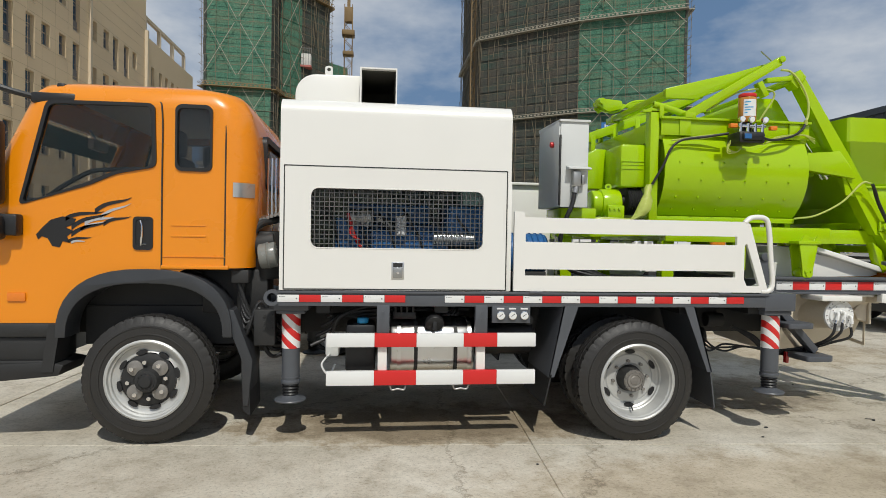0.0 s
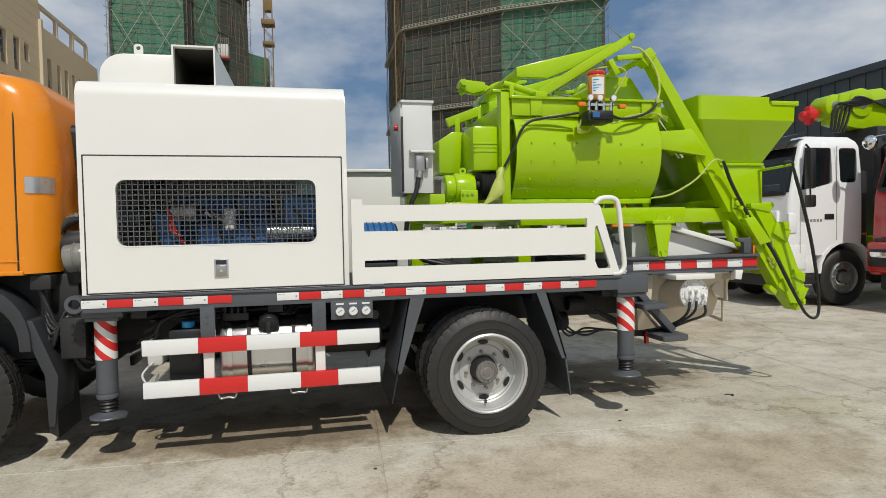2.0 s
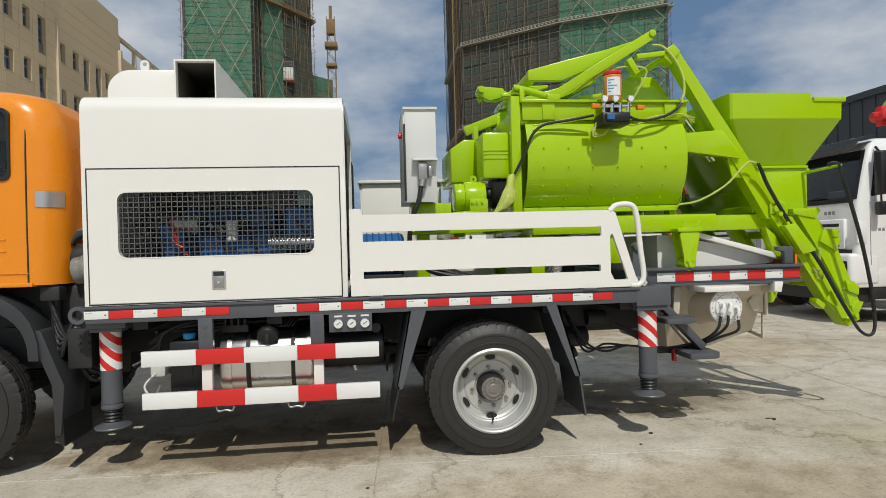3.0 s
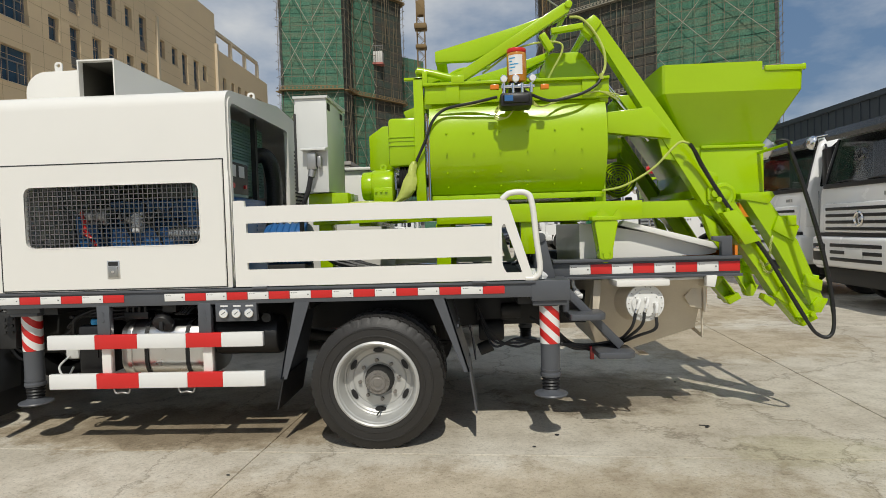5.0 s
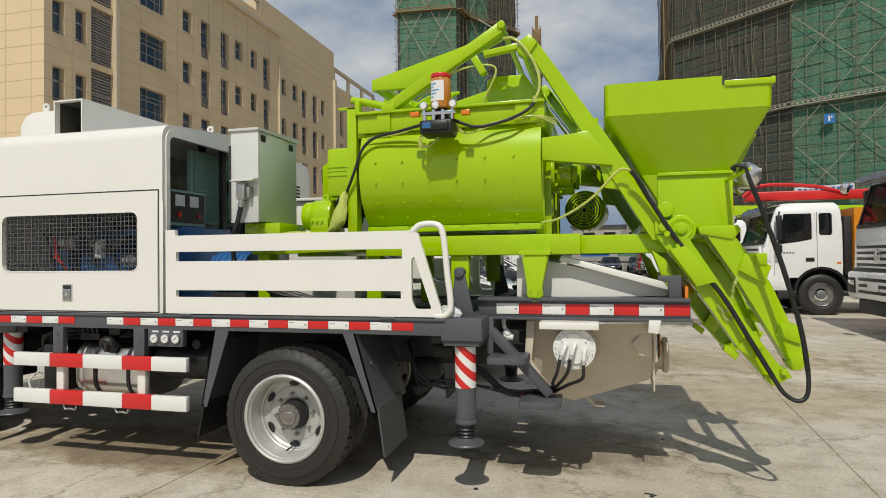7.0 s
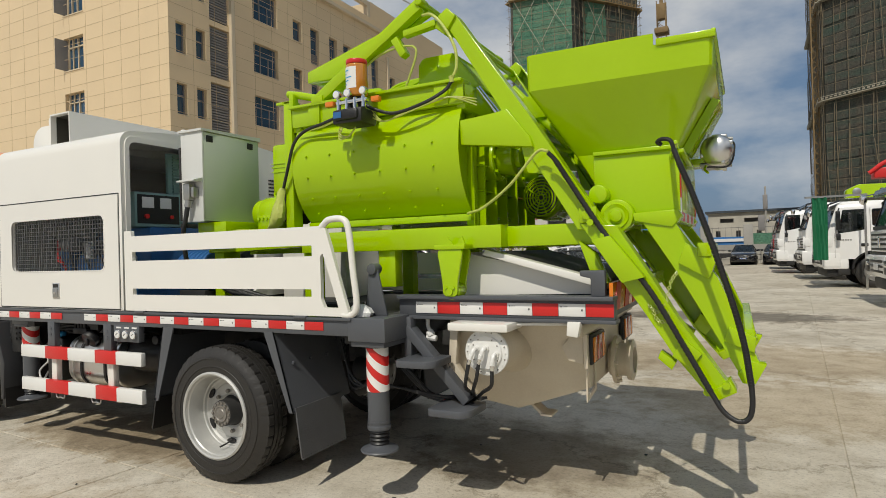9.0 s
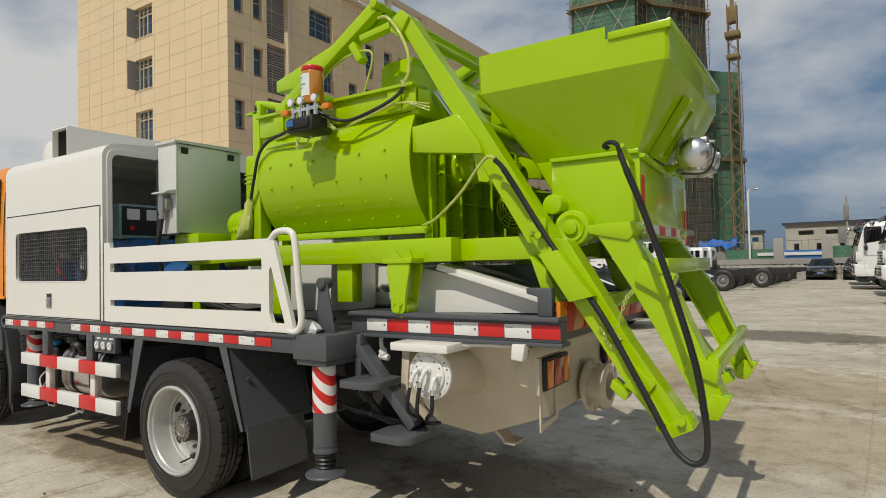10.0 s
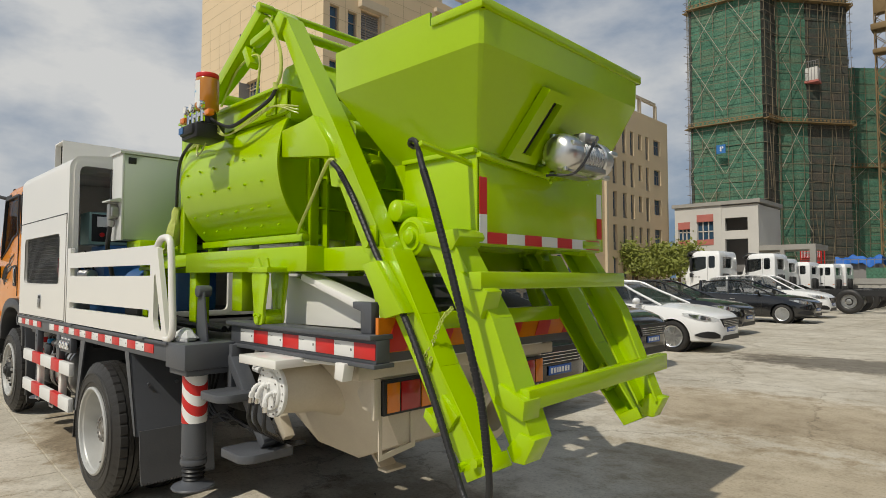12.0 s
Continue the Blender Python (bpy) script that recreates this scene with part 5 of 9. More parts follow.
# door joints, handle and trim on the near flank
part("door_joint", B(tube([(-1.735, 0.137, 1.31), (-1.735, 0.137, 2.0), (-1.74, 0.15, 2.45), (-1.79, 0.178, 2.555), (-2.0, 0.178, 2.575), (-2.5, 0.178, 2.575)], 0.006, 6)), M["dark"], body)
part("corner_joint", B(tube([(-1.285, 0.139, 1.33), (-1.285, 0.145, 2.1), (-1.29, 0.165, 2.4), (-1.32, 0.2, 2.53)], 0.006, 6)), M["dark"], body)
part("panel_crease", B(box(-1.67, -1.42, 0.134, 0.142, 1.626, 1.634, 0.002), box(-1.67, -1.42, 0.134, 0.142, 1.545, 1.56, 0.003), box(-1.73, -1.28, 0.132, 0.142, 1.395, 1.40, 0.002)), M["orange"], body)
part("cab_skirt", B(box(-1.74, -1.255, 0.128, 0.2, 1.305, 1.335, 0.008)), M["orange"], body)
h = part("door_handle", B(sheet(rrect(-1.935, -1.795, 1.445, 1.69, 0.03), [rrect(-1.915, -1.815, 1.47, 1.67, 0.025)], "y", 0.128, 0.145), box(-1.92, -1.81, 0.134, 0.146, 1.465, 1.675)), M["black"], body, "black recessed door handle")
part("handle_bar", B(tube([(-1.885, 0.137, 1.66), (-1.872, 0.126, 1.63), (-1.870, 0.124, 1.56), (-1.875, 0.130, 1.50), (-1.88, 0.138, 1.48)], 0.008, 8), box(-1.89, -1.84, 0.134, 0.14, 1.475, 1.497, 0.003)), M["chrome"], h)
part("side_marker", B(box(-2.79, -2.665, 0.125, 0.14, 1.06, 1.125, 0.012)), M["amber"], body, "orange side marker lamp")
part("maker_plate", B(lathe_arc(-1.276, 0.342, 0.2055, 283, 335, 1.85, 1.96)), M["alu"], body, "aluminium maker plate with worn print")
part("roof_spoiler_mount", B(box(-2.66, -2.35, 0.16, 0.24, 2.50, 2.58, 0.02), tube([(-2.62, 0.2, 2.54), (-2.8, 0.12, 2.58), (-3.05, 0.05, 2.66)], 0.022, 8), box(-2.50, -2.44, 0.2, 0.28, 2.60, 2.66, 0.015)), M["black"], body)
part("mirror", B(box(-2.95, -2.78, 0.0, 0.12, 1.75, 2.35, 0.04), box(-2.93, -2.76, -0.02, 0.10, 1.50, 1.68, 0.04), tube([(-2.72, 0.13, 1.60), (-2.85, 0.05, 1.70)], 0.02)), M["black"], body, "black door mirror")
part("door_hinge_cover", B(box(-2.88, -2.685, 0.05, 0.15, 1.535, 1.69, 0.02)), M["black"], body)

# flame decals: plain black and silver shapes
def flame(x, z, L, w, a):
    pts = []
    for i in range(9):
        t = i / 8
        pts.append((x + L * t * math.cos(a) - 0.25 * w * math.sin(6 * t), z + L * t * math.sin(a) + w * (1 - t) ** 0.7 * 0.5 + 0.3 * w * math.sin(5 * t)))
    for i in range(8, -1, -1):
        t = i / 8
        pts.append((x + L * t * math.cos(a) - 0.25 * w * math.sin(6 * t), z + L * t * math.sin(a) - w * (1 - t) ** 0.7 * 0.5 + 0.3 * w * math.sin(5 * t)))
    return prism(pts[:9] + pts[10:], "y", 0.1355, 0.1385)


each("flame_decal", [prism([(-2.60, 1.545), (-2.555, 1.60), (-2.50, 1.655), (-2.42, 1.68), (-2.33, 1.665), (-2.345, 1.625), (-2.40, 1.60), (-2.345, 1.575), (-2.39, 1.535), (-2.37, 1.49), (-2.42, 1.50), (-2.44, 1.455), (-2.49, 1.465), (-2.52, 1.52), (-2.56, 1.535), (-2.585, 1.51)], "y", 0.1355, 0.1385), flame(-2.40, 1.665, 0.27, 0.035, 0.25), flame(-2.36, 1.60, 0.30, 0.04, 0.45), flame(-2.36, 1.55, 0.28, 0.035, 0.42), flame(-2.20, 1.72, 0.28, 0.04, 0.45), flame(-2.14, 1.63, 0.2, 0.03, 0.35), flame(-2.38, 1.50, 0.16, 0.025, 0.25)], M["black"], body, "black flame decal")
part("flame_decal_silver", B(flame(-2.27, 1.63, 0.22, 0.03, 0.3), flame(-2.16, 1.68, 0.24, 0.028, 0.5), flame(-2.30, 1.585, 0.2, 0.025, 0.4), flame(-2.36, 1.49, 0.1, 0.02, 0.2)), M["silver"], body, "silver flame decal")

# arch trims, steps and bumper
def arch_pt(a, b, t):
    c, s = math.cos(t), math.sin(t)
    return (FX - 0.02 + a * math.copysign(abs(c) ** 0.8, c), 0.80 + b * max(0.0, s) ** 0.8)


archo = [arch_pt(0.62, 0.505, math.pi * i / 20) for i in range(21)]
archi = [arch_pt(0.55, 0.40, math.pi * i / 20) for i in range(21)]
for ya, yb in ((0.105, 0.34), (2 * MID - 0.34, 2 * MID - 0.105)):
    part("wheel_arch", B(prism([*archo, *reversed(archi)], "y", ya, yb, 0.006), prism([(-1.30, 1.02), (-1.21, 1.0), (-1.07, 0.62), (-1.10, 0.28), (-1.14, 0.28), (-1.15, 0.62)], "y", ya + 0.02, yb + 0.1, 0.006)), M["arch"], truck, "dark grey plastic wheel arch")
part("front_flap", B(prism([(-1.16, 0.66), (-1.10, 0.66), (-1.085, 0.20), (-1.14, 0.24)], "y", 0.14, 0.55)), M["black"], truck)
part("cab_step", B(box(-3.1, -2.44, 0.12, 0.45, 0.80, 0.905, 0.02), box(-3.1, -2.47, 0.13, 0.4, 0.60, 0.63, 0.01), box(-3.1, -2.46, 0.15, 0.45, 0.63, 0.80, 0.01), prism([(-3.1, 0.46), (-2.44, 0.52), (-2.40, 0.60), (-2.50, 0.62), (-3.1, 0.60)], "y", 0.12, 0.5, 0.01), prism([(-2.50, 0.90), (-2.42, 0.90), (-2.47, 0.55), (-2.55, 0.55)], "y", 0.11, 0.3)), M["dark"], truck)
part("front_bumper", B(box(-3.2, -3.0, 0.14, 2.2, 0.42, 0.95, 0.06)), M["grey"], truck)
part("cab_mount", B(box(-1.5, -1.0, 0.35, 0.5, 0.95, 1.3, 0.02), box(-1.25, -1.12, 0.2, 0.32, 1.20, 1.30, 0.01), box(-1.08, -0.92, 0.2, 0.45, 0.72, 1.0, 0.01), *[cyl((-1.0 + 0.06 * i, 0.19, 0.85 + 0.05 * j), (-1.0 + 0.06 * i, 0.21, 0.85 + 0.05 * j), 0.012, seg=6) for i in range(2) for j in range(3)]), M["dark"], truck)
part("air_cleaner", B(cyl((-1.02, 0.45, 1.22), (-1.02, 0.45, 1.60), 0.11, seg=24, b=0.02), cyl((-1.15, 0.4, 1.48), (-0.95, 0.4, 1.52), 0.09, seg=20, b=0.02), tube([(-1.2, 0.3, 0.95), (-1.17, 0.28, 1.3), (-1.1, 0.35, 1.62), (-0.95, 0.5, 1.70)], 0.03)), M["dark"], truck)
part("air_filter_canister", B(cyl((-1.06, 0.32, 1.40), (-0.93, 0.32, 1.42), 0.10, seg=24, b=0.012), lathe([(0.102, 0), (0.108, 0.01), (0.102, 0.02)], (-1.0, 0.32, 1.41), (-0.5, 0.32, 1.48), 24)), M["reservoir"], truck, "cloudy grey plastic reservoir")
# added chrome tubes stand for bright ribs mirrored in the cab's back
each("rear_rib_glint", [tube([(-1.03 + 0.03 * k, 0.50 + 0.01 * k, 1.70), (-1.035 + 0.03 * k, 0.52, 1.95), (-1.04 + 0.03 * k, 0.56, 2.2)], 0.009, 8) for k in range(5)], M["chrome"], truck)
each("corrugated_hose", [tube([(-1.17 + 0.028 * i, 0.6, 1.72), (-1.10 + 0.028 * i, 0.4, 1.68 + 0.01 * i)], 0.014, 8) for i in range(10)], M["steel"], truck)
each("cable", [tube([(-1.22, 0.25 + 0.03 * k, 1.25 - 0.03 * k), (-1.15, 0.24, 1.05 - 0.05 * k), (-1.05, 0.26, 0.8 + 0.05 * k), (-0.95, 0.3, 0.62 + 0.06 * k), (-0.8, 0.4, 0.7)], 0.016, 8) for k in range(6)], M["hose"], truck)
each("wheel_well_liner", [box(-2.38, -1.25, 0.42, 0.60, 0.7, 1.0), box(-2.38, -1.25, 1.74, 1.92, 0.7, 1.0), box(-2.5, -1.2, 0.45, 1.9, 1.0, 1.3)], M["dark"], truck)
part("gearbox", B(box(-1.9, -0.9, 0.85, 1.5, 0.55, 1.0, 0.05), cyl((-0.95, MID, 0.75), (0.2, MID, 0.75), 0.05)), M["dark"], truck)

# ---------------------------------------------------------------- white side railing of the deck
def side_railing(y, s):
    r = thing("deck_side_railing", (1.9, y, 1.165), "white painted steel railing panel along the truck deck", "railing", "deck side railings")
    holes = [rpoly([(0.985, 1.553), (0.985, 1.622), (2.73, 1.622), (2.73, 1.553)], 0.006), rpoly([(0.985, 1.292), (0.985, 1.342), (2.72, 1.342), (2.72, 1.292)], 0.006)]
    holes.append(rpoly([(2.795, 1.28), (2.795, 1.55), (2.815, 1.57), (2.93, 1.225), (2.82, 1.225)], 0.012))
    out = rpoly([(0.895, 1.172), (0.895, 1.785), (0.975, 1.785), (0.978, 1.742), (2.79, 1.742), (2.84, 1.725), (3.005, 1.19), (2.99, 1.172)], 0.006)
    part("panel", B(sheet(out, holes, "y", y, y + 0.03 * s)), M["white"], r)
    part("loop_handle", B(tube([(2.80, y + 0.016 * s, 1.735), (2.86, y + 0.016 * s, 1.778), (2.97, y + 0.016 * s, 1.775), (3.01, y + 0.016 * s, 1.70), (3.035, y + 0.016 * s, 1.45), (3.055, y + 0.016 * s, 1.25), (3.02, y + 0.016 * s, 1.185), (2.95, y + 0.016 * s, 1.18)], 0.021, 12)), M["white"], r, "white tubular handle loop")
    part("hinge", B(box(1.02, 1.12, y - 0.02 * s, y + 0.02 * s, 1.155, 1.172, 0.004), box(2.58, 2.68, y - 0.02 * s, y + 0.02 * s, 1.155, 1.172, 0.004)), M["grey"], r)
    return r


side_railing(-0.004, 1)
side_railing(2 * MID + 0.004, -1)

# ---------------------------------------------------------------- engine housing
house = thing("engine_housing", (0, MID, 1.165), "white sheet steel engine housing with a wire mesh window", "housing")
def shell_prof(i):
    a = []
    r = 0.115 - i
    y0, y1, z1 = i, 2 * MID - i, 2.590 - i
    a += [(y0, 1.168)]
    for k in range(8):
        t = radians(180 - 90 * k / 7)
        a.append((y0 + r + r * math.cos(t), z1 - r + r * math.sin(t)))
    a.append((MID, z1 + 0.095))
    for k in range(8):
        t = radians(90 - 90 * k / 7)
        a.append((y1 - r + r * math.cos(t), z1 - r + r * math.sin(t)))
    a.append((y1, 1.168))
    return a


RE_OPEN = rpoly([(0.075, 1.22), (0.075, 2.50), (1.42, 2.50), (1.42, 1.22)], 0.06)
MESHW = rrect(-0.64, 0.65, 1.487, 1.925, 0.055)
hsh = carve(B(prism(shell_prof(0.0), "x", -0.865, 0.866)), prism([(p[0], max(p[1], 1.19)) for p in shell_prof(0.03)], "x", -0.835, 0.838), prism(RE_OPEN, "x", 0.5, 1.2), prism(MESHW, "y", -0.5, 0.2))
part("shell", hsh, M["white"], house)
part("panel_joint", B(box(-0.835, 0.835, -0.0025, 0.001, 2.083, 2.091), box(-0.838, -0.83, -0.0025, 0.001, 1.175, 2.09), box(0.83, 0.838, -0.0025, 0.001, 1.175, 2.09), box(-0.835, 0.835, -0.0025, 0.001, 1.172, 1.179)), M["dark"], house)
part("door_edge", B(box(0.842, 0.872, -0.004, 0.001, 1.172, 2.0, 0.001)), M["white"], house)
part("door_panel", B(sheet(rrect(-0.826, 0.826, 1.183, 2.078, 0.006), [MESHW], "y", -0.006, 0.001)), M["white"], house, "flush white door panel")
wires = []
for i in range(1, 37):
    x = -0.65 + 1.31 * i / 37
    wires.append(box(x - 0.0030, x + 0.0030, 0.012, 0.0164, 1.48, 1.93))
for i in range(1, 13):
    z = 1.48 + 0.45 * i / 13
    wires.append(box(-0.65, 0.66, 0.0165, 0.021, z - 0.0030, z + 0.0030))
part("wire_mesh", B(*wires), mat("grey_mesh_wire", (0.11, 0.11, 0.11), 0.45, metal=0.3, var=0.15), house, "grey welded wire mesh")
part("window_edge", B(sheet(rrect(-0.648, 0.658, 1.479, 1.933, 0.06), [MESHW], "y", -0.0085, 0.001)), M["white"], house)
lk = part("latch", B(box(-0.042, 0.052, -0.012, 0.0, 1.255, 1.385, 0.004)), M["alu"], house, "steel paddle latch")
part("latch_paddle", B(box(-0.030, 0.040, -0.02, -0.011, 1.264, 1.342, 0.006)), M["steel"], lk)
# flat dark strip: the shade of the latch recess put into colour
part("latch_recess_shade", B(box(-0.030, 0.040, -0.0145, -0.0118, 1.347, 1.377)), M["dark"], lk)
part("latch_lock", B(cyl((0.005, -0.024, 1.304), (0.005, -0.019, 1.304), 0.010, seg=14)), M["chrome"], lk)
part("top_rim", B(sheet(rpoly([(0.035, 1.18), (0.035, 2.545), (1.46, 2.545), (1.46, 1.18)], 0.09), [RE_OPEN], "x", 0.865, 0.874)), M["white"], house)
part("louvre", B(*[box(0.867, 0.878, 1.62, 2.1, 1.75 + 0.036 * i, 1.765 + 0.036 * i) for i in range(17)]), M["dark"], house)
# louvres and lifting lugs
for x, y, z in ((-0.545, 0.30, 2.838), (0.83, 0.62, 2.62), (0.83, 1.85, 2.61)):
    part("lifting_lug", B(sheet(rpoly([(x - 0.03, z - 0.01), (x - 0.03, z + 0.07), (x + 0.03, z + 0.07), (x + 0.03, z - 0.01)], 0.028), [[(x + 0.015 * math.cos(k), z + 0.042 + 0.015 * math.sin(k)) for k in [math.pi * 2 * q / 10 for q in range(10)]]], "y", y, y + 0.012)), M["white"], house)
# air intake on the roof
hood = [(-0.80, 2.56)] + [(-0.80 + 0.16 - 0.16 * math.cos(radians(90 * k / 6)), 2.675 + 0.16 * math.sin(radians(90 * k / 6))) for k in range(7)] + [(-0.30, 2.838), (-0.30, 2.56)]
part("intake_hood", B(prism(hood, "y", 0.28, 2.10, 0.012)), M["white"], house, "white rounded intake hood on the roof")
part("intake_duct", B(sheet([(-0.299, 2.56), (-0.299, 2.872), (-0.015, 2.872), (-0.015, 2.56)], [[(-0.287, 2.57), (-0.287, 2.860), (-0.025, 2.860), (-0.025, 2.57)]], "y", 0.15, 2.10)), M["white"], house, "open white air duct")
# inner duct faces are a dark olive, unlike the white outside
part("duct_back", B(box(-0.285, -0.027, 0.95, 0.96, 2.59, 2.859)), M["ductdark"], house)
part("duct_lining", B(box(-0.2865, -0.2845, 0.2, 0.95, 2.58, 2.858), box(-0.0275, -0.0255, 0.2, 0.95, 2.58, 2.858), box(-0.2845, -0.0275, 0.2, 0.95, 2.8575, 2.8595)), M["ductdark"], house, "dark olive duct lining")
part("exhaust_stub", B(cyl((0.4, 1.1, 2.58), (0.4, 1.1, 2.72), 0.035, b=0.01)), M["black"], house)

# engine and generator set inside the housing
eng = thing("diesel_engine", (0, MID, 1.165), "blue diesel engine with pipes and red leads inside the housing", "engine")
part("block", B(box(-0.45, 0.45, 0.55, 1.5, 1.2, 1.68, 0.03), box(-0.4, 0.3, 0.6, 1.4, 1.68, 1.85, 0.03), *[cyl((-0.35 + 0.2 * i, 0.5, 1.6), (-0.35 + 0.2 * i, 0.56, 1.6), 0.05) for i in range(4)]), M["blue"], eng)
part("side_tank", B(box(-0.20, 0.64, 0.30, 0.5, 1.40, 1.62, 0.03), box(-0.48, -0.30, 0.3, 0.45, 1.45, 1.72, 0.02)), M["blue"], eng)
part("sump", B(box(-0.4, 0.4, 0.6, 1.4, 1.165, 1.21)), M["dark"], eng)
part("turbo", B(cyl((-0.30, 0.32, 1.72), (-0.18, 0.30, 1.72), 0.075, b=0.02), ball((-0.34, 0.3, 1.72), 0.07), tube([(-0.15, 0.35, 1.72), (0.0, 0.4, 1.66), (0.1, 0.5, 1.75)], 0.035)), M["steel"], eng)
part("oil_filter", B(cyl((0.04, 0.27, 1.58), (0.04, 0.27, 1.72), 0.042, b=0.008), box(0.0, 0.08, 0.27, 0.4, 1.70, 1.74, 0.006)), M["paper"], eng, "white oil filter")
part("exhaust_pipe", B(lathe([(0.0, 0.0), (0.045, 0.0), *[q for i in range(9) for q in ((0.045, 0.02 + 0.024 * i), (0.052, 0.027 + 0.024 * i), (0.052, 0.035 + 0.024 * i), (0.045, 0.042 + 0.024 * i))], (0.045, 0.33), (0.0, 0.33)], (0.30, 0.26, 1.565), (2, 0.26, 1.565), 20)), M["alu"], eng, "silver corrugated exhaust pipe")
part("red_lead", B(tube([(-0.38, 0.24, 1.75), (-0.34, 0.22, 1.62), (-0.30, 0.25, 1.52), (-0.27, 0.24, 1.49)], 0.012, 8), tube([(-0.33, 0.25, 1.73), (-0.36, 0.22, 1.60), (-0.28, 0.22, 1.54)], 0.008, 8)), M["red"], eng, "red battery lead")
each("wire", [tube([(-0.6 + 0.22 * k, 0.35, 1.8 - 0.03 * (k % 3)), (-0.5 + 0.2 * k, 0.28, 1.72), (-0.45 + 0.22 * k, 0.3, 1.5), (-0.4 + 0.2 * k, 0.4, 1.3)], 0.01, 6) for k in range(6)], M["hose"], eng)
gen = thing("generator_panel", (0.6, 0.4, 1.165), "teal control unit with dials above a blue cabinet inside the housing", "generator")
part("cabinet", B(box(0.42, 0.80, 0.30, 0.95, 1.17, 1.83, 0.01), *[box(0.80, 0.806, 0.72, 0.86, 1.5 + 0.035 * i, 1.515 + 0.035 * i) for i in range(7)]), M["blue"], gen, "blue steel cabinet")
part("control_box", B(box(0.52, 0.78, 0.18, 0.62, 1.835, 2.12, 0.008)), M["teal"], gen)
part("control_face", B(box(0.78, 0.785, 0.20, 0.60, 1.86, 2.10)), M["black"], gen)
each("dial", [box(0.785, 0.79, 0.24 + 0.17 * i, 0.35 + 0.17 * i, 1.99, 2.08, 0.003) for i in range(2)], M["paper"], gen)
each("button", [cyl((0.785, 0.28, 1.92), (0.80, 0.28, 1.92), 0.02, seg=14), cyl((0.785, 0.52, 1.92), (0.80, 0.52, 1.92), 0.016, seg=14)], M["red"], gen)
part("side_grille", B(*[box(0.63, 0.65, 0.66, 1.36, 1.92 + 0.026 * i, 1.934 + 0.026 * i) for i in range(22)], box(0.60, 0.63, 0.62, 1.40, 1.88, 2.5)), M["teal"], gen, "pale louvred radiator panel")
part("post", B(box(0.70, 0.74, 0.92, 0.97, 1.17, 2.54)), M["dark"], gen)
part("air_hose", B(tube([(0.5, 1.15, 2.2), (0.72, 1.2, 2.25), (0.78, 1.25, 2.05), (0.78, 1.25, 1.7)], 0.07, 14)), M["hose"], gen)

# far-side white bin and deck things behind the housing
bin_ = thing("white_deck_bin", (1.25, 1.9, 1.14), "white steel bin with a lipped lid on the deck", "bin")
part("body", B(box(0.96, 1.75, 1.70, 2.28, 1.14, 2.14, 0.01)), M["white"], bin_)
part("lid", B(box(0.93, 1.80, 1.66, 2.31, 2.14, 2.17, 0.008)), M["white"], bin_)

motor = thing("hydraulic_pump", (1.15, 0.45, 1.14), "blue electric pump motor lying on the truck deck", "pump")
part("casing", B(cyl((0.95, 0.55, 1.45), (1.3, 0.55, 1.45), 0.17, seg=28, b=0.03), *[lathe([(0.17, 0), (0.18, 0.008), (0.17, 0.016)], (1.0 + 0.05 * i, 0.55, 1.45), (2, 0.55, 1.45), 28) for i in range(6)]), M["blue"], motor)
part("base", B(box(0.98, 1.28, 0.42, 0.68, 1.14, 1.30, 0.01)), M["dark"], motor)
each("hose", [tube([(1.3, 0.5, 1.42 + 0.03 * k), (1.55, 0.42, 1.3 + 0.03 * k), (2.0, 0.4 + 0.05 * k, 1.22), (2.8, 0.45 + 0.05 * k, 1.2)], 0.022, 8) for k in range(3)], M["hose"], motor)

# ---------------------------------------------------------------- control cabinet
cb = thing("control_cabinet", (1.45, 0.5, 1.72), "tall grey electrical cabinet with sage side standing on a lime bracket", "cabinet")
part("body", B(box(1.325, 1.54, 0.205, 0.79, 1.845, 2.525, 0.006)), M["cabinet_green"], cb, "sage green side panel")
part("front", B(box(1.312, 1.545, 0.195, 0.214, 1.838, 2.53, 0.004), box(1.30, 1.325, 0.21, 0.78, 1.845, 2.53, 0.004)), M["cabinet"], cb, "light grey cabinet face")
part("rain_lid", B(prism([(0.18, 2.528), (0.18, 2.545), (0.80, 2.56), (0.80, 2.528)], "x", 1.30, 1.555)), M["cabinet"], cb)
part("door_edge", B(box(1.300, 1.316, 0.185, 0.20, 1.85, 2.42, 0.003)), M["dark"], cb)
part("socket_shelf", B(prism([(0.19, 2.17), (0.11, 2.15), (0.11, 2.14), (0.19, 2.14)], "x", 1.36, 1.545)), M["cabinet"], cb)
part("socket", B(box(1.40, 1.47, 0.13, 0.195, 2.0, 2.13, 0.012), box(1.475, 1.505, 0.14, 0.195, 2.02, 2.10, 0.008), cyl((1.435, 0.16, 2.0), (1.425, 0.155, 1.95), 0.028)), M["steel"], cb, "grey plug socket")
part("power_cable", B(tube([(1.425, 0.155, 1.97), (1.40, 0.15, 1.85), (1.36, 0.16, 1.75), (1.33, 0.2, 1.60), (1.33, 0.25, 1.35)], 0.018, 10)), M["hose"], cb)
each("corner_clip", [box(1.538, 1.548, 0.24, 0.30, 2.45, 2.50, 0.004), box(1.538, 1.548, 0.66, 0.72, 2.45, 2.50, 0.004)], M["dark"], cb)
part("stop_button", B(cyl((1.30, 0.35, 2.36), (1.27, 0.35, 2.36), 0.022, seg=16, b=0.004)), M["red"], cb, "red stop button")
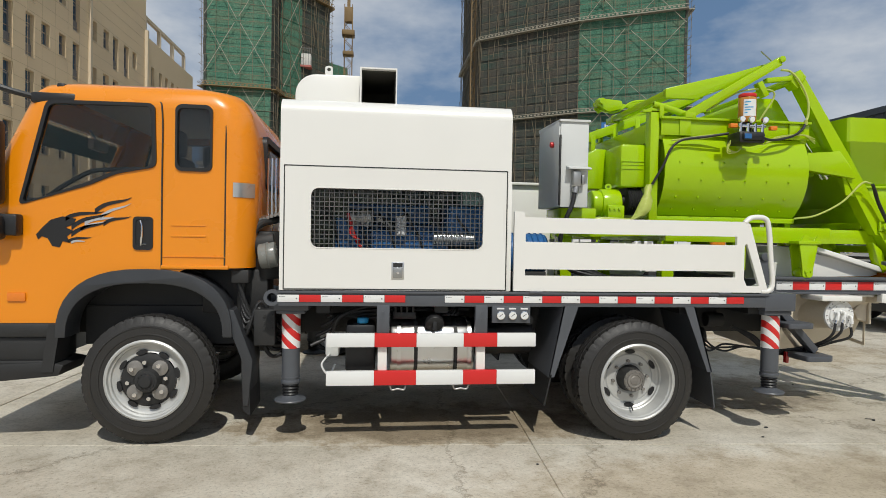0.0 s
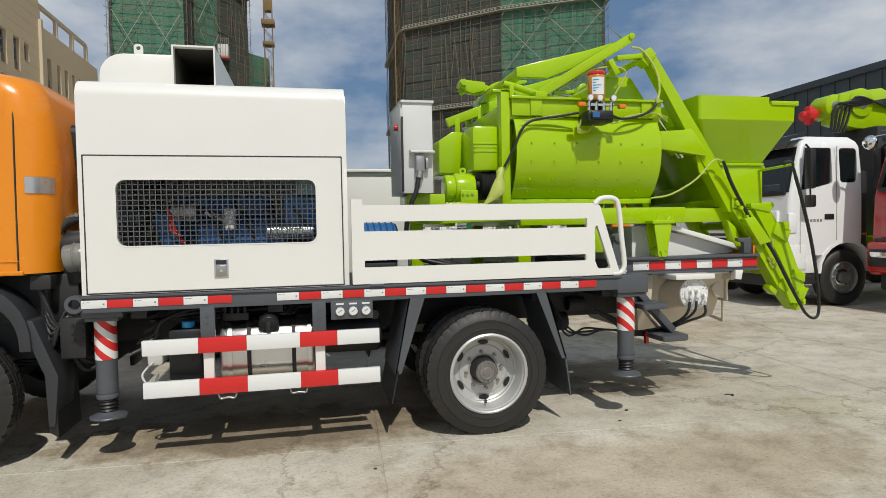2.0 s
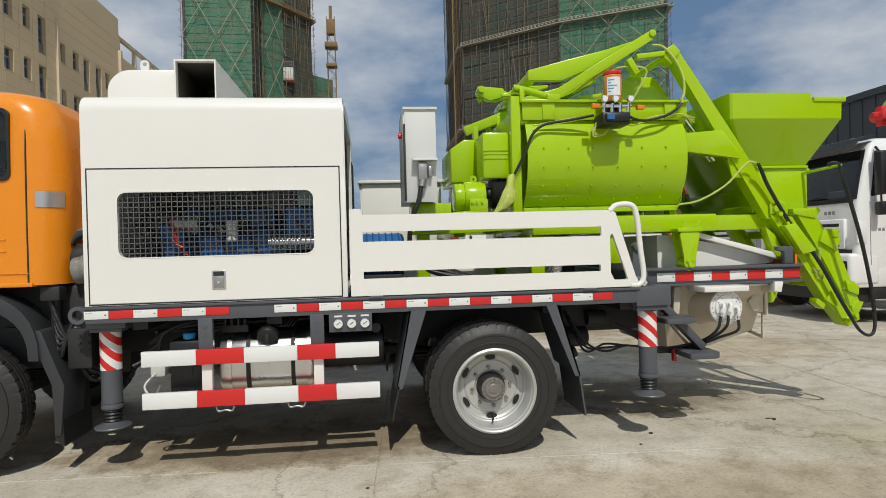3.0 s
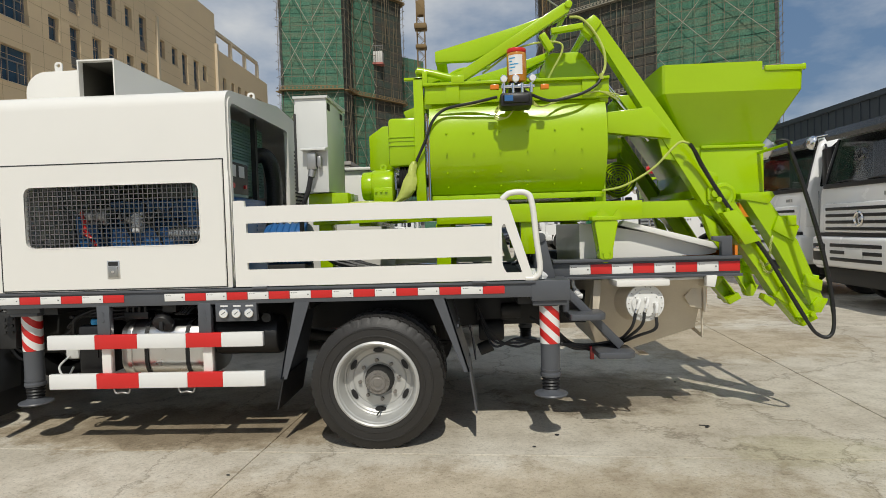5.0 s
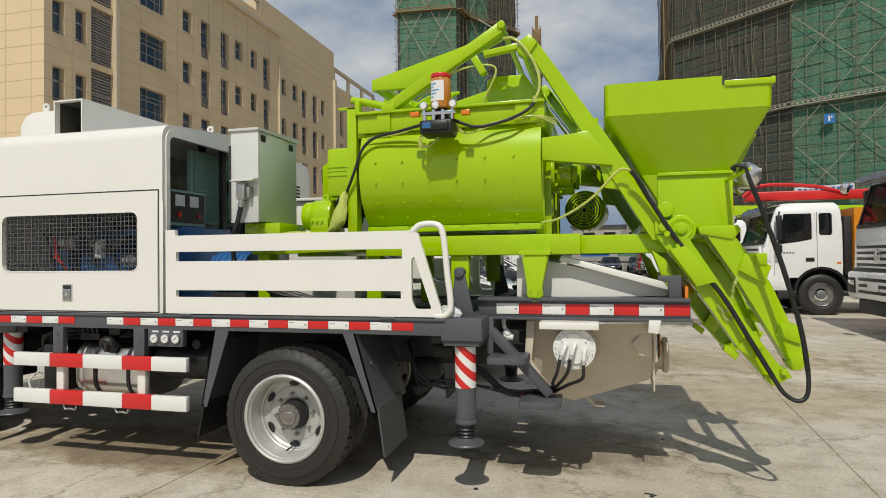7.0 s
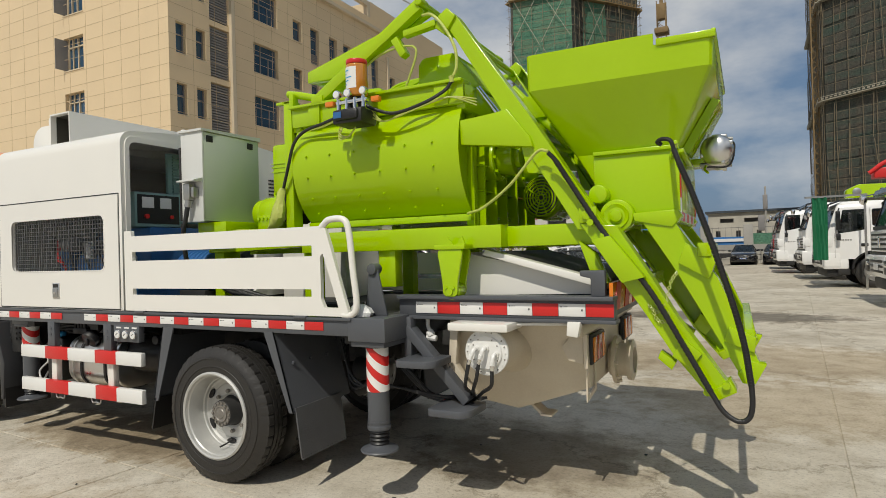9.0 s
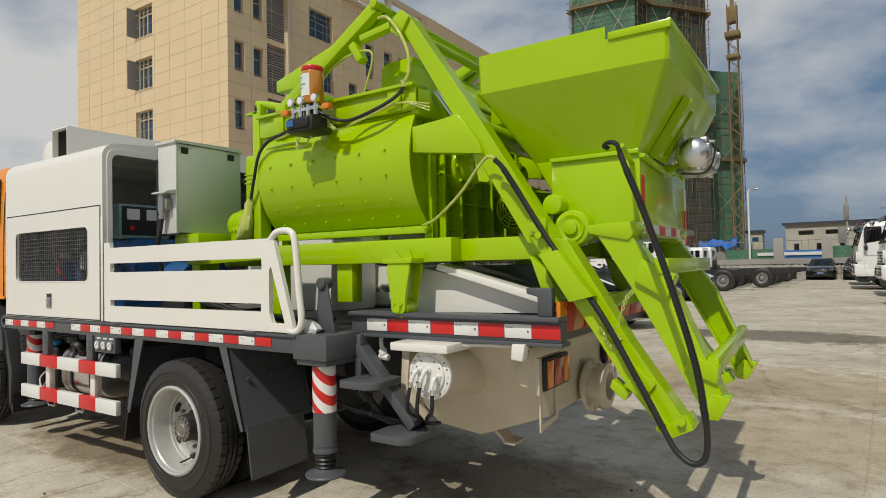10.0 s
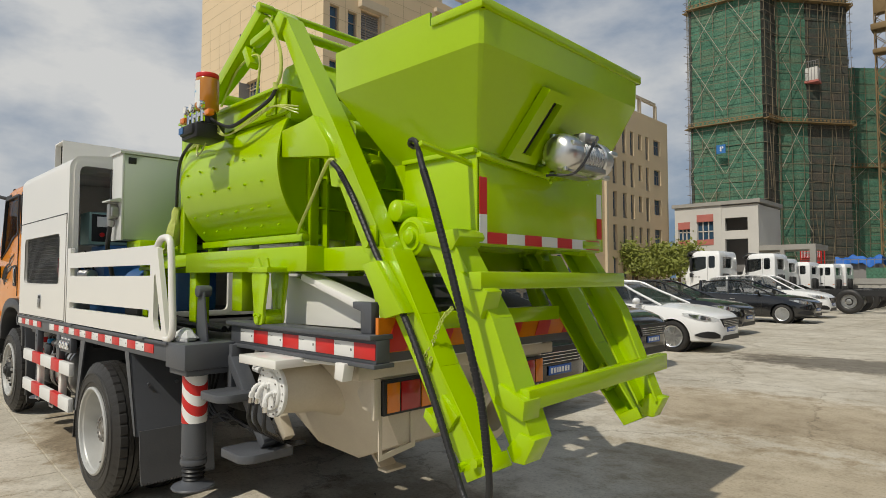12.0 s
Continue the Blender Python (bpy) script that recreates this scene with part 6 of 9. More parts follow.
part("bracket", B(box(1.36, 1.66, 0.30, 0.72, 1.72, 1.838, 0.006), box(1.40, 1.50, 0.42, 0.6, 1.14, 1.72, 0.006)), M["lime"], cb, "lime steel bracket")

# ---------------------------------------------------------------- concrete mixer
mx = thing("concrete_mixer", (2.9, MID, 1.16), "lime green twin-shaft concrete mixer on a steel frame", "mixer")
def trough(r, y_c, a0, a1, n=20):
    return [(y_c - r * math.cos(radians(a0 + (a1 - a0) * i / n)), 2.21 + r * math.sin(radians(a0 + (a1 - a0) * i / n))) for i in range(n + 1)]


R, YC = 0.525, 0.875
near = trough(R, YC, 32, -52)
inn = trough(R - 0.014, YC, 32, -52)
part("drum_shell", B(prism([*near, *reversed(inn)], "x", 2.285, 3.615)), M["lime"], mx, "curved lime steel drum shell")
far = [(2 * MID - p[0], p[1]) for p in near]
fin = [(2 * MID - p[0], p[1]) for p in inn]
part("drum_shell", B(prism([*far, *reversed(fin)], "x", 2.285, 3.615)), M["lime"], mx, "curved lime steel drum shell")
part("drum_floor", B(box(2.30, 3.60, 0.55, 1.79, 1.775, 1.80), box(2.285, 3.615, 0.52, 0.60, 1.755, 1.80, 0.004), box(2.285, 3.615, 1.74, 1.82, 1.755, 1.80, 0.004)), M["lime"], mx)
bo = []
for z in (2.26, 2.11, 1.965, 1.865):
    dz = z - 2.21
    a = math.asin(max(-1, dz / R))
    for i in range(6):
        x = 2.415 + 0.203 * i + (0.10 if z in (2.11, 1.865) else 0.0) * 0
        p = Vector((x, YC - R * math.cos(a), 2.21 + R * math.sin(a)))
        nrm = Vector((0, -math.cos(a), math.sin(a)))
        bo.append(cyl(p - nrm * 0.004, p + nrm * 0.016, 0.009, 0.007, seg=8))
each("drum_bolt", bo, M["lime"], mx)
end = [(0.44, 2.50), *near[1:], (0.58, 1.78), (1.76, 1.78), *[(2 * MID - p[0], p[1]) for p in reversed(near[1:])], (1.9, 2.50)]
for x0 in (2.33, 3.55):
    part("end_wall", B(prism([(p[0] if abs(p[0] - MID) < 0.5 else p[0] + (0.02 if p[0] < MID else -0.02), p[1]) for p in end], "x", x0, x0 + 0.02)), M["lime"], mx)
part("end_rib", B(*[box(3.57, 3.66, y, y + 0.014, 1.72, 2.42) for y in (0.66, 0.86, 1.06, 1.28, 1.48, 1.68)], *[box(3.57, 3.65, 0.62, 1.72, z, z + 0.012) for z in (1.95, 2.12, 2.40)]), M["lime"], mx)
each("corner_post", [box(3.56, 3.62, 0.57, 0.63, 1.72, 2.5, 0.004), box(2.27, 2.33, 0.57, 0.63, 1.72, 2.5, 0.004), box(3.56, 3.62, 1.71, 1.77, 1.72, 2.5, 0.004), box(2.27, 2.33, 1.71, 1.77, 1.72, 2.5, 0.004)], M["lime"], mx)
for y in (0.90, 1.44):
    s_ = part("shaft_bearing", B(cyl((3.57, y, 2.19), (3.68, y, 2.19), 0.15, seg=28, b=0.01), cyl((3.68, y, 2.19), (3.80, y, 2.19), 0.11, seg=28, b=0.012), cyl((3.80, y, 2.19), (3.84, y, 2.19), 0.065, seg=20, b=0.006), *[cyl((3.68, y + 0.128 * math.cos(k), 2.19 + 0.128 * math.sin(k)), (3.70, y + 0.128 * math.cos(k), 2.19 + 0.128 * math.sin(k)), 0.012, seg=6) for k in [math.pi * 2 * q / 8 for q in range(8)]]), M["lime"], mx)
# top rim, covers and head frame
part("top_rim", B(channel((2.26, 0.44, 2.56), (3.64, 0.44, 2.56), 0.10, 0.14, 0.012, (0, 1, 0)), channel((2.26, 1.90, 2.56), (3.64, 1.90, 2.56), 0.10, 0.14, 0.012, (0, -1, 0)), box(2.25, 3.64, 0.36, 0.52, 2.625, 2.645, 0.003), box(2.25, 3.64, 1.82, 1.98, 2.625, 2.645, 0.003), box(2.25, 2.31, 0.42, 1.92, 2.46, 2.63, 0.004), box(3.58, 3.64, 0.42, 1.92, 2.46, 2.63, 0.004)), M["lime"], mx)
part("lid", B(box(2.28, 3.62, 0.5, 1.84, 2.60, 2.625, 0.003)), M["lime"], mx)
each("rim_stiffener", [box(x, x + 0.10, 0.375, 0.385, 2.49, 2.63, 0.002) for x in (2.42, 3.44)], M["lime"], mx)
part("head_post", B(box(2.17, 2.245, 0.40, 0.50, 1.72, 2.70, 0.005), box(2.10, 2.25, 0.40, 0.44, 2.68, 2.70, 0.003)), M["lime"], mx)
part("discharge_cover", B(prism(rpoly([(3.20, 2.64), (3.20, 2.86), (3.24, 2.90), (3.48, 2.90), (3.66, 2.64)], 0.03), "y", 0.62, 1.7, 0.006)), M["lime"], mx, "lime sheet cover")
part("front_cover", B(box(1.95, 2.21, 0.50, 0.90, 2.04, 2.42, 0.03), prism([(1.74, 2.05), (1.74, 2.34), (1.86, 2.42), (1.96, 2.42), (1.96, 2.05)], "y", 0.86, 1.5, 0.01), box(1.955, 2.205, 0.495, 0.505, 2.235, 2.245)), M["lime"], mx, "lime belt guard")
part("guard_crease", B(box(1.955, 2.205, 0.493, 0.503, 2.20, 2.206), box(1.955, 2.205, 0.493, 0.503, 2.265, 2.271)), M["lime"], mx)
part("belt_pulley", B(lathe([p for i in range(6) for p in ((0.13, 0.022 * i), (0.115, 0.011 + 0.022 * i))] + [(0.13, 0.132), (0.05, 0.132), (0.05, 0.0), (0.13, 0.0)], (2.03, 0.62, 1.93), (3, 0.62, 1.93), 28)), M["dark"], mx)
part("pulley_shaft", B(cyl((2.0, 0.62, 1.93), (2.25, 0.62, 1.93), 0.05)), M["dark"], mx)
part("gear_motor", B(cyl((1.80, 0.62, 1.90), (1.98, 0.62, 1.90), 0.13, seg=28, b=0.02), box(1.83, 1.98, 0.46, 0.78, 1.76, 1.88, 0.01), cyl((1.72, 0.62, 1.90), (1.82, 0.62, 1.90), 0.115, seg=24, b=0.02), lathe([(0.012, -0.008), (0.03, -0.008), (0.03, 0.008), (0.012, 0.008), (0.012, -0.008)], (1.89, 0.62, 2.05), (1.89, 1, 2.05), 16), *[cyl((1.85 + 0.04 * i, 0.46, 1.85), (1.85 + 0.04 * i, 0.445, 1.85), 0.012, seg=6) for i in range(3)]), M["lime"], mx, "lime painted gear motor")
part("film_wrap", B(loft([[(2.13 + dx + r * math.cos(a) * (1 + 0.18 * math.sin(3 * a + k)), 0.38 + r * math.sin(a), z) for a in [2 * math.pi * q / 14 for q in range(14)]] for k, (z, r, dx) in enumerate(((2.06, 0.02, 0.03), (2.03, 0.032, 0.02), (1.98, 0.03, 0.01), (1.92, 0.05, 0.0), (1.84, 0.058, -0.02), (1.79, 0.05, -0.05), (1.76, 0.03, -0.1), (1.74, 0.02, -0.18)))]), tube([(2.0, 0.40, 1.745), (1.9, 0.36, 1.745), (1.75, 0.34, 1.75), (1.63, 0.36, 1.74)], 0.022, 8)), M["film"], mx, "crumpled clear plastic wrapping")
part("vibration_motor", B(cyl((3.885, 1.19, 1.93), (3.93, 1.62, 1.93), 0.15, seg=32, b=0.02), lathe([(0.15, 0.0), (0.158, 0.01), (0.158, 0.05), (0.15, 0.06)], (3.884, 1.18, 1.93), (3.93, 1.62, 1.93), 32), *[box(3.89 + 0.15 * math.cos(a) - 0.006, 3.89 + 0.15 * math.cos(a) + 0.006, 1.26, 1.58, 1.93 + 0.15 * math.sin(a) - 0.012, 1.93 + 0.15 * math.sin(a) + 0.012) for a in [2 * math.pi * q / 18 for q in range(18)]]), M["lime"], mx, "lime electric motor")
part("fan_well", B(cyl((3.883, 1.172, 1.93), (3.884, 1.178, 1.93), 0.128, seg=28)), M["dark"], mx)
each("fan_cover", [lathe([(r - 0.006, 0.0), (r, -0.006), (r + 0.006, 0.0), (r, 0.006), (r - 0.006, 0.0)], (3.882, 1.165, 1.93), (3.93, 1.62, 1.93), 28) for r in (0.022, 0.044, 0.066, 0.088, 0.110, 0.132)] + [beam((3.881 + 0.02 * math.cos(a), 1.164, 1.93 + 0.02 * math.sin(a)), (3.881 + 0.132 * math.cos(a), 1.164, 1.93 + 0.132 * math.sin(a)), 0.008, 0.008, 0) for a in [2 * math.pi * q / 10 for q in range(10)]], M["lime"], mx, "lime wire fan guard")
# hoses, bracket and slatted frame on the far side of the mixer
each("far_hose", [tube([(2.12, 1.52 + 0.03 * k, 2.90 + 0.02 * k), (2.3, 1.5, 3.0 - 0.03 * k), (2.5, 1.48, 2.96 + 0.02 * k), (2.8, 1.46, 3.04)], 0.014, 8) for k in range(4)], M["lime"], mx)
part("far_bracket", B(prism(rpoly([(2.10, 2.96), (2.10, 3.04), (2.36, 3.02), (2.36, 2.94), (2.22, 2.90)], 0.02), "y", 1.45, 1.55, 0.004), cyl((2.13, 1.4, 3.0), (2.13, 1.6, 3.0), 0.03)), M["lime"], mx)
part("far_slide", B(beam((1.98, 1.55, 2.62), (2.72, 1.55, 2.90), 0.05, 0.09, 0.005)), M["lime"], mx)
each("far_upright", [box(x, x + 0.05, 1.52, 1.58, 2.44, 2.64 + 0.38 * (x - 1.98), 0.003) for x in (2.06, 2.3, 2.54)], M["lime"], mx)
# main frame
for y, s in ((0.385, 1), (1.955, -1)):
    part("main_beam", B(box(2.32, 3.87, min(y, y + 0.12 * s), max(y, y + 0.12 * s), 1.575, 1.715, 0.006)), M["lime"], mx, "lime steel box beam")
    part("rear_beam", B(box(3.868, 4.44, min(y + 0.11 * s, y + 0.2 * s), max(y + 0.11 * s, y + 0.2 * s), 1.578, 1.706, 0.006)), M["lime"], mx, "lime set-back beam end")
each("front_beam", [prism([(1.36, 1.60), (1.36, 1.625), (1.52, 1.66), (1.66, 1.70), (2.34, 1.71), (2.34, 1.625), (1.6, 1.60)], "y", 0.40, 0.50, 0.004), prism([(1.36, 1.60), (1.36, 1.625), (1.66, 1.70), (2.34, 1.71), (2.34, 1.625), (1.6, 1.60)], "y", 1.84, 1.94, 0.004), box(1.45, 1.56, 0.37, 0.40, 1.625, 1.68, 0.01)], M["lime"], mx)
each("cross_beam", [box(x, x + 0.09, 0.5, 1.84, 1.58, 1.70, 0.004) for x in (1.7, 2.32, 3.0, 3.55, 4.2)], M["lime"], mx)
for y, s in ((0.42, 1), (1.92, -1)):
    each("mixer_foot", [box(2.31, 2.42, min(y, y + 0.1 * s), max(y, y + 0.1 * s), 1.14, 1.58, 0.005), box(2.96, 3.09, min(y, y + 0.1 * s), max(y, y + 0.1 * s), 1.33, 1.58, 0.005)], M["lime"], mx, "lime steel support leg")
    ya, yb = (0.27, 0.41) if s == 1 else (1.93, 2.07)
    part("roller_bracket", B(prism(rpoly([(3.485, 1.575), (3.665, 1.575), (3.62, 1.36), (3.62, 1.28), (3.52, 1.28), (3.52, 1.36)], 0.04), "y", ya, ya + 0.02, 0.003), prism(rpoly([(3.485, 1.575), (3.665, 1.575), (3.62, 1.36), (3.62, 1.28), (3.52, 1.28), (3.52, 1.36)], 0.04), "y", yb - 0.02, yb, 0.003), box(3.47, 3.68, ya - 0.01, yb + 0.03, 1.57, 1.60, 0.004), prism([(3.50, 1.60), (3.60, 1.60), (3.56, 1.65), (3.53, 1.65)], "y", ya, ya + 0.012), prism([(3.62, 1.60), (3.68, 1.60), (3.66, 1.65)], "y", ya, ya + 0.012)), M["lime"], mx, "lime bracket with a guide roller")
    part("guide_roller", B(cyl((3.57, ya + 0.02, 1.31), (3.57, yb - 0.02, 1.31), 0.055, seg=24, b=0.006), cyl((3.57, ya - 0.012, 1.31), (3.57, ya + 0.02, 1.31), 0.022, seg=12), *[cyl((3.57 + 0.03 * math.cos(k), ya - 0.012, 1.32 + 0.03 * math.sin(k)), (3.57 + 0.03 * math.cos(k), ya, 1.32 + 0.03 * math.sin(k)), 0.009, seg=8) for k in (0.5, 2.6)]), M["lime"], mx)
# hoist rails, folding boom and arms
UP_L, UP_R = [(3.505, 3.045), (3.87, 2.44), (4.335, 1.665)], [(3.585, 3.07), (4.07, 2.35), (4.515, 1.645)]
LOW_L, LOW_R = [(4.35, 1.70), (4.69, 1.20), (4.84, 0.965), (5.02, 0.745)], [(4.555, 1.675), (4.735, 1.385), (4.86, 1.17), (5.12, 0.80)]
for y, s in ((0.41, 1), (1.77, -1)):
    part("hoist_rail", B(plate_rail(UP_L, UP_R, y, s)), M["lime"], mx, "slanted lime hoist rail", 20)
    part("rail_head", B(prism([(3.45, 3.0), (3.48, 3.07), (3.54, 3.11), (3.60, 3.05), (3.52, 2.94)], "y", y - 0.02 * s, y + 0.1 * s, 0.006)), M["lime"], mx)
    part("hoist_rail_foot", B(plate_rail(LOW_L, LOW_R, y - 0.016 * s, s, 0.12)), M["lime"], mx, "hinged lower hoist rail", 20)
    part("splice_plate", B(prism([(4.53, 1.62), (4.43, 1.60), (4.59, 1.36), (4.71, 1.39)], "y", min(y - 0.09 * s, y - 0.018 * s), max(y - 0.09 * s, y - 0.018 * s), 0.003)), M["lime"], mx)
    each("stop_block", [prism([(4.83, 0.965), (4.92, 0.905), (4.98, 0.985), (4.89, 1.06)], "y", y - 0.035 * s, y + 0.1 * s, 0.004), prism([(4.77, 0.985), (4.755, 0.945), (4.825, 0.885), (4.85, 0.93)], "y", y - 0.01 * s, y + 0.08 * s, 0.004)], M["lime"], mx)
    part("foot_cap", B(prism([(5.0, 0.79), (5.03, 0.735), (5.14, 0.795), (5.11, 0.85)], "y", y - 0.035 * s, y + 0.12 * s, 0.004)), M["lime"], mx)
    each("hinge_bolt", [cyl((bx, y - 0.062 * s, bz), (bx, y, bz), 0.02, seg=8) for bx, bz in ((4.42, 1.70), (4.49, 1.62), (5.0, 0.79), (5.09, 0.83))], M["lime"], mx)
    part("rail_brace", B(prism([(4.33, 1.60), (4.42, 1.53), (4.50, 1.36), (4.45, 1.32), (4.40, 1.40)], "y", y + 0.02 * s, y + 0.11 * s, 0.005)), M["lime"], mx)
    part("rail_arm", B(prism([(3.62, 2.225), (3.62, 2.378), (3.84, 2.395), (3.93, 2.41), (4.07, 2.23), (4.09, 2.165)], "y", y - 0.035, y + 0.055, 0.005), prism([(4.0, 2.20), (4.08, 2.165), (4.16, 2.0), (4.04, 2.02)], "y", y + 0.012 * s, y + 0.024 * s)), M["lime"], mx, "lime bracing arm")
    part("boom", B(prism([(2.34, 2.83), (2.34, 2.91), (3.0, 3.085), (3.36, 3.20), (3.36, 3.14), (3.05, 3.0), (2.62, 2.83)], "y", y + 0.10 * s - 0.03, y + 0.10 * s + 0.03, 0.004)), M["lime"], mx, "folded lime hoist boom")
    part("boom_strut", B(channel((2.50, y, 2.665), (3.34, y, 3.17), 0.07, 0.075, 0.01, (0, s, 0)), cyl((3.35, y - 0.05, 3.185), (3.35, y + 0.05, 3.185), 0.028, seg=16, b=0.004), box(2.46, 2.56, y - 0.05, y + 0.05, 2.63, 2.69, 0.005)), M["lime"], mx)
    part("boom_link", B(beam((3.15, y, 2.98), (3.22, y, 2.86), 0.07, 0.05), beam((3.22, y, 3.0), (3.46, y, 3.03), 0.06, 0.04)), M["lime"], mx)
    part("pivot_tube", B(ring((2.30, y + 0.02 * s, 2.735), (2.20, y + 0.02 * s, 2.755), 0.028, 0.02, 20), cyl((2.30, y + 0.02 * s, 2.735), (2.5, y + 0.02 * s, 2.68), 0.028), box(2.24, 2.28, y - 0.03, y + 0.03, 2.63, 2.74, 0.006)), M["lime"], mx)
each("boom_axle", [cyl((3.35, 0.4, 3.185), (3.35, 1.73, 3.185), 0.022), cyl((3.5, 0.42, 3.02), (3.5, 1.71, 3.02), 0.03), box(2.34, 2.42, 0.5, 1.84, 2.84, 2.90, 0.005)], M["lime"], mx)
each("rail_cross_bar", [box(4.28, 4.34, 0.52, 1.60, 1.72, 1.78, 0.004), box(4.60, 4.66, 0.52, 1.60, 1.30, 1.38, 0.004)], M["lime"], mx)
part("hoist_winch", B(cyl((3.92, 0.62, 2.36), (3.92, 1.72, 2.36), 0.07, seg=24), box(3.84, 4.0, 0.95, 1.35, 2.46, 2.62, 0.01), cyl((3.75, 1.0, 2.7), (4.15, 1.0, 2.25), 0.03)), M["lime"], mx)
part("hoist_ram", B(cyl((3.66, 0.58, 2.62), (3.98, 0.58, 2.18), 0.022), cyl((3.66, 0.64, 2.62), (3.98, 0.64, 2.18), 0.012)), M["chrome"], mx)
part("antenna", B(tube([(3.33, 0.44, 3.16), (3.18, 0.42, 3.26)], 0.006, 6)), M["steel"], mx)
part("rail_pin", B(cyl((4.40, 0.36, 1.745), (4.40, 0.5, 1.745), 0.03, b=0.006), box(4.35, 4.45, 0.385, 0.40, 1.70, 1.79, 0.004)), M["lime"], mx)

# hydraulic hoses and cable chain of the hoist
CABLE_DOWN = [(4.24, 0.33, 2.06), (4.32, 0.355, 1.92), (4.50, 0.36, 1.63), (4.73, 0.345, 1.32), (4.90, 0.335, 1.02), (5.02, 0.32, 0.80)]
CABLE_UP = [(5.205, 0.30, 0.85), (5.17, 0.295, 1.10), (5.08, 0.275, 1.45), (4.97, 0.262, 1.80), (4.905, 0.255, 1.98)]
part("cable_chain", B(tube([(4.20, 0.31, 2.11), *CABLE_DOWN, (5.08, 0.31, 0.705), (5.15, 0.30, 0.668), (5.20, 0.30, 0.71), *CABLE_UP, (4.882, 0.254, 2.05)], 0.0135, 12)), M["hose"], mx, "black spiral-wrapped cable")
links = []
cp = spline(CABLE_DOWN, 12)
for p, q in zip(cp, cp[1:]):
    links.append(cyl(p + (q - p) * 0.12, p + (q - p) * 0.88, 0.0158, seg=10))
cp = spline(CABLE_UP, 18)
for p, q in zip(cp, cp[1:]):
    links.append(cyl(p + (q - p) * 0.12, p + (q - p) * 0.88, 0.0158, seg=10))
each("wrap_ring", links, M["black"], mx)
part("lime_hose", B(tube([(3.60, 0.50, 1.80), (3.75, 0.42, 1.83), (3.95, 0.36, 1.95), (4.12, 0.34, 2.12), (4.20, 0.33, 2.12)], 0.009, 8)), M["film"], mx)
part("painted_hose", B(tube([(3.36, 0.40, 3.10), (3.44, 0.38, 3.08), (3.53, 0.37, 2.98), (3.60, 0.37, 2.84), (3.61, 0.37, 2.72), (3.58, 0.36, 2.64)], 0.010, 10), cyl((3.575, 0.355, 2.66), (3.58, 0.36, 2.62), 0.016, seg=10)), M["film"], mx, "hose overpainted lime")
part("black_hose", B(tube([(3.58, 0.36, 2.63), (3.53, 0.345, 2.57), (3.40, 0.30, 2.50), (3.20, 0.28, 2.46), (3.06, 0.26, 2.50), (2.99, 0.25, 2.54)], 0.011, 10), tube([(2.80, 0.27, 2.50), (2.62, 0.30, 2.47), (2.42, 0.33, 2.44), (2.32, 0.33, 2.36), (2.26, 0.34, 2.22), (2.18, 0.37, 2.06)], 0.011, 10)), M["hose"], mx)
each("grease_line", [*[tube([(3.02, 0.26, 2.52 - 0.03 * k), (3.12, 0.29, 2.42), (3.3, 0.35, 2.50 - 0.01 * k), (3.55, 0.36, 2.53), (3.72, 0.42, 2.47 + 0.02 * k)], 0.005, 6) for k in range(3)], *[tube([(2.84, 0.26, 2.47), (2.78, 0.25, 2.38 - 0.02 * k), (2.86, 0.24, 2.34), (2.92, 0.25, 2.40)], 0.005, 6) for k in range(3)], *[tube([(2.80, 0.29, 2.50), (2.6, 0.34, 2.46 + 0.012 * k), (2.34, 0.36, 2.44)], 0.005, 6) for k in range(3)], tube([(3.2, 0.44, 2.66), (3.3, 0.4, 2.9), (3.0, 0.42, 2.9), (2.7, 0.45, 2.72)], 0.008, 6)], M["film"], mx)

# ---------------------------------------------------------------- grease pump
gpu = thing("grease_pump", (2.9, 0.27, 2.41), "black lubrication pump with an amber grease jar on the mixer", "pump")
part("pump_body", B(box(2.77, 3.0, 0.13, 0.32, 2.40, 2.50, 0.02), box(2.79, 2.98, 0.11, 0.20, 2.42, 2.49, 0.02), cyl((2.89, 0.25, 2.5), (2.89, 0.25, 2.585), 0.055, seg=24)), M["black"], gpu, "black plastic pump body")
part("pump_lens", B(box(2.80, 2.86, 0.106, 0.112, 2.435, 2.475)), M["blue"], gpu)
part("jar", B(cyl((2.90, 0.24, 2.59), (2.90, 0.24, 2.80), 0.072, seg=32, b=0.012)), M["oil"], gpu, "clear jar of amber grease")
part("jar_lid", B(cyl((2.90, 0.24, 2.80), (2.90, 0.24, 2.83), 0.070, seg=32, b=0.006)), M["red"], gpu, "red plastic lid")
part("jar_label", B(lathe_arc(2.90, 0.24, 0.0735, 215, 300, 2.635, 2.775)), M["paper"], gpu, "white printed label")
part("label_print", B(*[lathe_arc(2.90, 0.24, 0.0742, 222, 240 + 18 * (i % 3), 2.66 + 0.022 * i, 2.668 + 0.022 * i) for i in range(5)]), M["bluecap"], gpu)
each("valve", [*[cyl((2.80 + 0.065 * i, 0.17, 2.50), (2.80 + 0.065 * i, 0.17, 2.57), 0.014, seg=10) for i in range(4)], box(2.78, 3.02, 0.16, 0.2, 2.535, 2.56, 0.006)], M["chrome"], gpu)
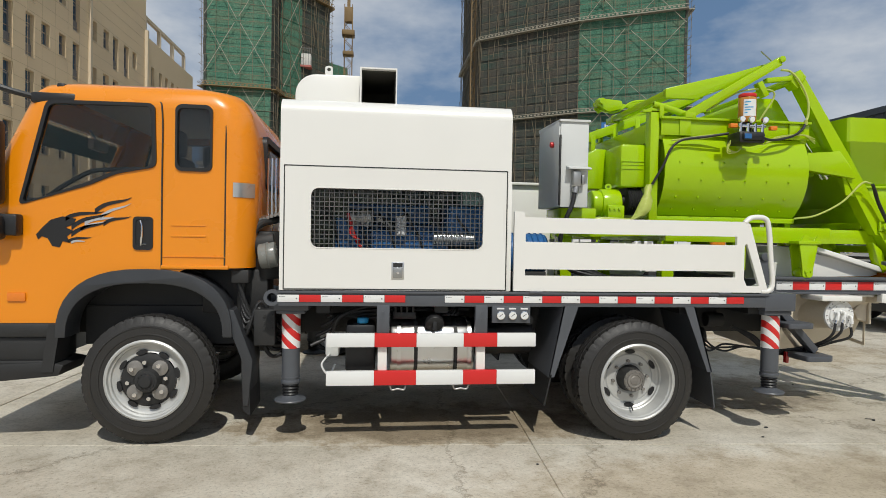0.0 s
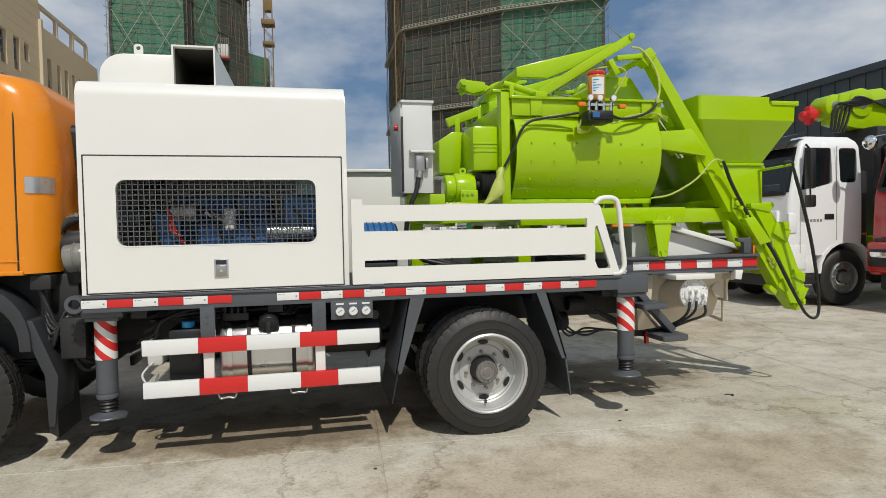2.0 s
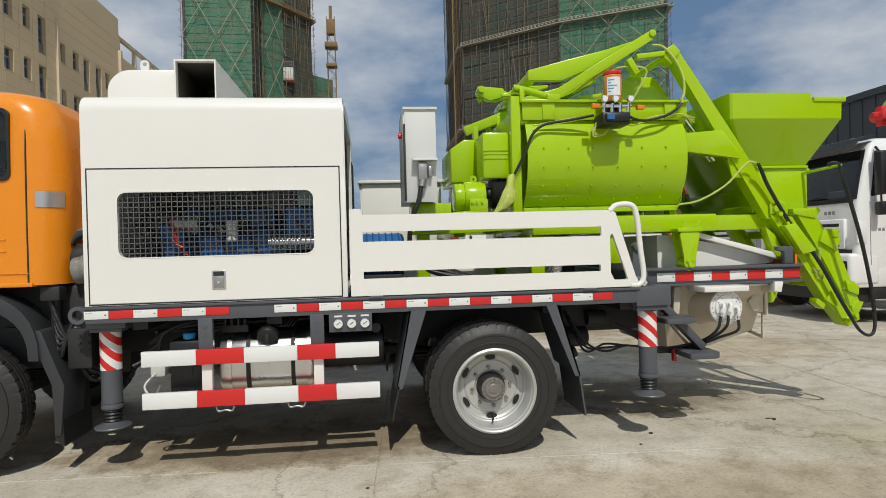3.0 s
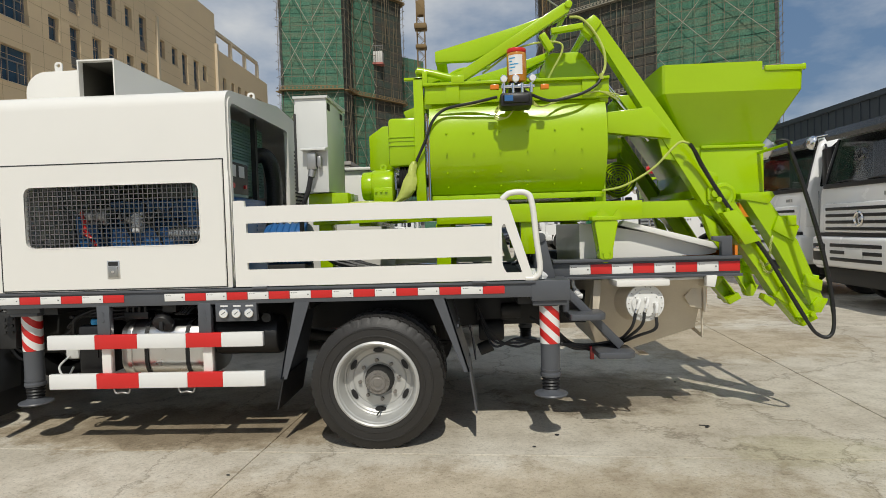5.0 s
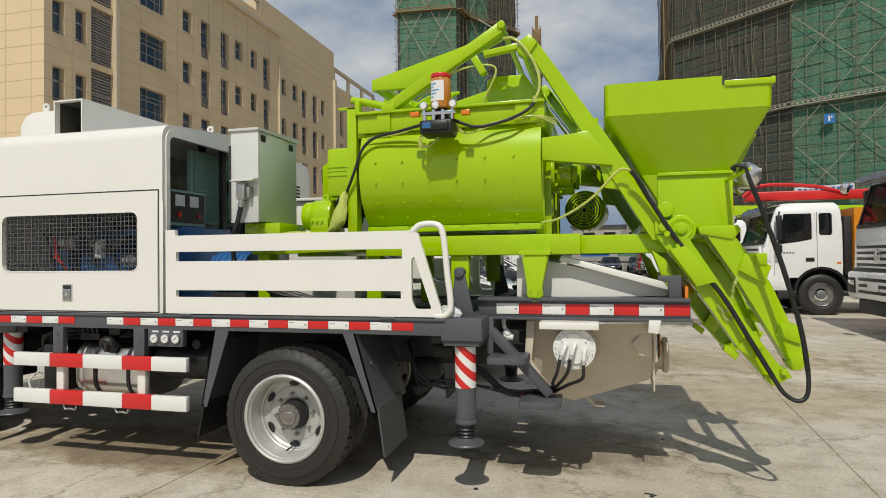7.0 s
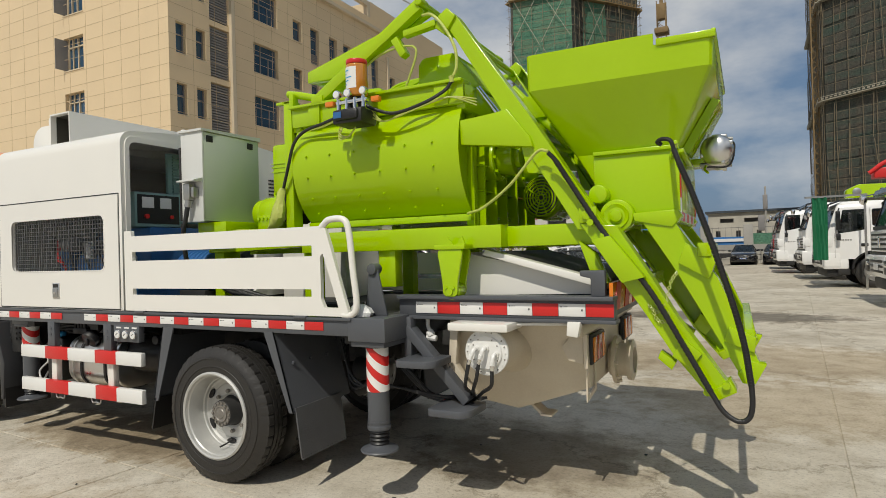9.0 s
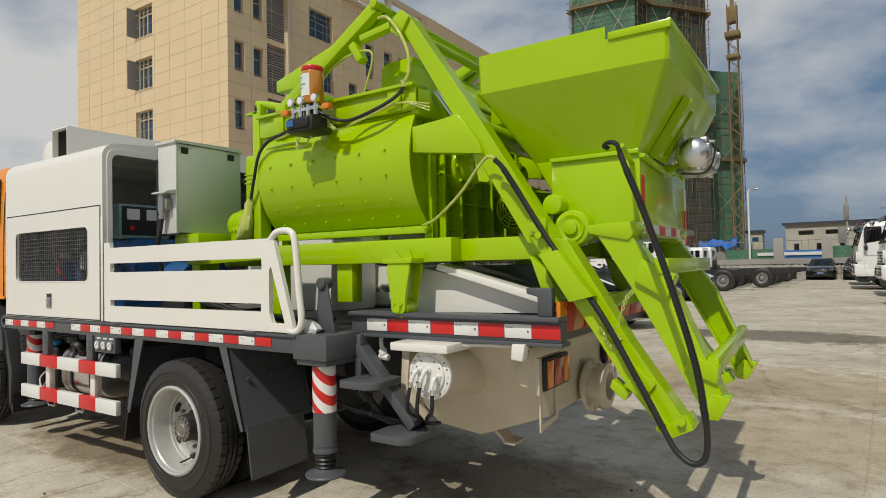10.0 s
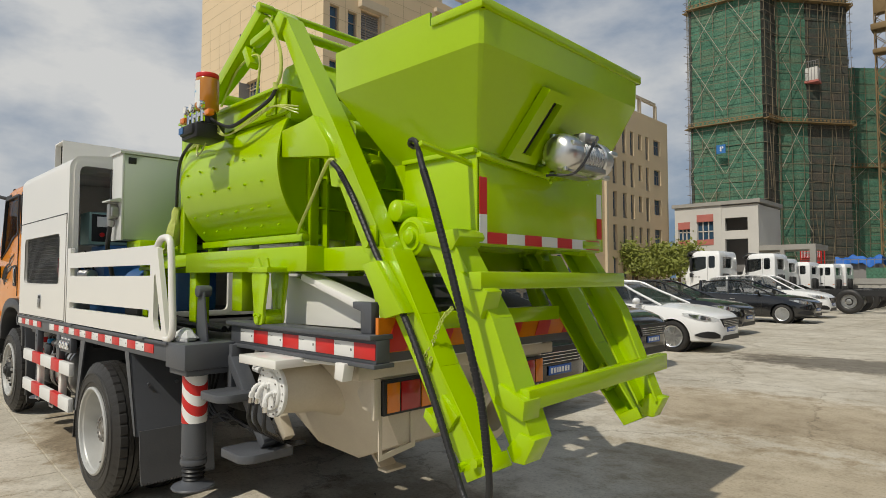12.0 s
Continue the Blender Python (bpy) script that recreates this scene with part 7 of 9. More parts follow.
for i, x in enumerate((2.80, 2.885, 3.005)):
    part("pressure_gauge", B(cyl((x, 0.17, 2.60), (x, 0.14, 2.60), 0.027, seg=20, b=0.003), cyl((x, 0.155, 2.57), (x, 0.155, 2.60), 0.008, seg=8)), M["chrome"], gpu)
    part("dial", B(cyl((x, 0.1395, 2.60), (x, 0.1375, 2.60), 0.021, seg=20)), M["paper"], gpu)
each("orange_valve", [box(2.70, 2.765, 0.15, 0.19, 2.53, 2.565, 0.006), box(3.06, 3.12, 0.15, 0.19, 2.52, 2.555, 0.006)], M["amber"], gpu)
part("mounting", B(box(2.84, 2.94, 0.25, 0.42, 2.44, 2.47, 0.004)), M["lime"], gpu)

gpu.location.x += 0.045

# ---------------------------------------------------------------- loading skip
sk = thing("loading_skip", (4.6, MID, 1.68), "lime green loading hopper skip on the hoist rails", "hopper")
Y0, Y1 = 0.42, 1.80
def quad_ring(x0, x1, y0, y1, z, r=0.05, n=3, zf=None):
    out = []
    for cx, cy, s in ((x1 - r, y0 + r, 270), (x1 - r, y1 - r, 0), (x0 + r, y1 - r, 90), (x0 + r, y0 + r, 180)):
        for i in range(n + 1):
            t = radians(s + 90 * i / n)
            x = cx + r * math.cos(t)
            out.append((x, cy + r * math.sin(t), z))
    return out


outer = [quad_ring(4.395, 4.866, 0.64, 1.71, 1.93, 0.01), quad_ring(4.28, 4.868, 0.635, 1.715, 2.12, 0.02), quad_ring(4.045, 5.072, Y0 + 0.004, Y1 - 0.004, 2.505, 0.04, 3), quad_ring(4.042, 5.08, Y0, Y1, 2.718, 0.04, 3)]
inner_ = [[(p[0] + (0.012 if p[0] < 4.5 else -0.012), p[1] + (0.012 if p[1] < MID else -0.012), p[2] + (0.02 if k == 0 else 0)) for p in r] for k, r in enumerate(outer)]
hopper = carve(B(loft(outer)), loft([[(p[0], p[1], p[2] + (0.02 if k == 0 else 0.05 if k == 3 else 0)) for p in r] for k, r in enumerate(inner_)]), box(4.775, 5.3, 0.2, 2.2, 2.655, 3.0))
part("hopper", hopper, M["lime"], sk, "lime sheet steel hopper", 22)
part("rim_lip", B(box(4.79, 5.088, Y0 - 0.012, Y0 + 0.02, 2.645, 2.685, 0.006), box(5.064, 5.09, Y0 - 0.008, Y1 + 0.01, 2.645, 2.692, 0.008), box(4.79, 5.084, Y1 - 0.02, Y1 + 0.012, 2.645, 2.685, 0.006)), M["lime"], sk)
each("box_plate", [box(4.860, 4.872, 0.64, 1.725, 1.69, 2.12, 0.003), box(4.39, 4.872, 0.622, 0.634, 1.69, 2.127, 0.004), box(4.39, 4.872, 1.727, 1.739, 1.69, 2.127, 0.004), box(4.39, 4.402, 0.64, 1.72, 1.70, 2.06, 0.003), box(4.40, 4.86, 0.64, 1.72, 1.685, 1.699), box(4.39, 4.872, 0.60, 0.622, 2.108, 2.13, 0.003)], M["lime"], sk)
for i in range(7):
    part("rear_tape", B(box(4.872, 4.876, 0.695 + 0.142 * i, 0.835 + 0.142 * i, 1.698, 1.75)), M["rwhite"] if i % 2 else M["red"], sk, "white reflective tape" if i % 2 else "red reflective tape")
for ya, z0, z1, mm, lb in ((0.64, 1.698, 1.83, "rwhite", "white"), (0.64, 1.83, 2.0, "red", "red"), (1.67, 1.762, 1.88, "red", "red"), (1.67, 1.88, 2.02, "rwhite", "white")):
    part("rear_tape", B(box(4.872, 4.876, ya, ya + 0.05, z0, z1)), M[mm], sk, lb + " reflective tape")
part("pivot_pin", B(cyl((4.53, 0.535, 1.737), (4.53, 0.66, 1.737), 0.098, seg=32, b=0.012), lathe([(0.05, 0.0), (0.07, -0.008), (0.075, 0.0)], (4.53, 0.535, 1.737), (4.53, 1, 1.737), 28), cyl((4.53, 0.515, 1.737), (4.53, 0.56, 1.737), 0.036, seg=20, b=0.005), cyl((4.43, 0.52, 1.87), (4.43, 0.66, 1.87), 0.055, seg=20, b=0.01)), M["lime"], sk)
ARM_L, ARM_R = [(4.66, 1.725), (4.84, 1.435), (4.965, 1.21), (5.155, 0.86)], [(4.825, 1.725), (4.935, 1.56), (5.06, 1.375), (5.255, 0.91)]
for y, s in ((0.50, 1), (1.67, -1)):
    part("skip_arm", B(plate_rail(ARM_L, ARM_R, y, s, 0.13 if s == 1 else 0.08)), M["lime"], sk, "lime skip arm", 20)
    part("arm_plate", B(prism([(4.64, 1.70), (4.63, 1.745), (4.87, 1.755), (4.89, 1.72), (4.84, 1.66)], "y", y - 0.012 * s, y + 0.16 * s, 0.004)), M["lime"], sk)
    part("arm_foot", B(prism([(5.14, 0.87), (5.20, 0.94), (5.28, 0.925), (5.225, 0.82), (5.165, 0.82)], "y", y - 0.012 * s, y + (0.10 if s == 1 else 0.07) * s, 0.004)), M["lime"], sk)
    if s == 1:
        each("arm_block", [prism([(4.865, 1.46), (4.905, 1.57), (5.06, 1.485), (5.02, 1.37)], "y", y - 0.03, y + 0.07, 0.005), prism([(5.08, 1.04), (5.105, 1.12), (5.235, 1.065), (5.225, 0.985)], "y", y - 0.02, y + 0.09, 0.005)], M["lime"], sk)
part("upper_cross_bar", B(beam((5.0, 0.46, 1.53), (4.98, 1.72, 1.53), 0.07, 0.075, 0.006, (1, 0, 0))), M["lime"], sk, "lime cross bar")
part("lower_cross_bar", B(beam((5.205, 0.52, 1.06), (5.18, 1.83, 1.085), 0.05, 0.085, 0.006, (1, 0, 0))), M["lime"], sk, "lime cross bar")
vb = part("vibrator_motor", B(cyl((5.045, 1.02, 2.14), (5.055, 1.40, 2.14), 0.074, seg=28, b=0.008), *[lathe([(0.074, 0), (0.083, 0.003), (0.083, 0.008), (0.074, 0.011)], (5.047 + 0.0001 * i, 1.13 + 0.022 * i, 2.14), (5.06, 1.80, 2.14), 28) for i in range(8)]), M["alu"], sk, "silver finned vibrator motor")
for ya, yb in ((0.975, 1.10), (1.42, 1.33)):
    part("end_bell", B(lathe([(0.0, 0.0), (0.04, 0.003), (0.07, 0.014), (0.088, 0.035), (0.094, 0.06), (0.095, 0.11), (0.088, 0.118), (0.06, 0.118)], (5.05, ya, 2.14), (5.05, ya + (yb - ya) * 8, 2.14), 32), *[box(5.05 + 0.088 * math.cos(a) - 0.012, 5.05 + 0.088 * math.cos(a) + 0.012, min(ya, yb) + 0.03, max(ya, yb), 2.14 + 0.088 * math.sin(a) - 0.012, 2.14 + 0.088 * math.sin(a) + 0.012, 0.004) for a in (0.4, 1.97, 3.54, 5.11)]), M["alu"], vb, "domed silver end bell")
part("terminal_box", B(box(5.0, 5.11, 1.16, 1.28, 2.205, 2.255, 0.01), cyl((5.10, 1.22, 2.23), (5.14, 1.22, 2.225), 0.014, seg=10)), M["steel"], vb)
part("motor_foot", B(box(4.95, 5.03, 1.08, 1.36, 2.05, 2.075, 0.004), box(5.08, 5.13, 1.12, 1.32, 2.06, 2.085, 0.004)), M["steel"], vb)
part("motor_lead", B(tube([(5.12, 1.22, 2.225), (5.15, 1.15, 2.17), (5.12, 1.05, 2.04), (5.0, 0.98, 2.03)], 0.006, 6)), M["black"], vb)
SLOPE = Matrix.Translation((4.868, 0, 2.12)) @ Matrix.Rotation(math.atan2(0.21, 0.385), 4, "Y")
slot_f = [(0.80, 0.0), (0.90, 0.36), (1.12, 0.36), (1.02, 0.0)]
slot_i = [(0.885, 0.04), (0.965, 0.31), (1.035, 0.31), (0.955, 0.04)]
# the slot is filled with a dark plate that stands for its shade
for nm, shape, mm, lb in (("vibrator_frame", sheet(slot_f, [slot_i], "x", 0.002, 0.05), "lime", "lime slotted mounting frame"), ("slot_shade", prism(slot_i, "x", 0.003, 0.012), "dark", "")):
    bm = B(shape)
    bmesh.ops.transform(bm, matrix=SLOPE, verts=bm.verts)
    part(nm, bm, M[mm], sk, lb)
part("motor_shelf", B(box(4.86, 5.02, 1.08, 1.32, 2.06, 2.10, 0.004)), M["lime"], sk)
part("box_ledge", B(beam((4.885, 0.62, 2.095), (4.90, 1.16, 2.05), 0.03, 0.022, 0.004, (1, 0, 0))), M["lime"], sk)
part("drain_tail", B(tube([(5.0, 1.12, 2.08), (4.98, 1.06, 2.03), (5.0, 1.02, 2.0)], 0.008, 6)), M["lime"], sk)
part("hose_bracket", B(beam((4.83, 0.64, 2.06), (4.89, 0.25, 2.085), 0.025, 0.02)), M["lime"], sk)
part("chain_hook", B(tube([(4.882, 0.254, 2.05), (4.868, 0.25, 2.095), (4.83, 0.26, 2.11), (4.80, 0.28, 2.10), (4.82, 0.29, 2.085)], 0.011, 8)), M["black"], sk)
part("safety_chain", B(*[lathe([(0.006, -0.002), (0.0105, -0.002), (0.0105, 0.002), (0.006, 0.002), (0.006, -0.002)], Vector(p), Vector(p) + Vector((math.cos(i * 1.57), math.sin(i * 1.57), 0.3)), 8) for i, p in enumerate([*spline([(4.72, 0.375, 1.235), (4.76, 0.385, 1.20), (4.80, 0.40, 1.24), (4.83, 0.44, 1.36), (4.86, 0.47, 1.41)], 7), *spline([(4.74, 0.378, 1.215), (4.76, 0.38, 1.16), (4.80, 0.38, 1.15), (4.82, 0.385, 1.20)], 5)])]), M["film"], sk)

# ---------------------------------------------------------------- rear sub-frame and pump hopper
sub = thing("rear_subframe", (3.9, MID, 1.16), "grey rear subframe rails with red and white tape", "frame")
for y, s in ((0.32, 1), (2.02, -1)):
    part("side_rail", B(box(3.18, 4.55, y - 0.01, y + 0.07, 1.155, 1.262, 0.004)), M["grey"], sub, "grey steel rail")
    part("top_flange", B(box(3.18, 4.55, y - 0.045, y + 0.09, 1.262, 1.285, 0.004)), M["grey"], sub)
    part("bottom_flange", B(box(3.16, 4.56, y - 0.03, y + 0.09, 1.135, 1.155, 0.003)), M["grey"], sub)
    part("rail_stop", B(prism([(4.36, 1.43), (4.50, 1.43), (4.50, 1.285), (4.42, 1.285), (4.42, 1.385), (4.36, 1.40)], "y", y, y + 0.05, 0.006)), M["grey"], sub, "grey end stop")
    part("rail_bracket", B(prism([(3.02, 1.165), (3.18, 1.165), (3.11, 1.48), (3.05, 1.48)], "y", y - 0.16, y - 0.145, 0.003), cyl((3.08, y - 0.18, 1.46), (3.08, y - 0.10, 1.46), 0.035, b=0.006)), M["grey"], sub)
reflectors(sub, 3.305, 8, 0.1553, 0.3095, 1.172, 1.244)
each("cross_tie", [box(3.2, 3.3, 0.35, 2.0, 1.15, 1.25), box(4.40, 4.50, 0.35, 2.0, 1.15, 1.23)], M["grey"], sub)
part("chevron_board", B(box(4.52, 4.54, 0.33, 2.0, 1.20, 1.36)), M["amber"], sub, "orange and red chevron tail board")
for i in range(6):
    part("chevron", B(prism([(0.36 + 0.29 * i, 1.203), (0.49 + 0.29 * i, 1.203), (0.57 + 0.29 * i, 1.357), (0.44 + 0.29 * i, 1.357)], "x", 4.541, 4.544)), M["red"], sub, "red reflective stripe")
# steps
for pts, z0, z1 in (([(3.27, 0.08), (3.48, 0.08), (3.53, 0.13), (3.53, 0.36), (3.27, 0.36)], 0.862, 0.905), ([(3.47, 0.11), (3.69, 0.11), (3.74, 0.16), (3.74, 0.41), (3.47, 0.41)], 0.578, 0.622)):
    part("step", B(prism(rpoly(pts, 0.03), "z", z0, z1, 0.004)), M["grey"], sub, "grey steel mounting step")
part("step_strut", B(beam((3.25, 0.30, 1.08), (3.665, 0.30, 0.64), 0.09, 0.06, 0.005)), M["grey"], sub)
part("step_post", B(box(3.24, 3.29, 0.26, 0.33, 0.90, 1.15, 0.004)), M["grey"], sub)

ph = thing("pump_hopper", (3.9, MID, 0.55), "cream painted concrete pump hopper at the truck's tail", "hopper")
def keel_body():
    """Folded sheet steel trough: flaring flanks, a sharp keel across the bottom."""
    near = [(3.50, 0.44, 1.12), (4.34, 0.43, 1.12), (4.33, 0.64, 0.70), (3.80, 0.80, 0.49), (3.57, 0.68, 0.565), (3.47, 0.52, 0.80), (3.98, 0.58, 0.84)]
    def f(bm):
        v = [bm.verts.new(p) for p in near]
        w = [bm.verts.new((x, 2 * MID - y, z)) for x, y, z in near]
        for u in (v, w):
            for q in ((0, 5, 6), (0, 6, 1), (1, 6, 2), (2, 6, 3), (3, 6, 4), (4, 6, 5)):
                bm.faces.new([u[i] for i in q])
        for i in range(6):
            j = (i + 1) % 6
            bm.faces.new((v[i], v[j], w[j], w[i]))
    return f


part("body", B(keel_body()), M["cream"], ph, "cream folded sheet steel body with dust stains", 24)
part("side_fin", B(prism([(3.50, 1.12), (3.56, 1.12), (3.53, 0.84), (3.66, 0.66), (3.62, 0.63), (3.48, 0.80)], "y", 0.40, 0.46, 0.003)), M["cream"], ph)
part("wing", B(prism([(4.20, 0.97), (4.27, 1.05), (4.33, 1.05), (4.33, 0.87), (4.24, 0.89)], "y", 0.475, 0.50, 0.004)), M["cream"], ph)
part("bearing_tube", B(lathe([(0.12, 0.0), (0.13, 0.1), (0.145, 0.25), (0.20, 0.42)], (3.83, 0.226, 0.962), (3.83, 1.0, 0.957), 40)), M["cream"], ph, "cream bearing tube")
part("top_plate", B(box(3.61, 3.985, 0.14, 0.40, 1.09, 1.135, 0.006)), M["white"], ph)
part("cover_strip", B(prism([(3.985, 0.30), (4.30, 0.36), (4.30, 0.40), (3.985, 0.40)], "z", 1.112, 1.13, 0.003)), M["white"], ph)
part("corner_tab", B(prism([(4.295, 1.145), (4.37, 1.145), (4.352, 1.058), (4.288, 1.066)], "y", 0.27, 0.33, 0.005)), M["white"], ph)
FX, FZ = 3.828, 0.962
fl = part("flange", B(cyl((FX, 0.205, FZ), (FX, 0.228, FZ), 0.136, seg=40, b=0.004), lathe([(0.0, 0.0), (0.095, 0.0), (0.10, 0.004), (0.10, 0.03)], (FX, 0.190, FZ), (FX, 1.0, FZ), 36)), M["rwhite"], ph, "white bolted bearing flange")
for r, n, y in ((0.12, 20, 0.199), (0.086, 12, 0.186)):
    for q in range(n):
        k = 2 * math.pi * q / n
        part("flange_bolt", B(cyl((FX + r * math.cos(k), y, FZ + r * math.sin(k)), (FX + r * math.cos(k), y + 0.012, FZ + r * math.sin(k)), 0.0045, seg=6)), M["hubsteel"] if q % 3 else M["rwhite"], fl)
for x, z, dx in ((3.775, 0.985, -0.02), (3.835, 0.99, -0.018), (3.895, 0.955, -0.006)):
    el = part("hose_fitting", B(tube([(x, 0.195, z), (x, 0.162, z + 0.003), (x + dx * 0.3, 0.146, z - 0.012), (x + dx * 0.8, 0.142, z - 0.04)], 0.012, 10), cyl((x, 0.19, z), (x, 0.176, z), 0.019, seg=6)), M["rwhite"], fl, "silvery white elbow fitting")
    part("union_nut", B(cyl((x + dx * 0.8, 0.142, z - 0.032), (x + dx * 1.2, 0.142, z - 0.056), 0.0155, seg=6)), M["rwhite"], el)
    part("hose_sleeve", B(cyl((x + dx * 1.2, 0.142, z - 0.056), (x + dx * 1.7, 0.144, z - 0.085), 0.013, seg=12)), M["chrome"], el)
for x, z, dx, yo in ((3.775, 0.985, -0.034, 0.0), (3.835, 0.99, -0.03, 0.02), (3.895, 0.955, -0.01, 0.04)):
    part("flange_hose", B(tube([(x + dx, 0.143, z - 0.08), (x + dx * 1.6, 0.145, z - 0.17), (x * 0.6 + 1.46 + dx, 0.20 + yo, 0.745 - yo * 0.6), (3.66, 0.34 + yo, 0.675 - yo), (3.48, 0.42 + yo, 0.625 - yo), (3.33, 0.43 + yo, 0.635 - yo), (3.19, 0.44, 0.75 - yo), (3.02, 0.5, 0.83)], 0.0115, 8)), M["hose"], fl)
part("coupling", B(tube([(3.34, 0.40, 1.14), (3.345, 0.39, 1.08), (3.375, 0.38, 1.03)], 0.014, 8), cyl((3.355, 0.385, 1.05), (3.375, 0.38, 1.015), 0.026, seg=8, b=0.004), cyl((3.34, 0.38, 1.008), (3.41, 0.38, 1.002), 0.02, seg=8, b=0.004)), M["rwhite"], ph, "white pipe coupling")
part("white_top_hopper", B(sheet([(3.42, 1.27), (3.42, 1.55), (3.55, 1.545), (4.46, 1.36), (4.46, 1.30), (4.40, 1.285)], [], "y", 0.52, 0.545), prism([(3.72, 1.53), (3.74, 1.565), (4.48, 1.365), (4.48, 1.315)], "y", 0.44, 0.56, 0.006), sheet([(3.42, 1.27), (3.42, 1.55), (3.55, 1.545), (4.46, 1.36), (4.46, 1.30), (4.40, 1.285)], [], "y", 1.80, 1.825), box(3.42, 3.45, 0.54, 1.80, 1.14, 1.55), box(3.42, 4.4, 0.54, 1.80, 1.125, 1.14)), M["white"], ph, "off-white receiving hopper sides")
part("grate", B(prism([(3.72, 1.53), (3.74, 1.55), (4.44, 1.36), (4.44, 1.34)], "y", 0.56, 1.78)), M["dark"], ph, "dark receiving grate")
for y0, y1 in ((0.50, 0.84), (1.50, 1.84)):
    lamp = part("tail_lamp", B(box(4.345, 4.378, y0, y1, 0.865, 1.04, 0.01)), M["black"], ph, "tail lamp cluster")
    part("red_lens", B(box(4.378, 4.386, y0 + 0.11, y0 + 0.24, 0.88, 1.025, 0.003)), M["redlens"], lamp, "red lamp lens")
    for ya, yb in ((0.02, 0.10), (0.25, 0.325)):
        part("amber_lens", B(box(4.378, 4.386, y0 + ya, y0 + yb, 0.88, 1.025, 0.003)), M["amber"], lamp, "amber lamp lens")
part("lamp_bracket", B(box(4.335, 4.36, 0.455, 0.50, 0.85, 1.05, 0.004)), M["cream"], ph)
part("tail_beam", B(box(4.30, 4.36, 0.36, 1.98, 1.05, 1.12, 0.01)), M["cream"], ph)
for ya, yb in ((0.50, 0.74), (1.60, 1.84)):
    part("tail_plate", B(sheet([(ya, 0.645), (yb, 0.675), (yb, 1.05), (ya, 1.05)], [[(ya + 0.02, 0.675), (yb - 0.03, 0.70), (yb - 0.03, 0.86), (ya + 0.02, 0.86)]], "x", 4.335, 4.344)), M["cream"], ph, "cream plate with a slot under the lamp")
part("delivery_pipe", B(ring((4.34, 1.20, 0.785), (4.50, 1.20, 0.785), 0.112, 0.088, 36), lathe([(0.112, 0), (0.135, 0.003), (0.138, 0.032), (0.12, 0.04), (0.112, 0.042)], (4.458, 1.20, 0.785), (5, 1.20, 0.785), 36), lathe([(0.112, 0), (0.165, 0), (0.165, 0.024), (0.112, 0.026)], (4.372, 1.20, 0.785), (5, 1.20, 0.785), 36)), M["cream"], ph, "cream concrete delivery pipe")
each("pipe_bolt", [cyl((4.39, 1.20 + 0.148 * math.cos(k), 0.785 + 0.148 * math.sin(k)), (4.412, 1.20 + 0.148 * math.cos(k), 0.785 + 0.148 * math.sin(k)), 0.012, seg=6) for k in [2 * math.pi * q / 8 for q in range(8)]], M["cream"], ph)
part("drain_flap", B(beam((3.86, 0.90, 0.53), (3.95, 0.90, 0.45), 0.12, 0.02, 0.004), beam((3.94, 0.90, 0.452), (4.02, 0.90, 0.45), 0.15, 0.015, 0.004)), M["cream"], ph)
part("red_block", B(box(3.455, 3.485, 0.36, 0.40, 0.52, 0.62, 0.006)), M["redlens"], ph)

# crumpled film left on the outrigger box, chain on the rail bracket
rf = random.Random(11)
wad = thing("plastic_wad", (3.02, 0.10, 1.165), "crumpled clear plastic film lying on the outrigger box", "plastic film")
part("film", B(loft([[(3.02 + (r + rf.uniform(-0.012, 0.012)) * math.cos(a) * 1.5, 0.10 + (r + rf.uniform(-0.012, 0.012)) * math.sin(a), 1.166 + z + rf.uniform(-0.004, 0.006)) for a in [2 * math.pi * q / 14 for q in range(14)]] for z, r in ((0.0, 0.055), (0.02, 0.065), (0.045, 0.05), (0.065, 0.03), (0.075, 0.012))])), M["wadfilm"], wad)

# ---------------------------------------------------------------- parked lorries and cars
def lorry_wheel(parent, x, y, z, out, r=0.52, w=0.28):
    t = part("wheel", B(lathe([(r * 0.30, 0.06), (r * 0.52, 0.05), (r * 0.55, 0.0), (r * 0.58, 0.02), (r * 0.60, 0.08)], (x, y, z), (x, y - out, z), 24), cyl((x, y - out * 0.0, z), (x, y - out * 0.1, z), r * 0.22, seg=16, b=0.01), *[cyl((x + r * 0.4 * math.cos(k), y - out * 0.03, z + r * 0.4 * math.sin(k)), (x + r * 0.4 * math.cos(k), y - out * 0.06, z + r * 0.4 * math.sin(k)), r * 0.05, seg=6) for k in [2 * math.pi * q / 8 for q in range(8)]]), M["steel"], parent)
    part("tyre", B(lathe([(r * 0.58, 0.03), (r * 0.7, 0.0), (r * 0.9, 0.01), (r * 0.98, 0.04), (r, 0.08), (r, w - 0.08), (r * 0.98, w - 0.04), (r * 0.9, w - 0.01), (r * 0.58, w - 0.03)], (x, y, z), (x, y - out, z), 32)), M["rubber"], t)
    return t


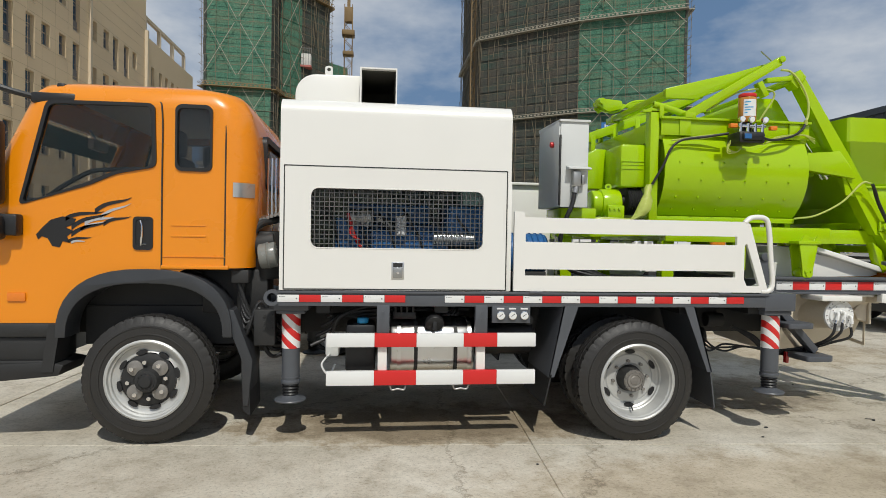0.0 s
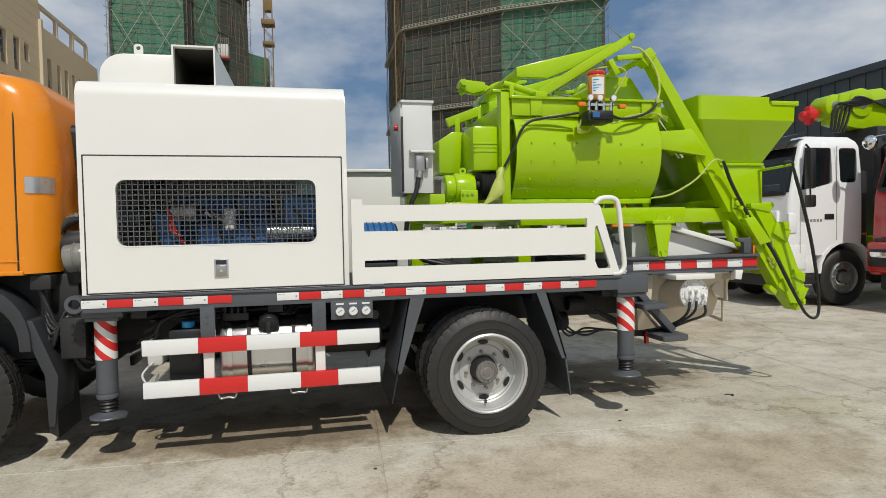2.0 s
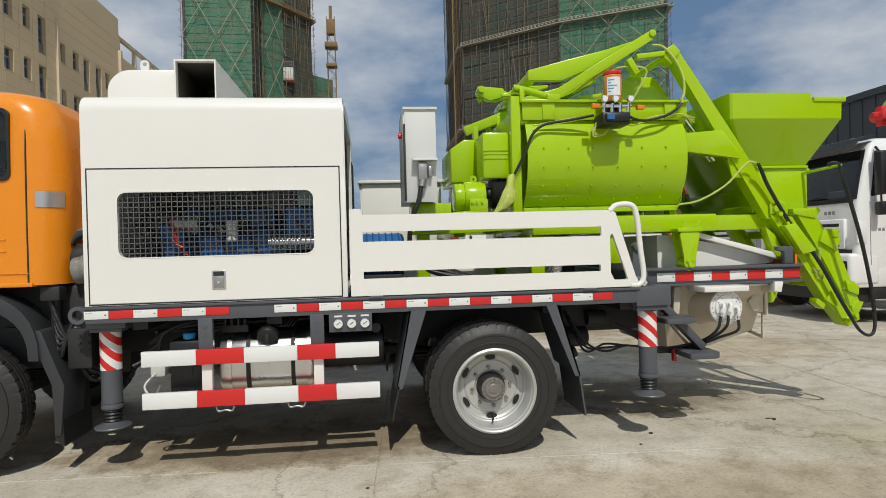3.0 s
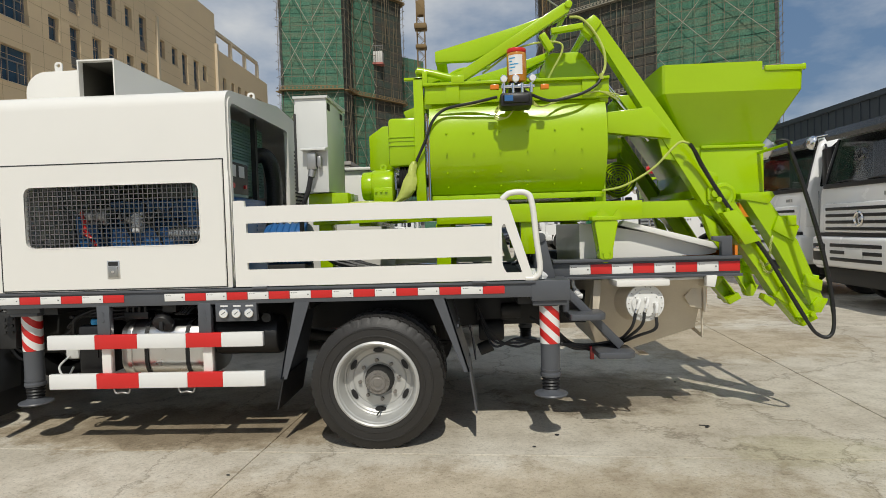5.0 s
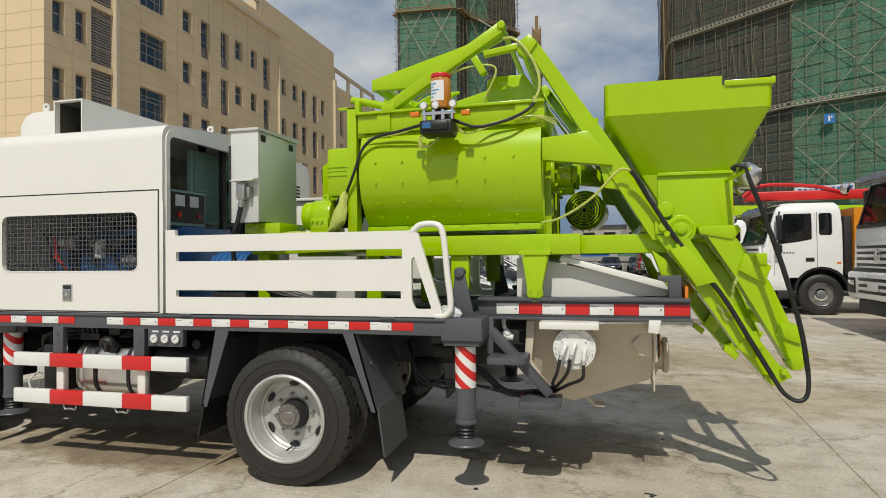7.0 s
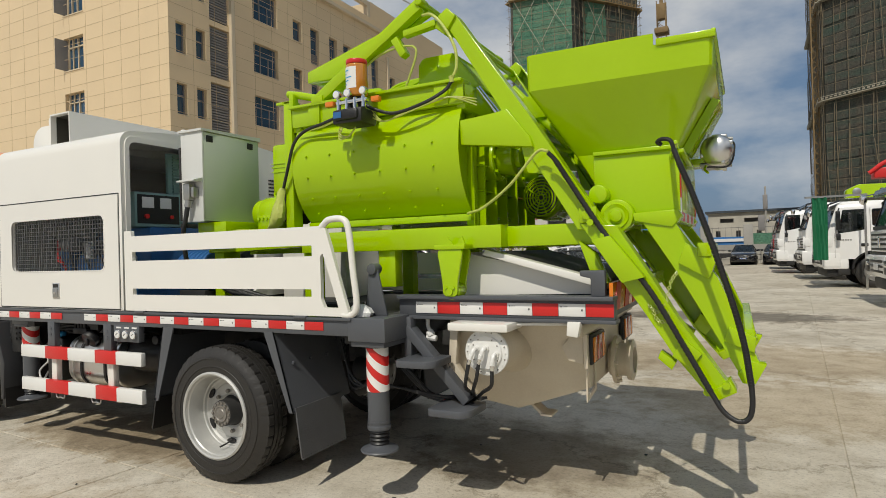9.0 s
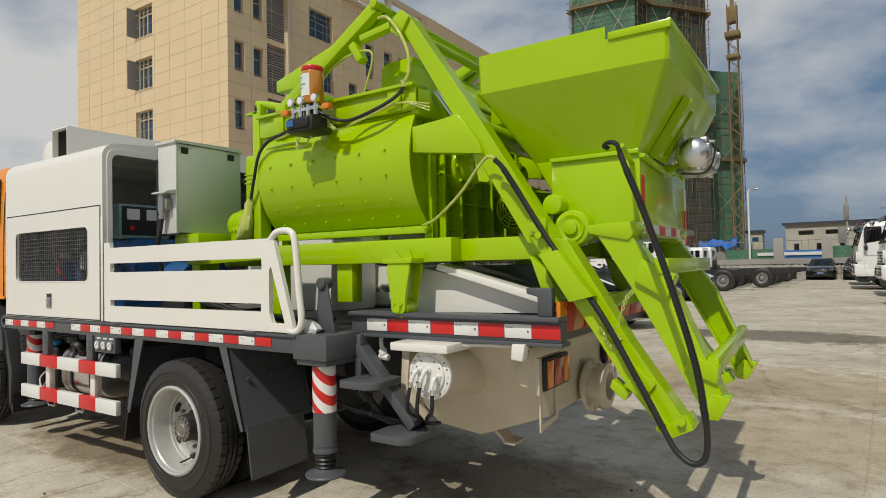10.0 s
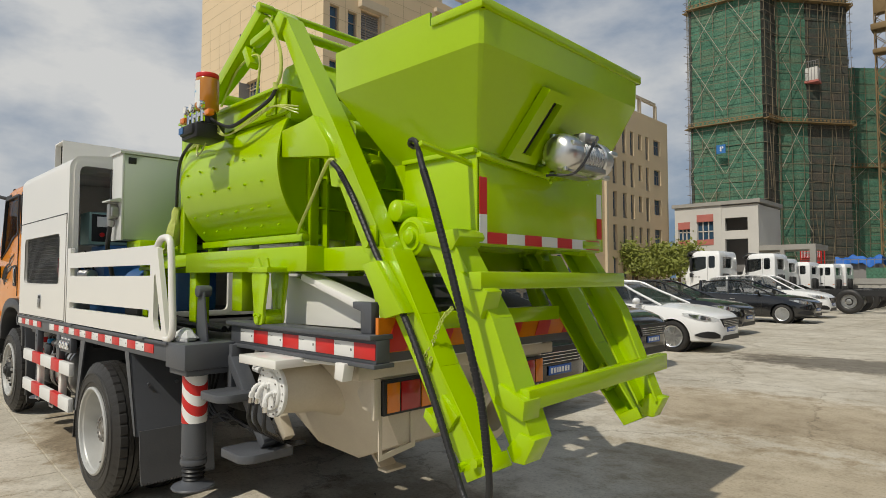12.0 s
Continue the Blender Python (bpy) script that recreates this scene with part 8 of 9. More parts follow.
def heavy_lorry(paint, label, load, tall=True, short=False):
    """A cab-over lorry with its nose at x=0, heading to -x; its flank at y=0; 2.5 m wide."""
    L = thing("lorry", (0, 0, 0), label, "lorry", "parked lorries")
    def rg(z, xf, xr, ins, r=0.07):
        out = []
        for cx, cy, s in ((xr - r, ins + r, 270), (xr - r, 2.5 - ins - r, 0), (xf + r, 2.5 - ins - r, 90), (xf + r, ins + r, 180)):
            for i in range(5):
                t = radians(s + 22.5 * i)
                out.append((cx + r * math.cos(t), cy + r * math.sin(t), z))
        return out
    if tall:
        X, WZ, WT, RT, AX = 1.66, 2.10, 2.93, 3.15, 1.30
        sw = rpoly([(0.30, 2.13), (0.42, 2.90), (0.98, 2.90), (0.98, 2.26), (0.72, 2.20)], 0.04)
        qw = rrect(1.15, 1.54, 2.27, 2.90, 0.07)
    else:
        X, WZ, WT, RT, AX = 1.86, 1.86, 2.62, 2.88, 1.36
        sw = rpoly([(0.36, 1.80), (0.52, 2.58), (1.16, 2.58), (1.16, 1.92), (0.85, 1.86)], 0.04)
        qw = rrect(1.32, 1.62, 2.02, 2.58, 0.06)
    rear = []
    if short:
        X, WZ, WT, RT, AX = 1.70, 1.84, 2.62, 2.90, 1.24
        sw = rpoly([(0.22, 1.84), (0.36, 2.56), (1.03, 2.60), (1.03, 2.02), (0.66, 1.90)], 0.05)
        qw = rrect(1.15, 1.46, 2.02, 2.62, 0.09)
        rear = [prism(rrect(0.45, 1.75, 2.02, 2.58, 0.08), "x", X - 0.4, X + 0.4)]
    rings = [rg(0.95, 0.05, X, 0.02), rg(1.25, 0.02, X, 0.0), rg(WZ - 0.10, 0.06, X, 0.0), rg(WZ, 0.09, X, 0.004), rg((WZ + WT) / 2, 0.20, X, 0.02), rg(WT, 0.32, X - 0.02, 0.05), rg(RT - 0.12, 0.38, X - 0.05, 0.09), rg(RT - 0.03, 0.52, X - 0.12, 0.18), rg(RT, 0.75, X - 0.35, 0.45)]
    ar = [(AX + 0.62 * math.cos(math.pi * i / 12), 0.62 + 0.60 * math.sin(math.pi * i / 12)) for i in range(13)]
    ar = [(AX + 0.62, 0.3), *ar, (AX - 0.62, 0.3)]
    inn = [[(p[0] + (0.06 if p[0] < 0.9 else -0.06), p[1] + (0.06 if p[1] < 1.25 else -0.06), p[2] + 0.3 if k == 0 else p[2]) for p in r] for k, r in enumerate(rings[:-1])]
    wh = [(0.085, WZ), (2.415, WZ), (2.36, WT), (0.14, WT)]
    cabm = carve(B(loft(rings)), loft(inn), prism(sw, "y", -1, 0.5), prism(sw, "y", 2.0, 3.5), prism(qw, "y", -1, 0.5), prism(qw, "y", 2.0, 3.5), prism(wh, "x", -1, 0.75), prism(ar, "y", -1, 3.5), *rear)
    c = part("cab", cabm, paint, L)
    part("windscreen", B(loft([[(0.10, 0.075, WZ - 0.02), (0.10, 2.425, WZ - 0.02), (0.112, 2.425, WZ - 0.02), (0.112, 0.075, WZ - 0.02)], [(0.33, 0.13, WT + 0.02), (0.33, 2.37, WT + 0.02), (0.342, 2.37, WT + 0.02), (0.342, 0.13, WT + 0.02)]])), M["wglass"], c, "dark windscreen")
    each("screen_seal", [loft([[(xa - 0.006, ya, za), (xa - 0.006, yb, zb), (xa + 0.02, yb, zb), (xa + 0.02, ya, za)], [(xc - 0.006, yc, zc), (xc - 0.006, yd, zd), (xc + 0.02, yd, zd), (xc + 0.02, yc, zc)]]) for xa, ya, za, yb, zb, xc, yc, zc, yd, zd in ((0.09, 0.06, WZ, 0.13, WZ, 0.32, 0.115, WT, 0.18, WT), (0.09, 2.37, WZ, 2.44, WZ, 0.32, 2.32, WT, 2.385, WT))], M["black"], c)
    part("screen_foot", B(box(0.045, 0.11, 0.12, 2.38, WZ - 0.05, WZ + 0.03, 0.012)), M["black"], c)
    for y0 in (0.45, 1.35):
        part("wiper", B(tube([(0.06, y0, WZ), (0.075, y0 + 0.3, WZ + 0.06), (0.10, y0 + 0.75, WZ + 0.05)], 0.012, 6)), M["black"], c)
    part("screen_papers", B(box(0.16, 0.165, 0.35, 0.75, WZ + 0.05, WZ + 0.17)), M["paper"], c, "papers behind the windscreen")
    for y in (0.05, 2.44):
        part("side_window", B(prism(sw, "y", y, y + 0.01)), M["wglass"], c)
        part("quarter_window", B(prism(qw, "y", y, y + 0.01)), M["dglass"], c)
    if short:
        part("rear_window", B(prism(rrect(0.43, 1.77, 2.0, 2.6, 0.08), "x", X - 0.07, X - 0.06)), M["wglass"], c)
    part("sun_visor", B(loft([[(0.10, 0.16, WT - 0.02), (0.10, 2.34, WT - 0.02), (0.06, 2.34, WT + 0.05), (0.06, 0.16, WT + 0.05)], [(0.16, 0.06, WT + 0.14), (0.16, 2.44, WT + 0.14), (0.13, 2.44, WT + 0.18), (0.13, 0.06, WT + 0.18)], [(0.46, 0.06, RT - 0.02), (0.46, 2.44, RT - 0.02), (0.46, 2.44, RT + 0.03), (0.46, 0.06, RT + 0.03)]])), M["visor"], c, "dark smoked sun visor")
    each("marker_lamp", [ball((0.24, y, RT - 0.035), 0.05, 10, (1, 1.6, 0.5)) for y in (0.28, 2.22)], M["chrome"], c)
    part("dash", B(box(0.22, 0.55, 0.15, 2.35, 1.2, WZ + 0.02, 0.05)), M["interior"], c)
    each("cab_seat", [box(X - 0.45, X - 0.2, y, y + 0.5, 1.3, WT - 0.15, 0.08) for y in (0.4, 1.55)], M["interior"], c)
    part("grille_panel", B(box(-0.02, 0.06, 0.22, 2.28, 1.26, 1.78, 0.03)), paint, c)
    for i in range(4):
        part("grille_slot", B(box(-0.032, 0.0, 0.32, 2.18, 1.305 + 0.115 * i, 1.36 + 0.115 * i, 0.012)), M["black"], c)
    part("emblem", B(lathe([(0.08, 0), (0.105, -0.014), (0.13, 0)], (-0.034, 1.25, 1.50), (0.5, 1.25, 1.50), 28), beam((-0.04, 1.21, 1.42), (-0.04, 1.24, 1.58), 0.02, 0.035), beam((-0.04, 1.29, 1.42), (-0.04, 1.26, 1.58), 0.02, 0.035)), M["chrome"], c, "plain round chrome emblem")
    each("maker_bar", [box(-0.024, -0.018, 0.40 + 0.09 * i, 0.46 + 0.09 * i, 1.86, 1.92) for i in range(3)], M["steel"], c)
    bp = part("bumper", B(box(-0.10, 0.45, 0.0, 2.5, 0.66, 1.20, 0.07, seg=3), box(-0.06, 0.66, 0.02, 0.25, 0.62, 1.02, 0.05), box(-0.06, 0.66, 2.25, 2.48, 0.62, 1.02, 0.05)), paint, L)
    each("air_slot", [box(-0.112, -0.09, 0.58, 1.92, 0.78 + 0.12 * i, 0.84 + 0.12 * i, 0.01) for i in range(3)], M["black"], bp)
    part("joint_gap", B(box(-0.03, 0.06, 0.10, 2.40, 1.195, 1.262, 0.01)), M["black"], bp)
    part("plate", B(box(-0.122, -0.112, 1.02, 1.48, 0.84, 0.99, 0.004)), M["rwhite"], bp, "blank white plate")
    for y in (0.06, 2.06):
        hl = part("headlamp", B(box(-0.115, -0.05, y, y + 0.38, 0.76, 1.08, 0.04)), M["black"], bp, "dark headlamp")
        part("lamp_lens", B(box(-0.12, -0.11, y + 0.04, y + 0.34, 0.93, 1.02, 0.01)), M["chrome"], hl)
    part("under_tray", B(box(0.05, 0.5, 0.15, 2.35, 0.36, 0.64, 0.04)), M["dark"], L)
    for y0, y1, yb in ((-0.22, -0.06, 0.02), (2.56, 2.72, 2.48)):
        ms = part("mirror_arm", B(tube([(0.36, (y0 + y1) / 2, WT - 0.1), (0.42, yb, WT + 0.02)], 0.02, 8), tube([(0.36, (y0 + y1) / 2, WZ - 0.2), (0.42, yb, WZ - 0.12)], 0.02, 8), tube([(0.36, (y0 + y1) / 2, WZ - 0.2), (0.35, (y0 + y1) / 2, WT - 0.1)], 0.016, 8)), M["black"], c)
        for za, zb in ((WZ + 0.05, WT - 0.08), (WZ - 0.28, WZ - 0.06)):
            part("mirror", B(box(0.30, 0.42, min(y0, y1), max(y0, y1), za, zb, 0.03)), M["black"], ms, "black door mirror")
    part("kerb_mirror", B(tube([(0.10, 2.30, WT + 0.1), (-0.12, 2.38, WT + 0.06)], 0.016, 8), ball((-0.14, 2.38, WT - 0.03), 0.13, 14, (0.7, 1, 1))), M["chrome"], c, "round chrome kerb mirror")
    each("door_line", [box(X - 0.60, X - 0.588, -0.003, 0.003, 1.22, WT - 0.0), box(0.27, 0.282, -0.003, 0.003, 1.0, WZ - 0.05)], M["louvre"], c)
    part("door_handle", B(box(X - 0.86, X - 0.66, -0.015, 0.004, WZ - 0.50, WZ - 0.40, 0.02)), M["black"], c)
    each("door_mark", [box(0.42 + 0.07 * i, 0.465 + 0.07 * i, -0.004, 0.003, 1.56, 1.61) for i in range(5)], M["louvre"], c)
    part("step", B(box(0.35, 0.70, 0.05, 0.4, 0.42, 0.64, 0.04)), M["dark"], L)
    part("corner_deflector", B(box(0.02, 0.20, -0.02, 0.03, 1.36, 1.72, 0.02)), paint, c)
    part("arch_liner", B(prism([(AX + 0.63 * math.cos(math.pi * i / 10), 0.62 + 0.61 * math.sin(math.pi * i / 10)) for i in range(11)] + [(AX + 0.57 * math.cos(math.pi * i / 10), 0.62 + 0.55 * math.sin(math.pi * i / 10)) for i in range(10, -1, -1)], "y", 0.0, 0.5)), M["black"] if not tall else paint, L)
    part("inner_wing", B(box(0.72, X + 0.3, 0.42, 2.08, 0.6, 1.2)), M["black"], L)
    each("side_marker", [box(AX + 0.34, AX + 0.44, -0.006, 0.01, 1.30, 1.345, 0.006)], M["amber"], c)
    each("chassis_rail", [box(0.3, 8.2, 0.75, 0.85, 0.75, 1.0), box(0.3, 8.2, 1.65, 1.75, 0.75, 1.0)], M["dark"], L)
    each("cross_member", [box(x, x + 0.12, 0.8, 1.7, 0.8, 0.95) for x in (2.5, 4.0, 5.5, 7.0, 8.0)], M["dark"], L)
    part("air_intake", B(box(X + 0.06, X + 0.26, 0.15, 0.5, 1.0, 1.75 if short else 2.5, 0.04)), M["dark"], L)
    part("exhaust_pipe", B(cyl((X + 0.16, 0.8, 1.0), (X + 0.16, 0.8, 1.7 if short else 2.3), 0.09)), M["dark"], L)
    part("fuel_box", B(box(2.6, 3.7, 0.1, 0.65, 0.5, 0.98, 0.08)), M["steel"], L)
    for x in (AX, 5.6, 6.95):
        lorry_wheel(L, x, 0.04, 0.52, -1)
        lorry_wheel(L, x, 2.46, 0.52, 1)
    if load == "boom":
        part("pump_deck", B(box(2.3, 8.0, 0.1, 2.4, 1.0, 1.25, 0.02)), M["lime"], L, "lime pump deck")
        part("boom_pedestal", B(box(3.0, 3.6, 0.9, 1.9, 1.25, 3.5, 0.05)), M["dark"], L, "dark boom pedestal")
        each("folded_boom", [box(2.6, 8.2, 1.3, 1.65, 3.5, 3.9, 0.05), box(3.2, 8.0, 1.75, 2.05, 3.45, 3.8, 0.05), prism([(2.35, 3.60), (2.45, 4.2), (3.5, 4.35), (4.3, 4.0), (3.8, 3.45), (2.8, 3.5)], "y", 1.25, 1.65, 0.02)], M["lime"], L, "folded lime concrete boom")
        each("boom_joint", [cyl((2.95, 1.2, 4.02), (2.95, 1.75, 4.02), 0.30, b=0.03), cyl((2.4, 1.3, 3.95), (2.4, 1.75, 3.95), 0.25, b=0.03)], M["lime"], L, "round lime boom joint")
        each("joint_cap", [cyl((2.95, 1.18, 4.02), (2.95, 1.2, 4.02), 0.13, b=0.005), cyl((2.4, 1.285, 3.95), (2.4, 1.3, 3.95), 0.11, b=0.005)], M["steel"], L)
        each("boom_hose", [tube([(2.2 + 0.08 * k, 1.25, 3.4), (2.3 + 0.1 * k, 1.2, 3.95), (2.8, 1.18 - 0.015 * k, 3.95 + 0.04 * k), (3.8, 1.2, 4.1 - 0.05 * k), (5.0, 1.25, 3.8)], 0.026, 8) for k in range(5)], M["hose"], L)
        part("red_valve", B(cyl((1.98, 1.4, 3.80), (1.98, 1.75, 3.80), 0.11, b=0.03), box(1.78, 2.16, 1.50, 1.62, 3.76, 3.86, 0.02), box(1.92, 2.04, 1.48, 1.64, 3.6, 3.98, 0.02)), M["red"], L, "red painted valve")
    if load == "section":
        part("boom_section", B(prism(rpoly([(0.75, 3.0), (0.75, 3.28), (1.1, 3.45), (7.5, 3.3), (7.5, 3.0)], 0.08), "y", 0.7, 1.2, 0.02)), M["lime"], L, "lime boom section above the cab")
        each("section_eye", [cyl((1.05, 0.66, 3.2), (1.05, 1.24, 3.2), 0.13, b=0.02), cyl((1.05, 0.65, 3.2), (1.05, 1.25, 3.2), 0.05)], M["steel"], L)
        part("flat_deck", B(box(2.1, 8.0, 0.1, 2.4, 1.0, 1.2, 0.02), box(2.3, 2.6, 0.6, 1.3, 1.2, 3.0)), M["lime"], L)
    if load == "crane":
        part("bed", B(box(2.1, 8.3, 0.0, 2.5, 0.95, 1.15), box(2.1, 8.3, 0.0, 0.06, 1.15, 2.7), box(2.1, 8.3, 2.44, 2.5, 1.15, 2.7), box(2.1, 2.16, 0.06, 2.44, 1.15, 2.7)), mat("orange_load_bed", (0.72, 0.25, 0.012), 0.4, var=0.08), L, "orange load bed")
        each("bed_rib", [box(2.4 + 0.5 * i, 2.46 + 0.5 * i, -0.03, 0.0, 1.15, 2.65) for i in range(12)], mat("orange_bed_rib", (0.62, 0.20, 0.012), 0.4, var=0.08), L)
        part("red_jib", B(box(-0.2, 8.3, 0.6, 1.0, 2.98, 3.22, 0.03), tube([(-0.3, 0.6, 3.1), (0.2, 0.6, 3.38), (1.4, 0.6, 3.32), (2.2, 0.6, 3.1)], 0.05)), M["red"], L, "folded red jib above the cab")
    return L


def placed(proto, x, y, rot=0, label=""):
    c = copy_thing(proto, pose(x, y, 0, 0, 0, rot))
    if label:
        c["label"] = label
    return c


M["wglass"] = glass_mat("lorry_glass", (0.012, 0.016, 0.018), alpha=0.55)
M["lampglass"] = glass_mat("lamp_glass", (0.45, 0.47, 0.48), alpha=0.35)
M["cglass"] = glass_mat("car_glass", (0.02, 0.026, 0.026), alpha=0.5)
M["visor"] = mat("smoked_visor", (0.035, 0.04, 0.047), 0.25, var=0.1, coat=0.3)
lb = heavy_lorry(M["tvwhite"], "white cab-over pump lorry with a folded lime boom", "boom")
lb.matrix_basis = pose(8.95, 4.75, 0, 0, 0, 0)
plain = heavy_lorry(M["tvwhite"], "white cab-over chassis lorry parked in a row", "none")
plain.matrix_basis = pose(9.05, 7.85, 0, 0, 0, 0)
crane_l = heavy_lorry(M["tvwhite"], "white cab-over lorry with an orange load bed", "crane", False)
crane_l.matrix_basis = pose(8.05, 13.2, 0, 0, 0, 1)
red_l = heavy_lorry(mat("red_lorry_paint", (0.42, 0.02, 0.02), 0.25, coat=0.5), "red cab-over lorry parked in the row", "none")
red_l.matrix_basis = pose(10.2, 1.75, 0, 0, 0, 0)
flat = heavy_lorry(M["tvwhite"], "white cab-over lorry carrying a lime boom section", "section", False)
flat.matrix_basis = pose(7.5, 20.6, 0, 0, 0, 2)
placed(plain, 7.25, 25.4, 2)
placed(plain, 6.55, 31.2, 2)
placed(red_l, 6.55, 36.5, 2)
row = heavy_lorry(M["tvwhite"], "white chassis lorry with a bare frame and twin rear axles", "none", False, True)
row.matrix_basis = pose(-5.8, 29.0, 0, 0, 0, 0)
for x, y, sx, sz in ((-4.5, 33.2, 1.0, 0.985), (-5.0, 36.8, 1.08, 0.925), (-4.45, 39.9, 1.02, 0.87), (-3.65, 42.8, 0.95, 0.84), (-3.5, 45.6, 0.92, 0.86)):
    copy_thing(row, pose(x, y, 0, 0, 0, 0) @ Matrix.Diagonal((sx, 1, sz, 1)))

tarp = thing("green_tarpaulin", (7.3, 22.6, 0), "green tarpaulin hung from a pole beside a lorry", "tarpaulin")
part("cloth", B(loft([[(7.10 + 0.42 * u, 19.9 + 0.05 * math.sin(14 * u + k), z) for u in [q / 14 for q in range(15)]] + [(7.10 + 0.42 * u, 19.92 + 0.05 * math.sin(14 * u + k), z) for u in [q / 14 for q in range(14, -1, -1)]] for k, z in enumerate((0.95, 1.5, 2.1, 2.6, 2.85, 2.98))])), mat("green_tarp", (0.012, 0.15, 0.065), 0.5, var=0.15, bump=0.2, bscale=20), tarp)
each("pole", [box(6.9, 8.6, 19.88, 19.94, 2.97, 3.03), box(8.5, 8.56, 19.88, 19.94, 0, 2.97)], M["steel"], tarp)


def car(paint, label, suv=False):
    """A saloon with its nose at x=0, heading to +x; flank at y=0; 1.8 m wide, 4.6 m long."""
    c = thing("car", (0, 0, 0), label, "car", "parked cars")
    k = 1.12 if suv else 1.0
    st = [(-4.62, 0.52, 0.86, 0.34), (-4.58, 0.42, 0.95, 0.18), (-4.44, 0.30, 1.02, 0.07), (-4.0, 0.24, 1.045, 0.01), (-3.2, 0.20, 1.02, 0.0), (-2.2, 0.19, 0.985, 0.0), (-1.5, 0.20, 0.965, 0.0), (-1.15, 0.20, 0.95, 0.002), (-0.8, 0.21, 0.92, 0.012), (-0.5, 0.215, 0.875, 0.04), (-0.3, 0.22, 0.83, 0.09), (-0.16, 0.225, 0.785, 0.16), (-0.07, 0.235, 0.735, 0.26), (-0.02, 0.25, 0.68, 0.38), (0.0, 0.30, 0.60, 0.52)]
    def sec(x, z0, z1, ins):
        z0, z1 = z0 * k, z1 * k
        y0, h = ins, z1 - z0
        pts = [(y0 + 0.14, z0), (y0 + 0.04, z0 + 0.04), (y0 + 0.008, z0 + 0.22 * h), (y0, z0 + 0.45 * h), (y0 + 0.006, z0 + 0.62 * h), (y0 + 0.03, z0 + 0.80 * h), (y0 + 0.075, z1 - 0.02), (y0 + 0.16, z1), (y0 + (0.9 - y0) * 0.6, z1 + 0.025)]
        pts += [(1.8 - p[0], p[1]) for p in reversed(pts)]
        return [(x, p[0], p[1]) for p in pts]
    bm = B(loft([sec(*s) for s in st]))
    arches = []
    for wx in (-0.88, -3.55):
        arches.append(cyl((wx, -0.5, 0.32), (wx, 2.3, 0.32), 0.365, seg=24))
    b = part("body", carve(bm, *arches), paint, c)
    gh = [(-4.40, 1.02, 0.18, 0.99), (-3.75, 1.31, 0.29, 0.99), (-3.3, 1.42, 0.33, 0.98), (-2.75, 1.465, 0.345, 0.97), (-2.25, 1.43, 0.34, 0.955), (-1.8, 1.23, 0.27, 0.94), (-1.15, 0.95, 0.15, 0.90)]
    if suv:
        gh = [(-4.5, 0.99, 0.12, 0.97), (-4.3, 1.36, 0.27, 0.97), (-3.4, 1.45, 0.30, 0.97), (-2.6, 1.47, 0.30, 0.96), (-2.1, 1.42, 0.30, 0.94), (-1.75, 1.25, 0.25, 0.92), (-1.15, 0.96, 0.14, 0.90)]
    part("glasshouse", B(loft([[(x, 0.10, zb * k - 0.03), (x, 0.45 * ins + 0.055, zb * k + 0.5 * (zt - zb) * k), (x, ins, zt * k), (x, 1.8 - ins, zt * k), (x, 1.745 - 0.45 * ins, zb * k + 0.5 * (zt - zb) * k), (x, 1.70, zb * k - 0.03)] for x, zt, ins, zb in gh])), M["cglass"], b, "tinted windows")
    for x in (-2.75, -3.65):
        for y in (0.33, 0.99):
            part("cabin_seat", B(box(x, x + 0.13, y, y + 0.48, 0.7 * k, 1.12 * k, 0.05), box(x + 0.02, x + 0.11, y + 0.12, y + 0.36, 1.12 * k, 1.28 * k, 0.04)), M["interior"], b)
    part("dashboard", B(box(-1.85, -1.45, 0.22, 1.58, 0.85 * k, 1.0 * k, 0.04)), M["interior"], b)
    rf = gh[2:-2]
    part("roof", B(loft([[(x, ins - 0.02, zt * k - 0.03), (x, ins + 0.03, zt * k + 0.012), (x, 1.77 - ins, zt * k + 0.012), (x, 1.82 - ins, zt * k - 0.03)] for x, zt, ins, zb in rf])), paint, b)
    for s in (0, 1):
        f = (lambda p: p) if s == 0 else (lambda p: (p[0], 1.8 - p[1], p[2]))
        edge = [f((x, ins - 0.004, zt * k)) for x, zt, ins, zb in reversed(gh)]
        part("pillar", B(tube(edge, 0.026, 8), *[tube([f((x, 0.09, 0.97 * k)), f((x - 0.02, 0.2, 1.22 * k)), f((x - 0.06, 0.325, 1.43 * k))], r, 8) for x, r in ((-2.62, 0.03), (-3.62, 0.05))]), paint, b)
        part("door_mirror", B(ball(f((-1.62, -0.06, 1.04 * k)), 0.10, 14, (0.75, 1.15, 0.72)), box(*sorted((-1.64, -1.56)), *sorted((f((0, 0.14, 0))[1], f((0, -0.02, 0))[1])), 0.975 * k, 1.0 * k, 0.008)), paint, b)
        hl = part("headlamp", B(loft([[f((x, y - 0.012, za * k)), f((x, y - 0.004, zb * k)), f((x - 0.02, y + 0.07, zb * k)), f((x - 0.02, y + 0.07, za * k))] for x, y, za, zb in ((-0.66, 0.03, 0.79, 0.81), (-0.50, 0.05, 0.735, 0.815), (-0.34, 0.085, 0.685, 0.80), (-0.20, 0.15, 0.66, 0.77), (-0.10, 0.24, 0.655, 0.735), (-0.045, 0.35, 0.655, 0.70))])), M["lampglass"], b, "clear headlamp")
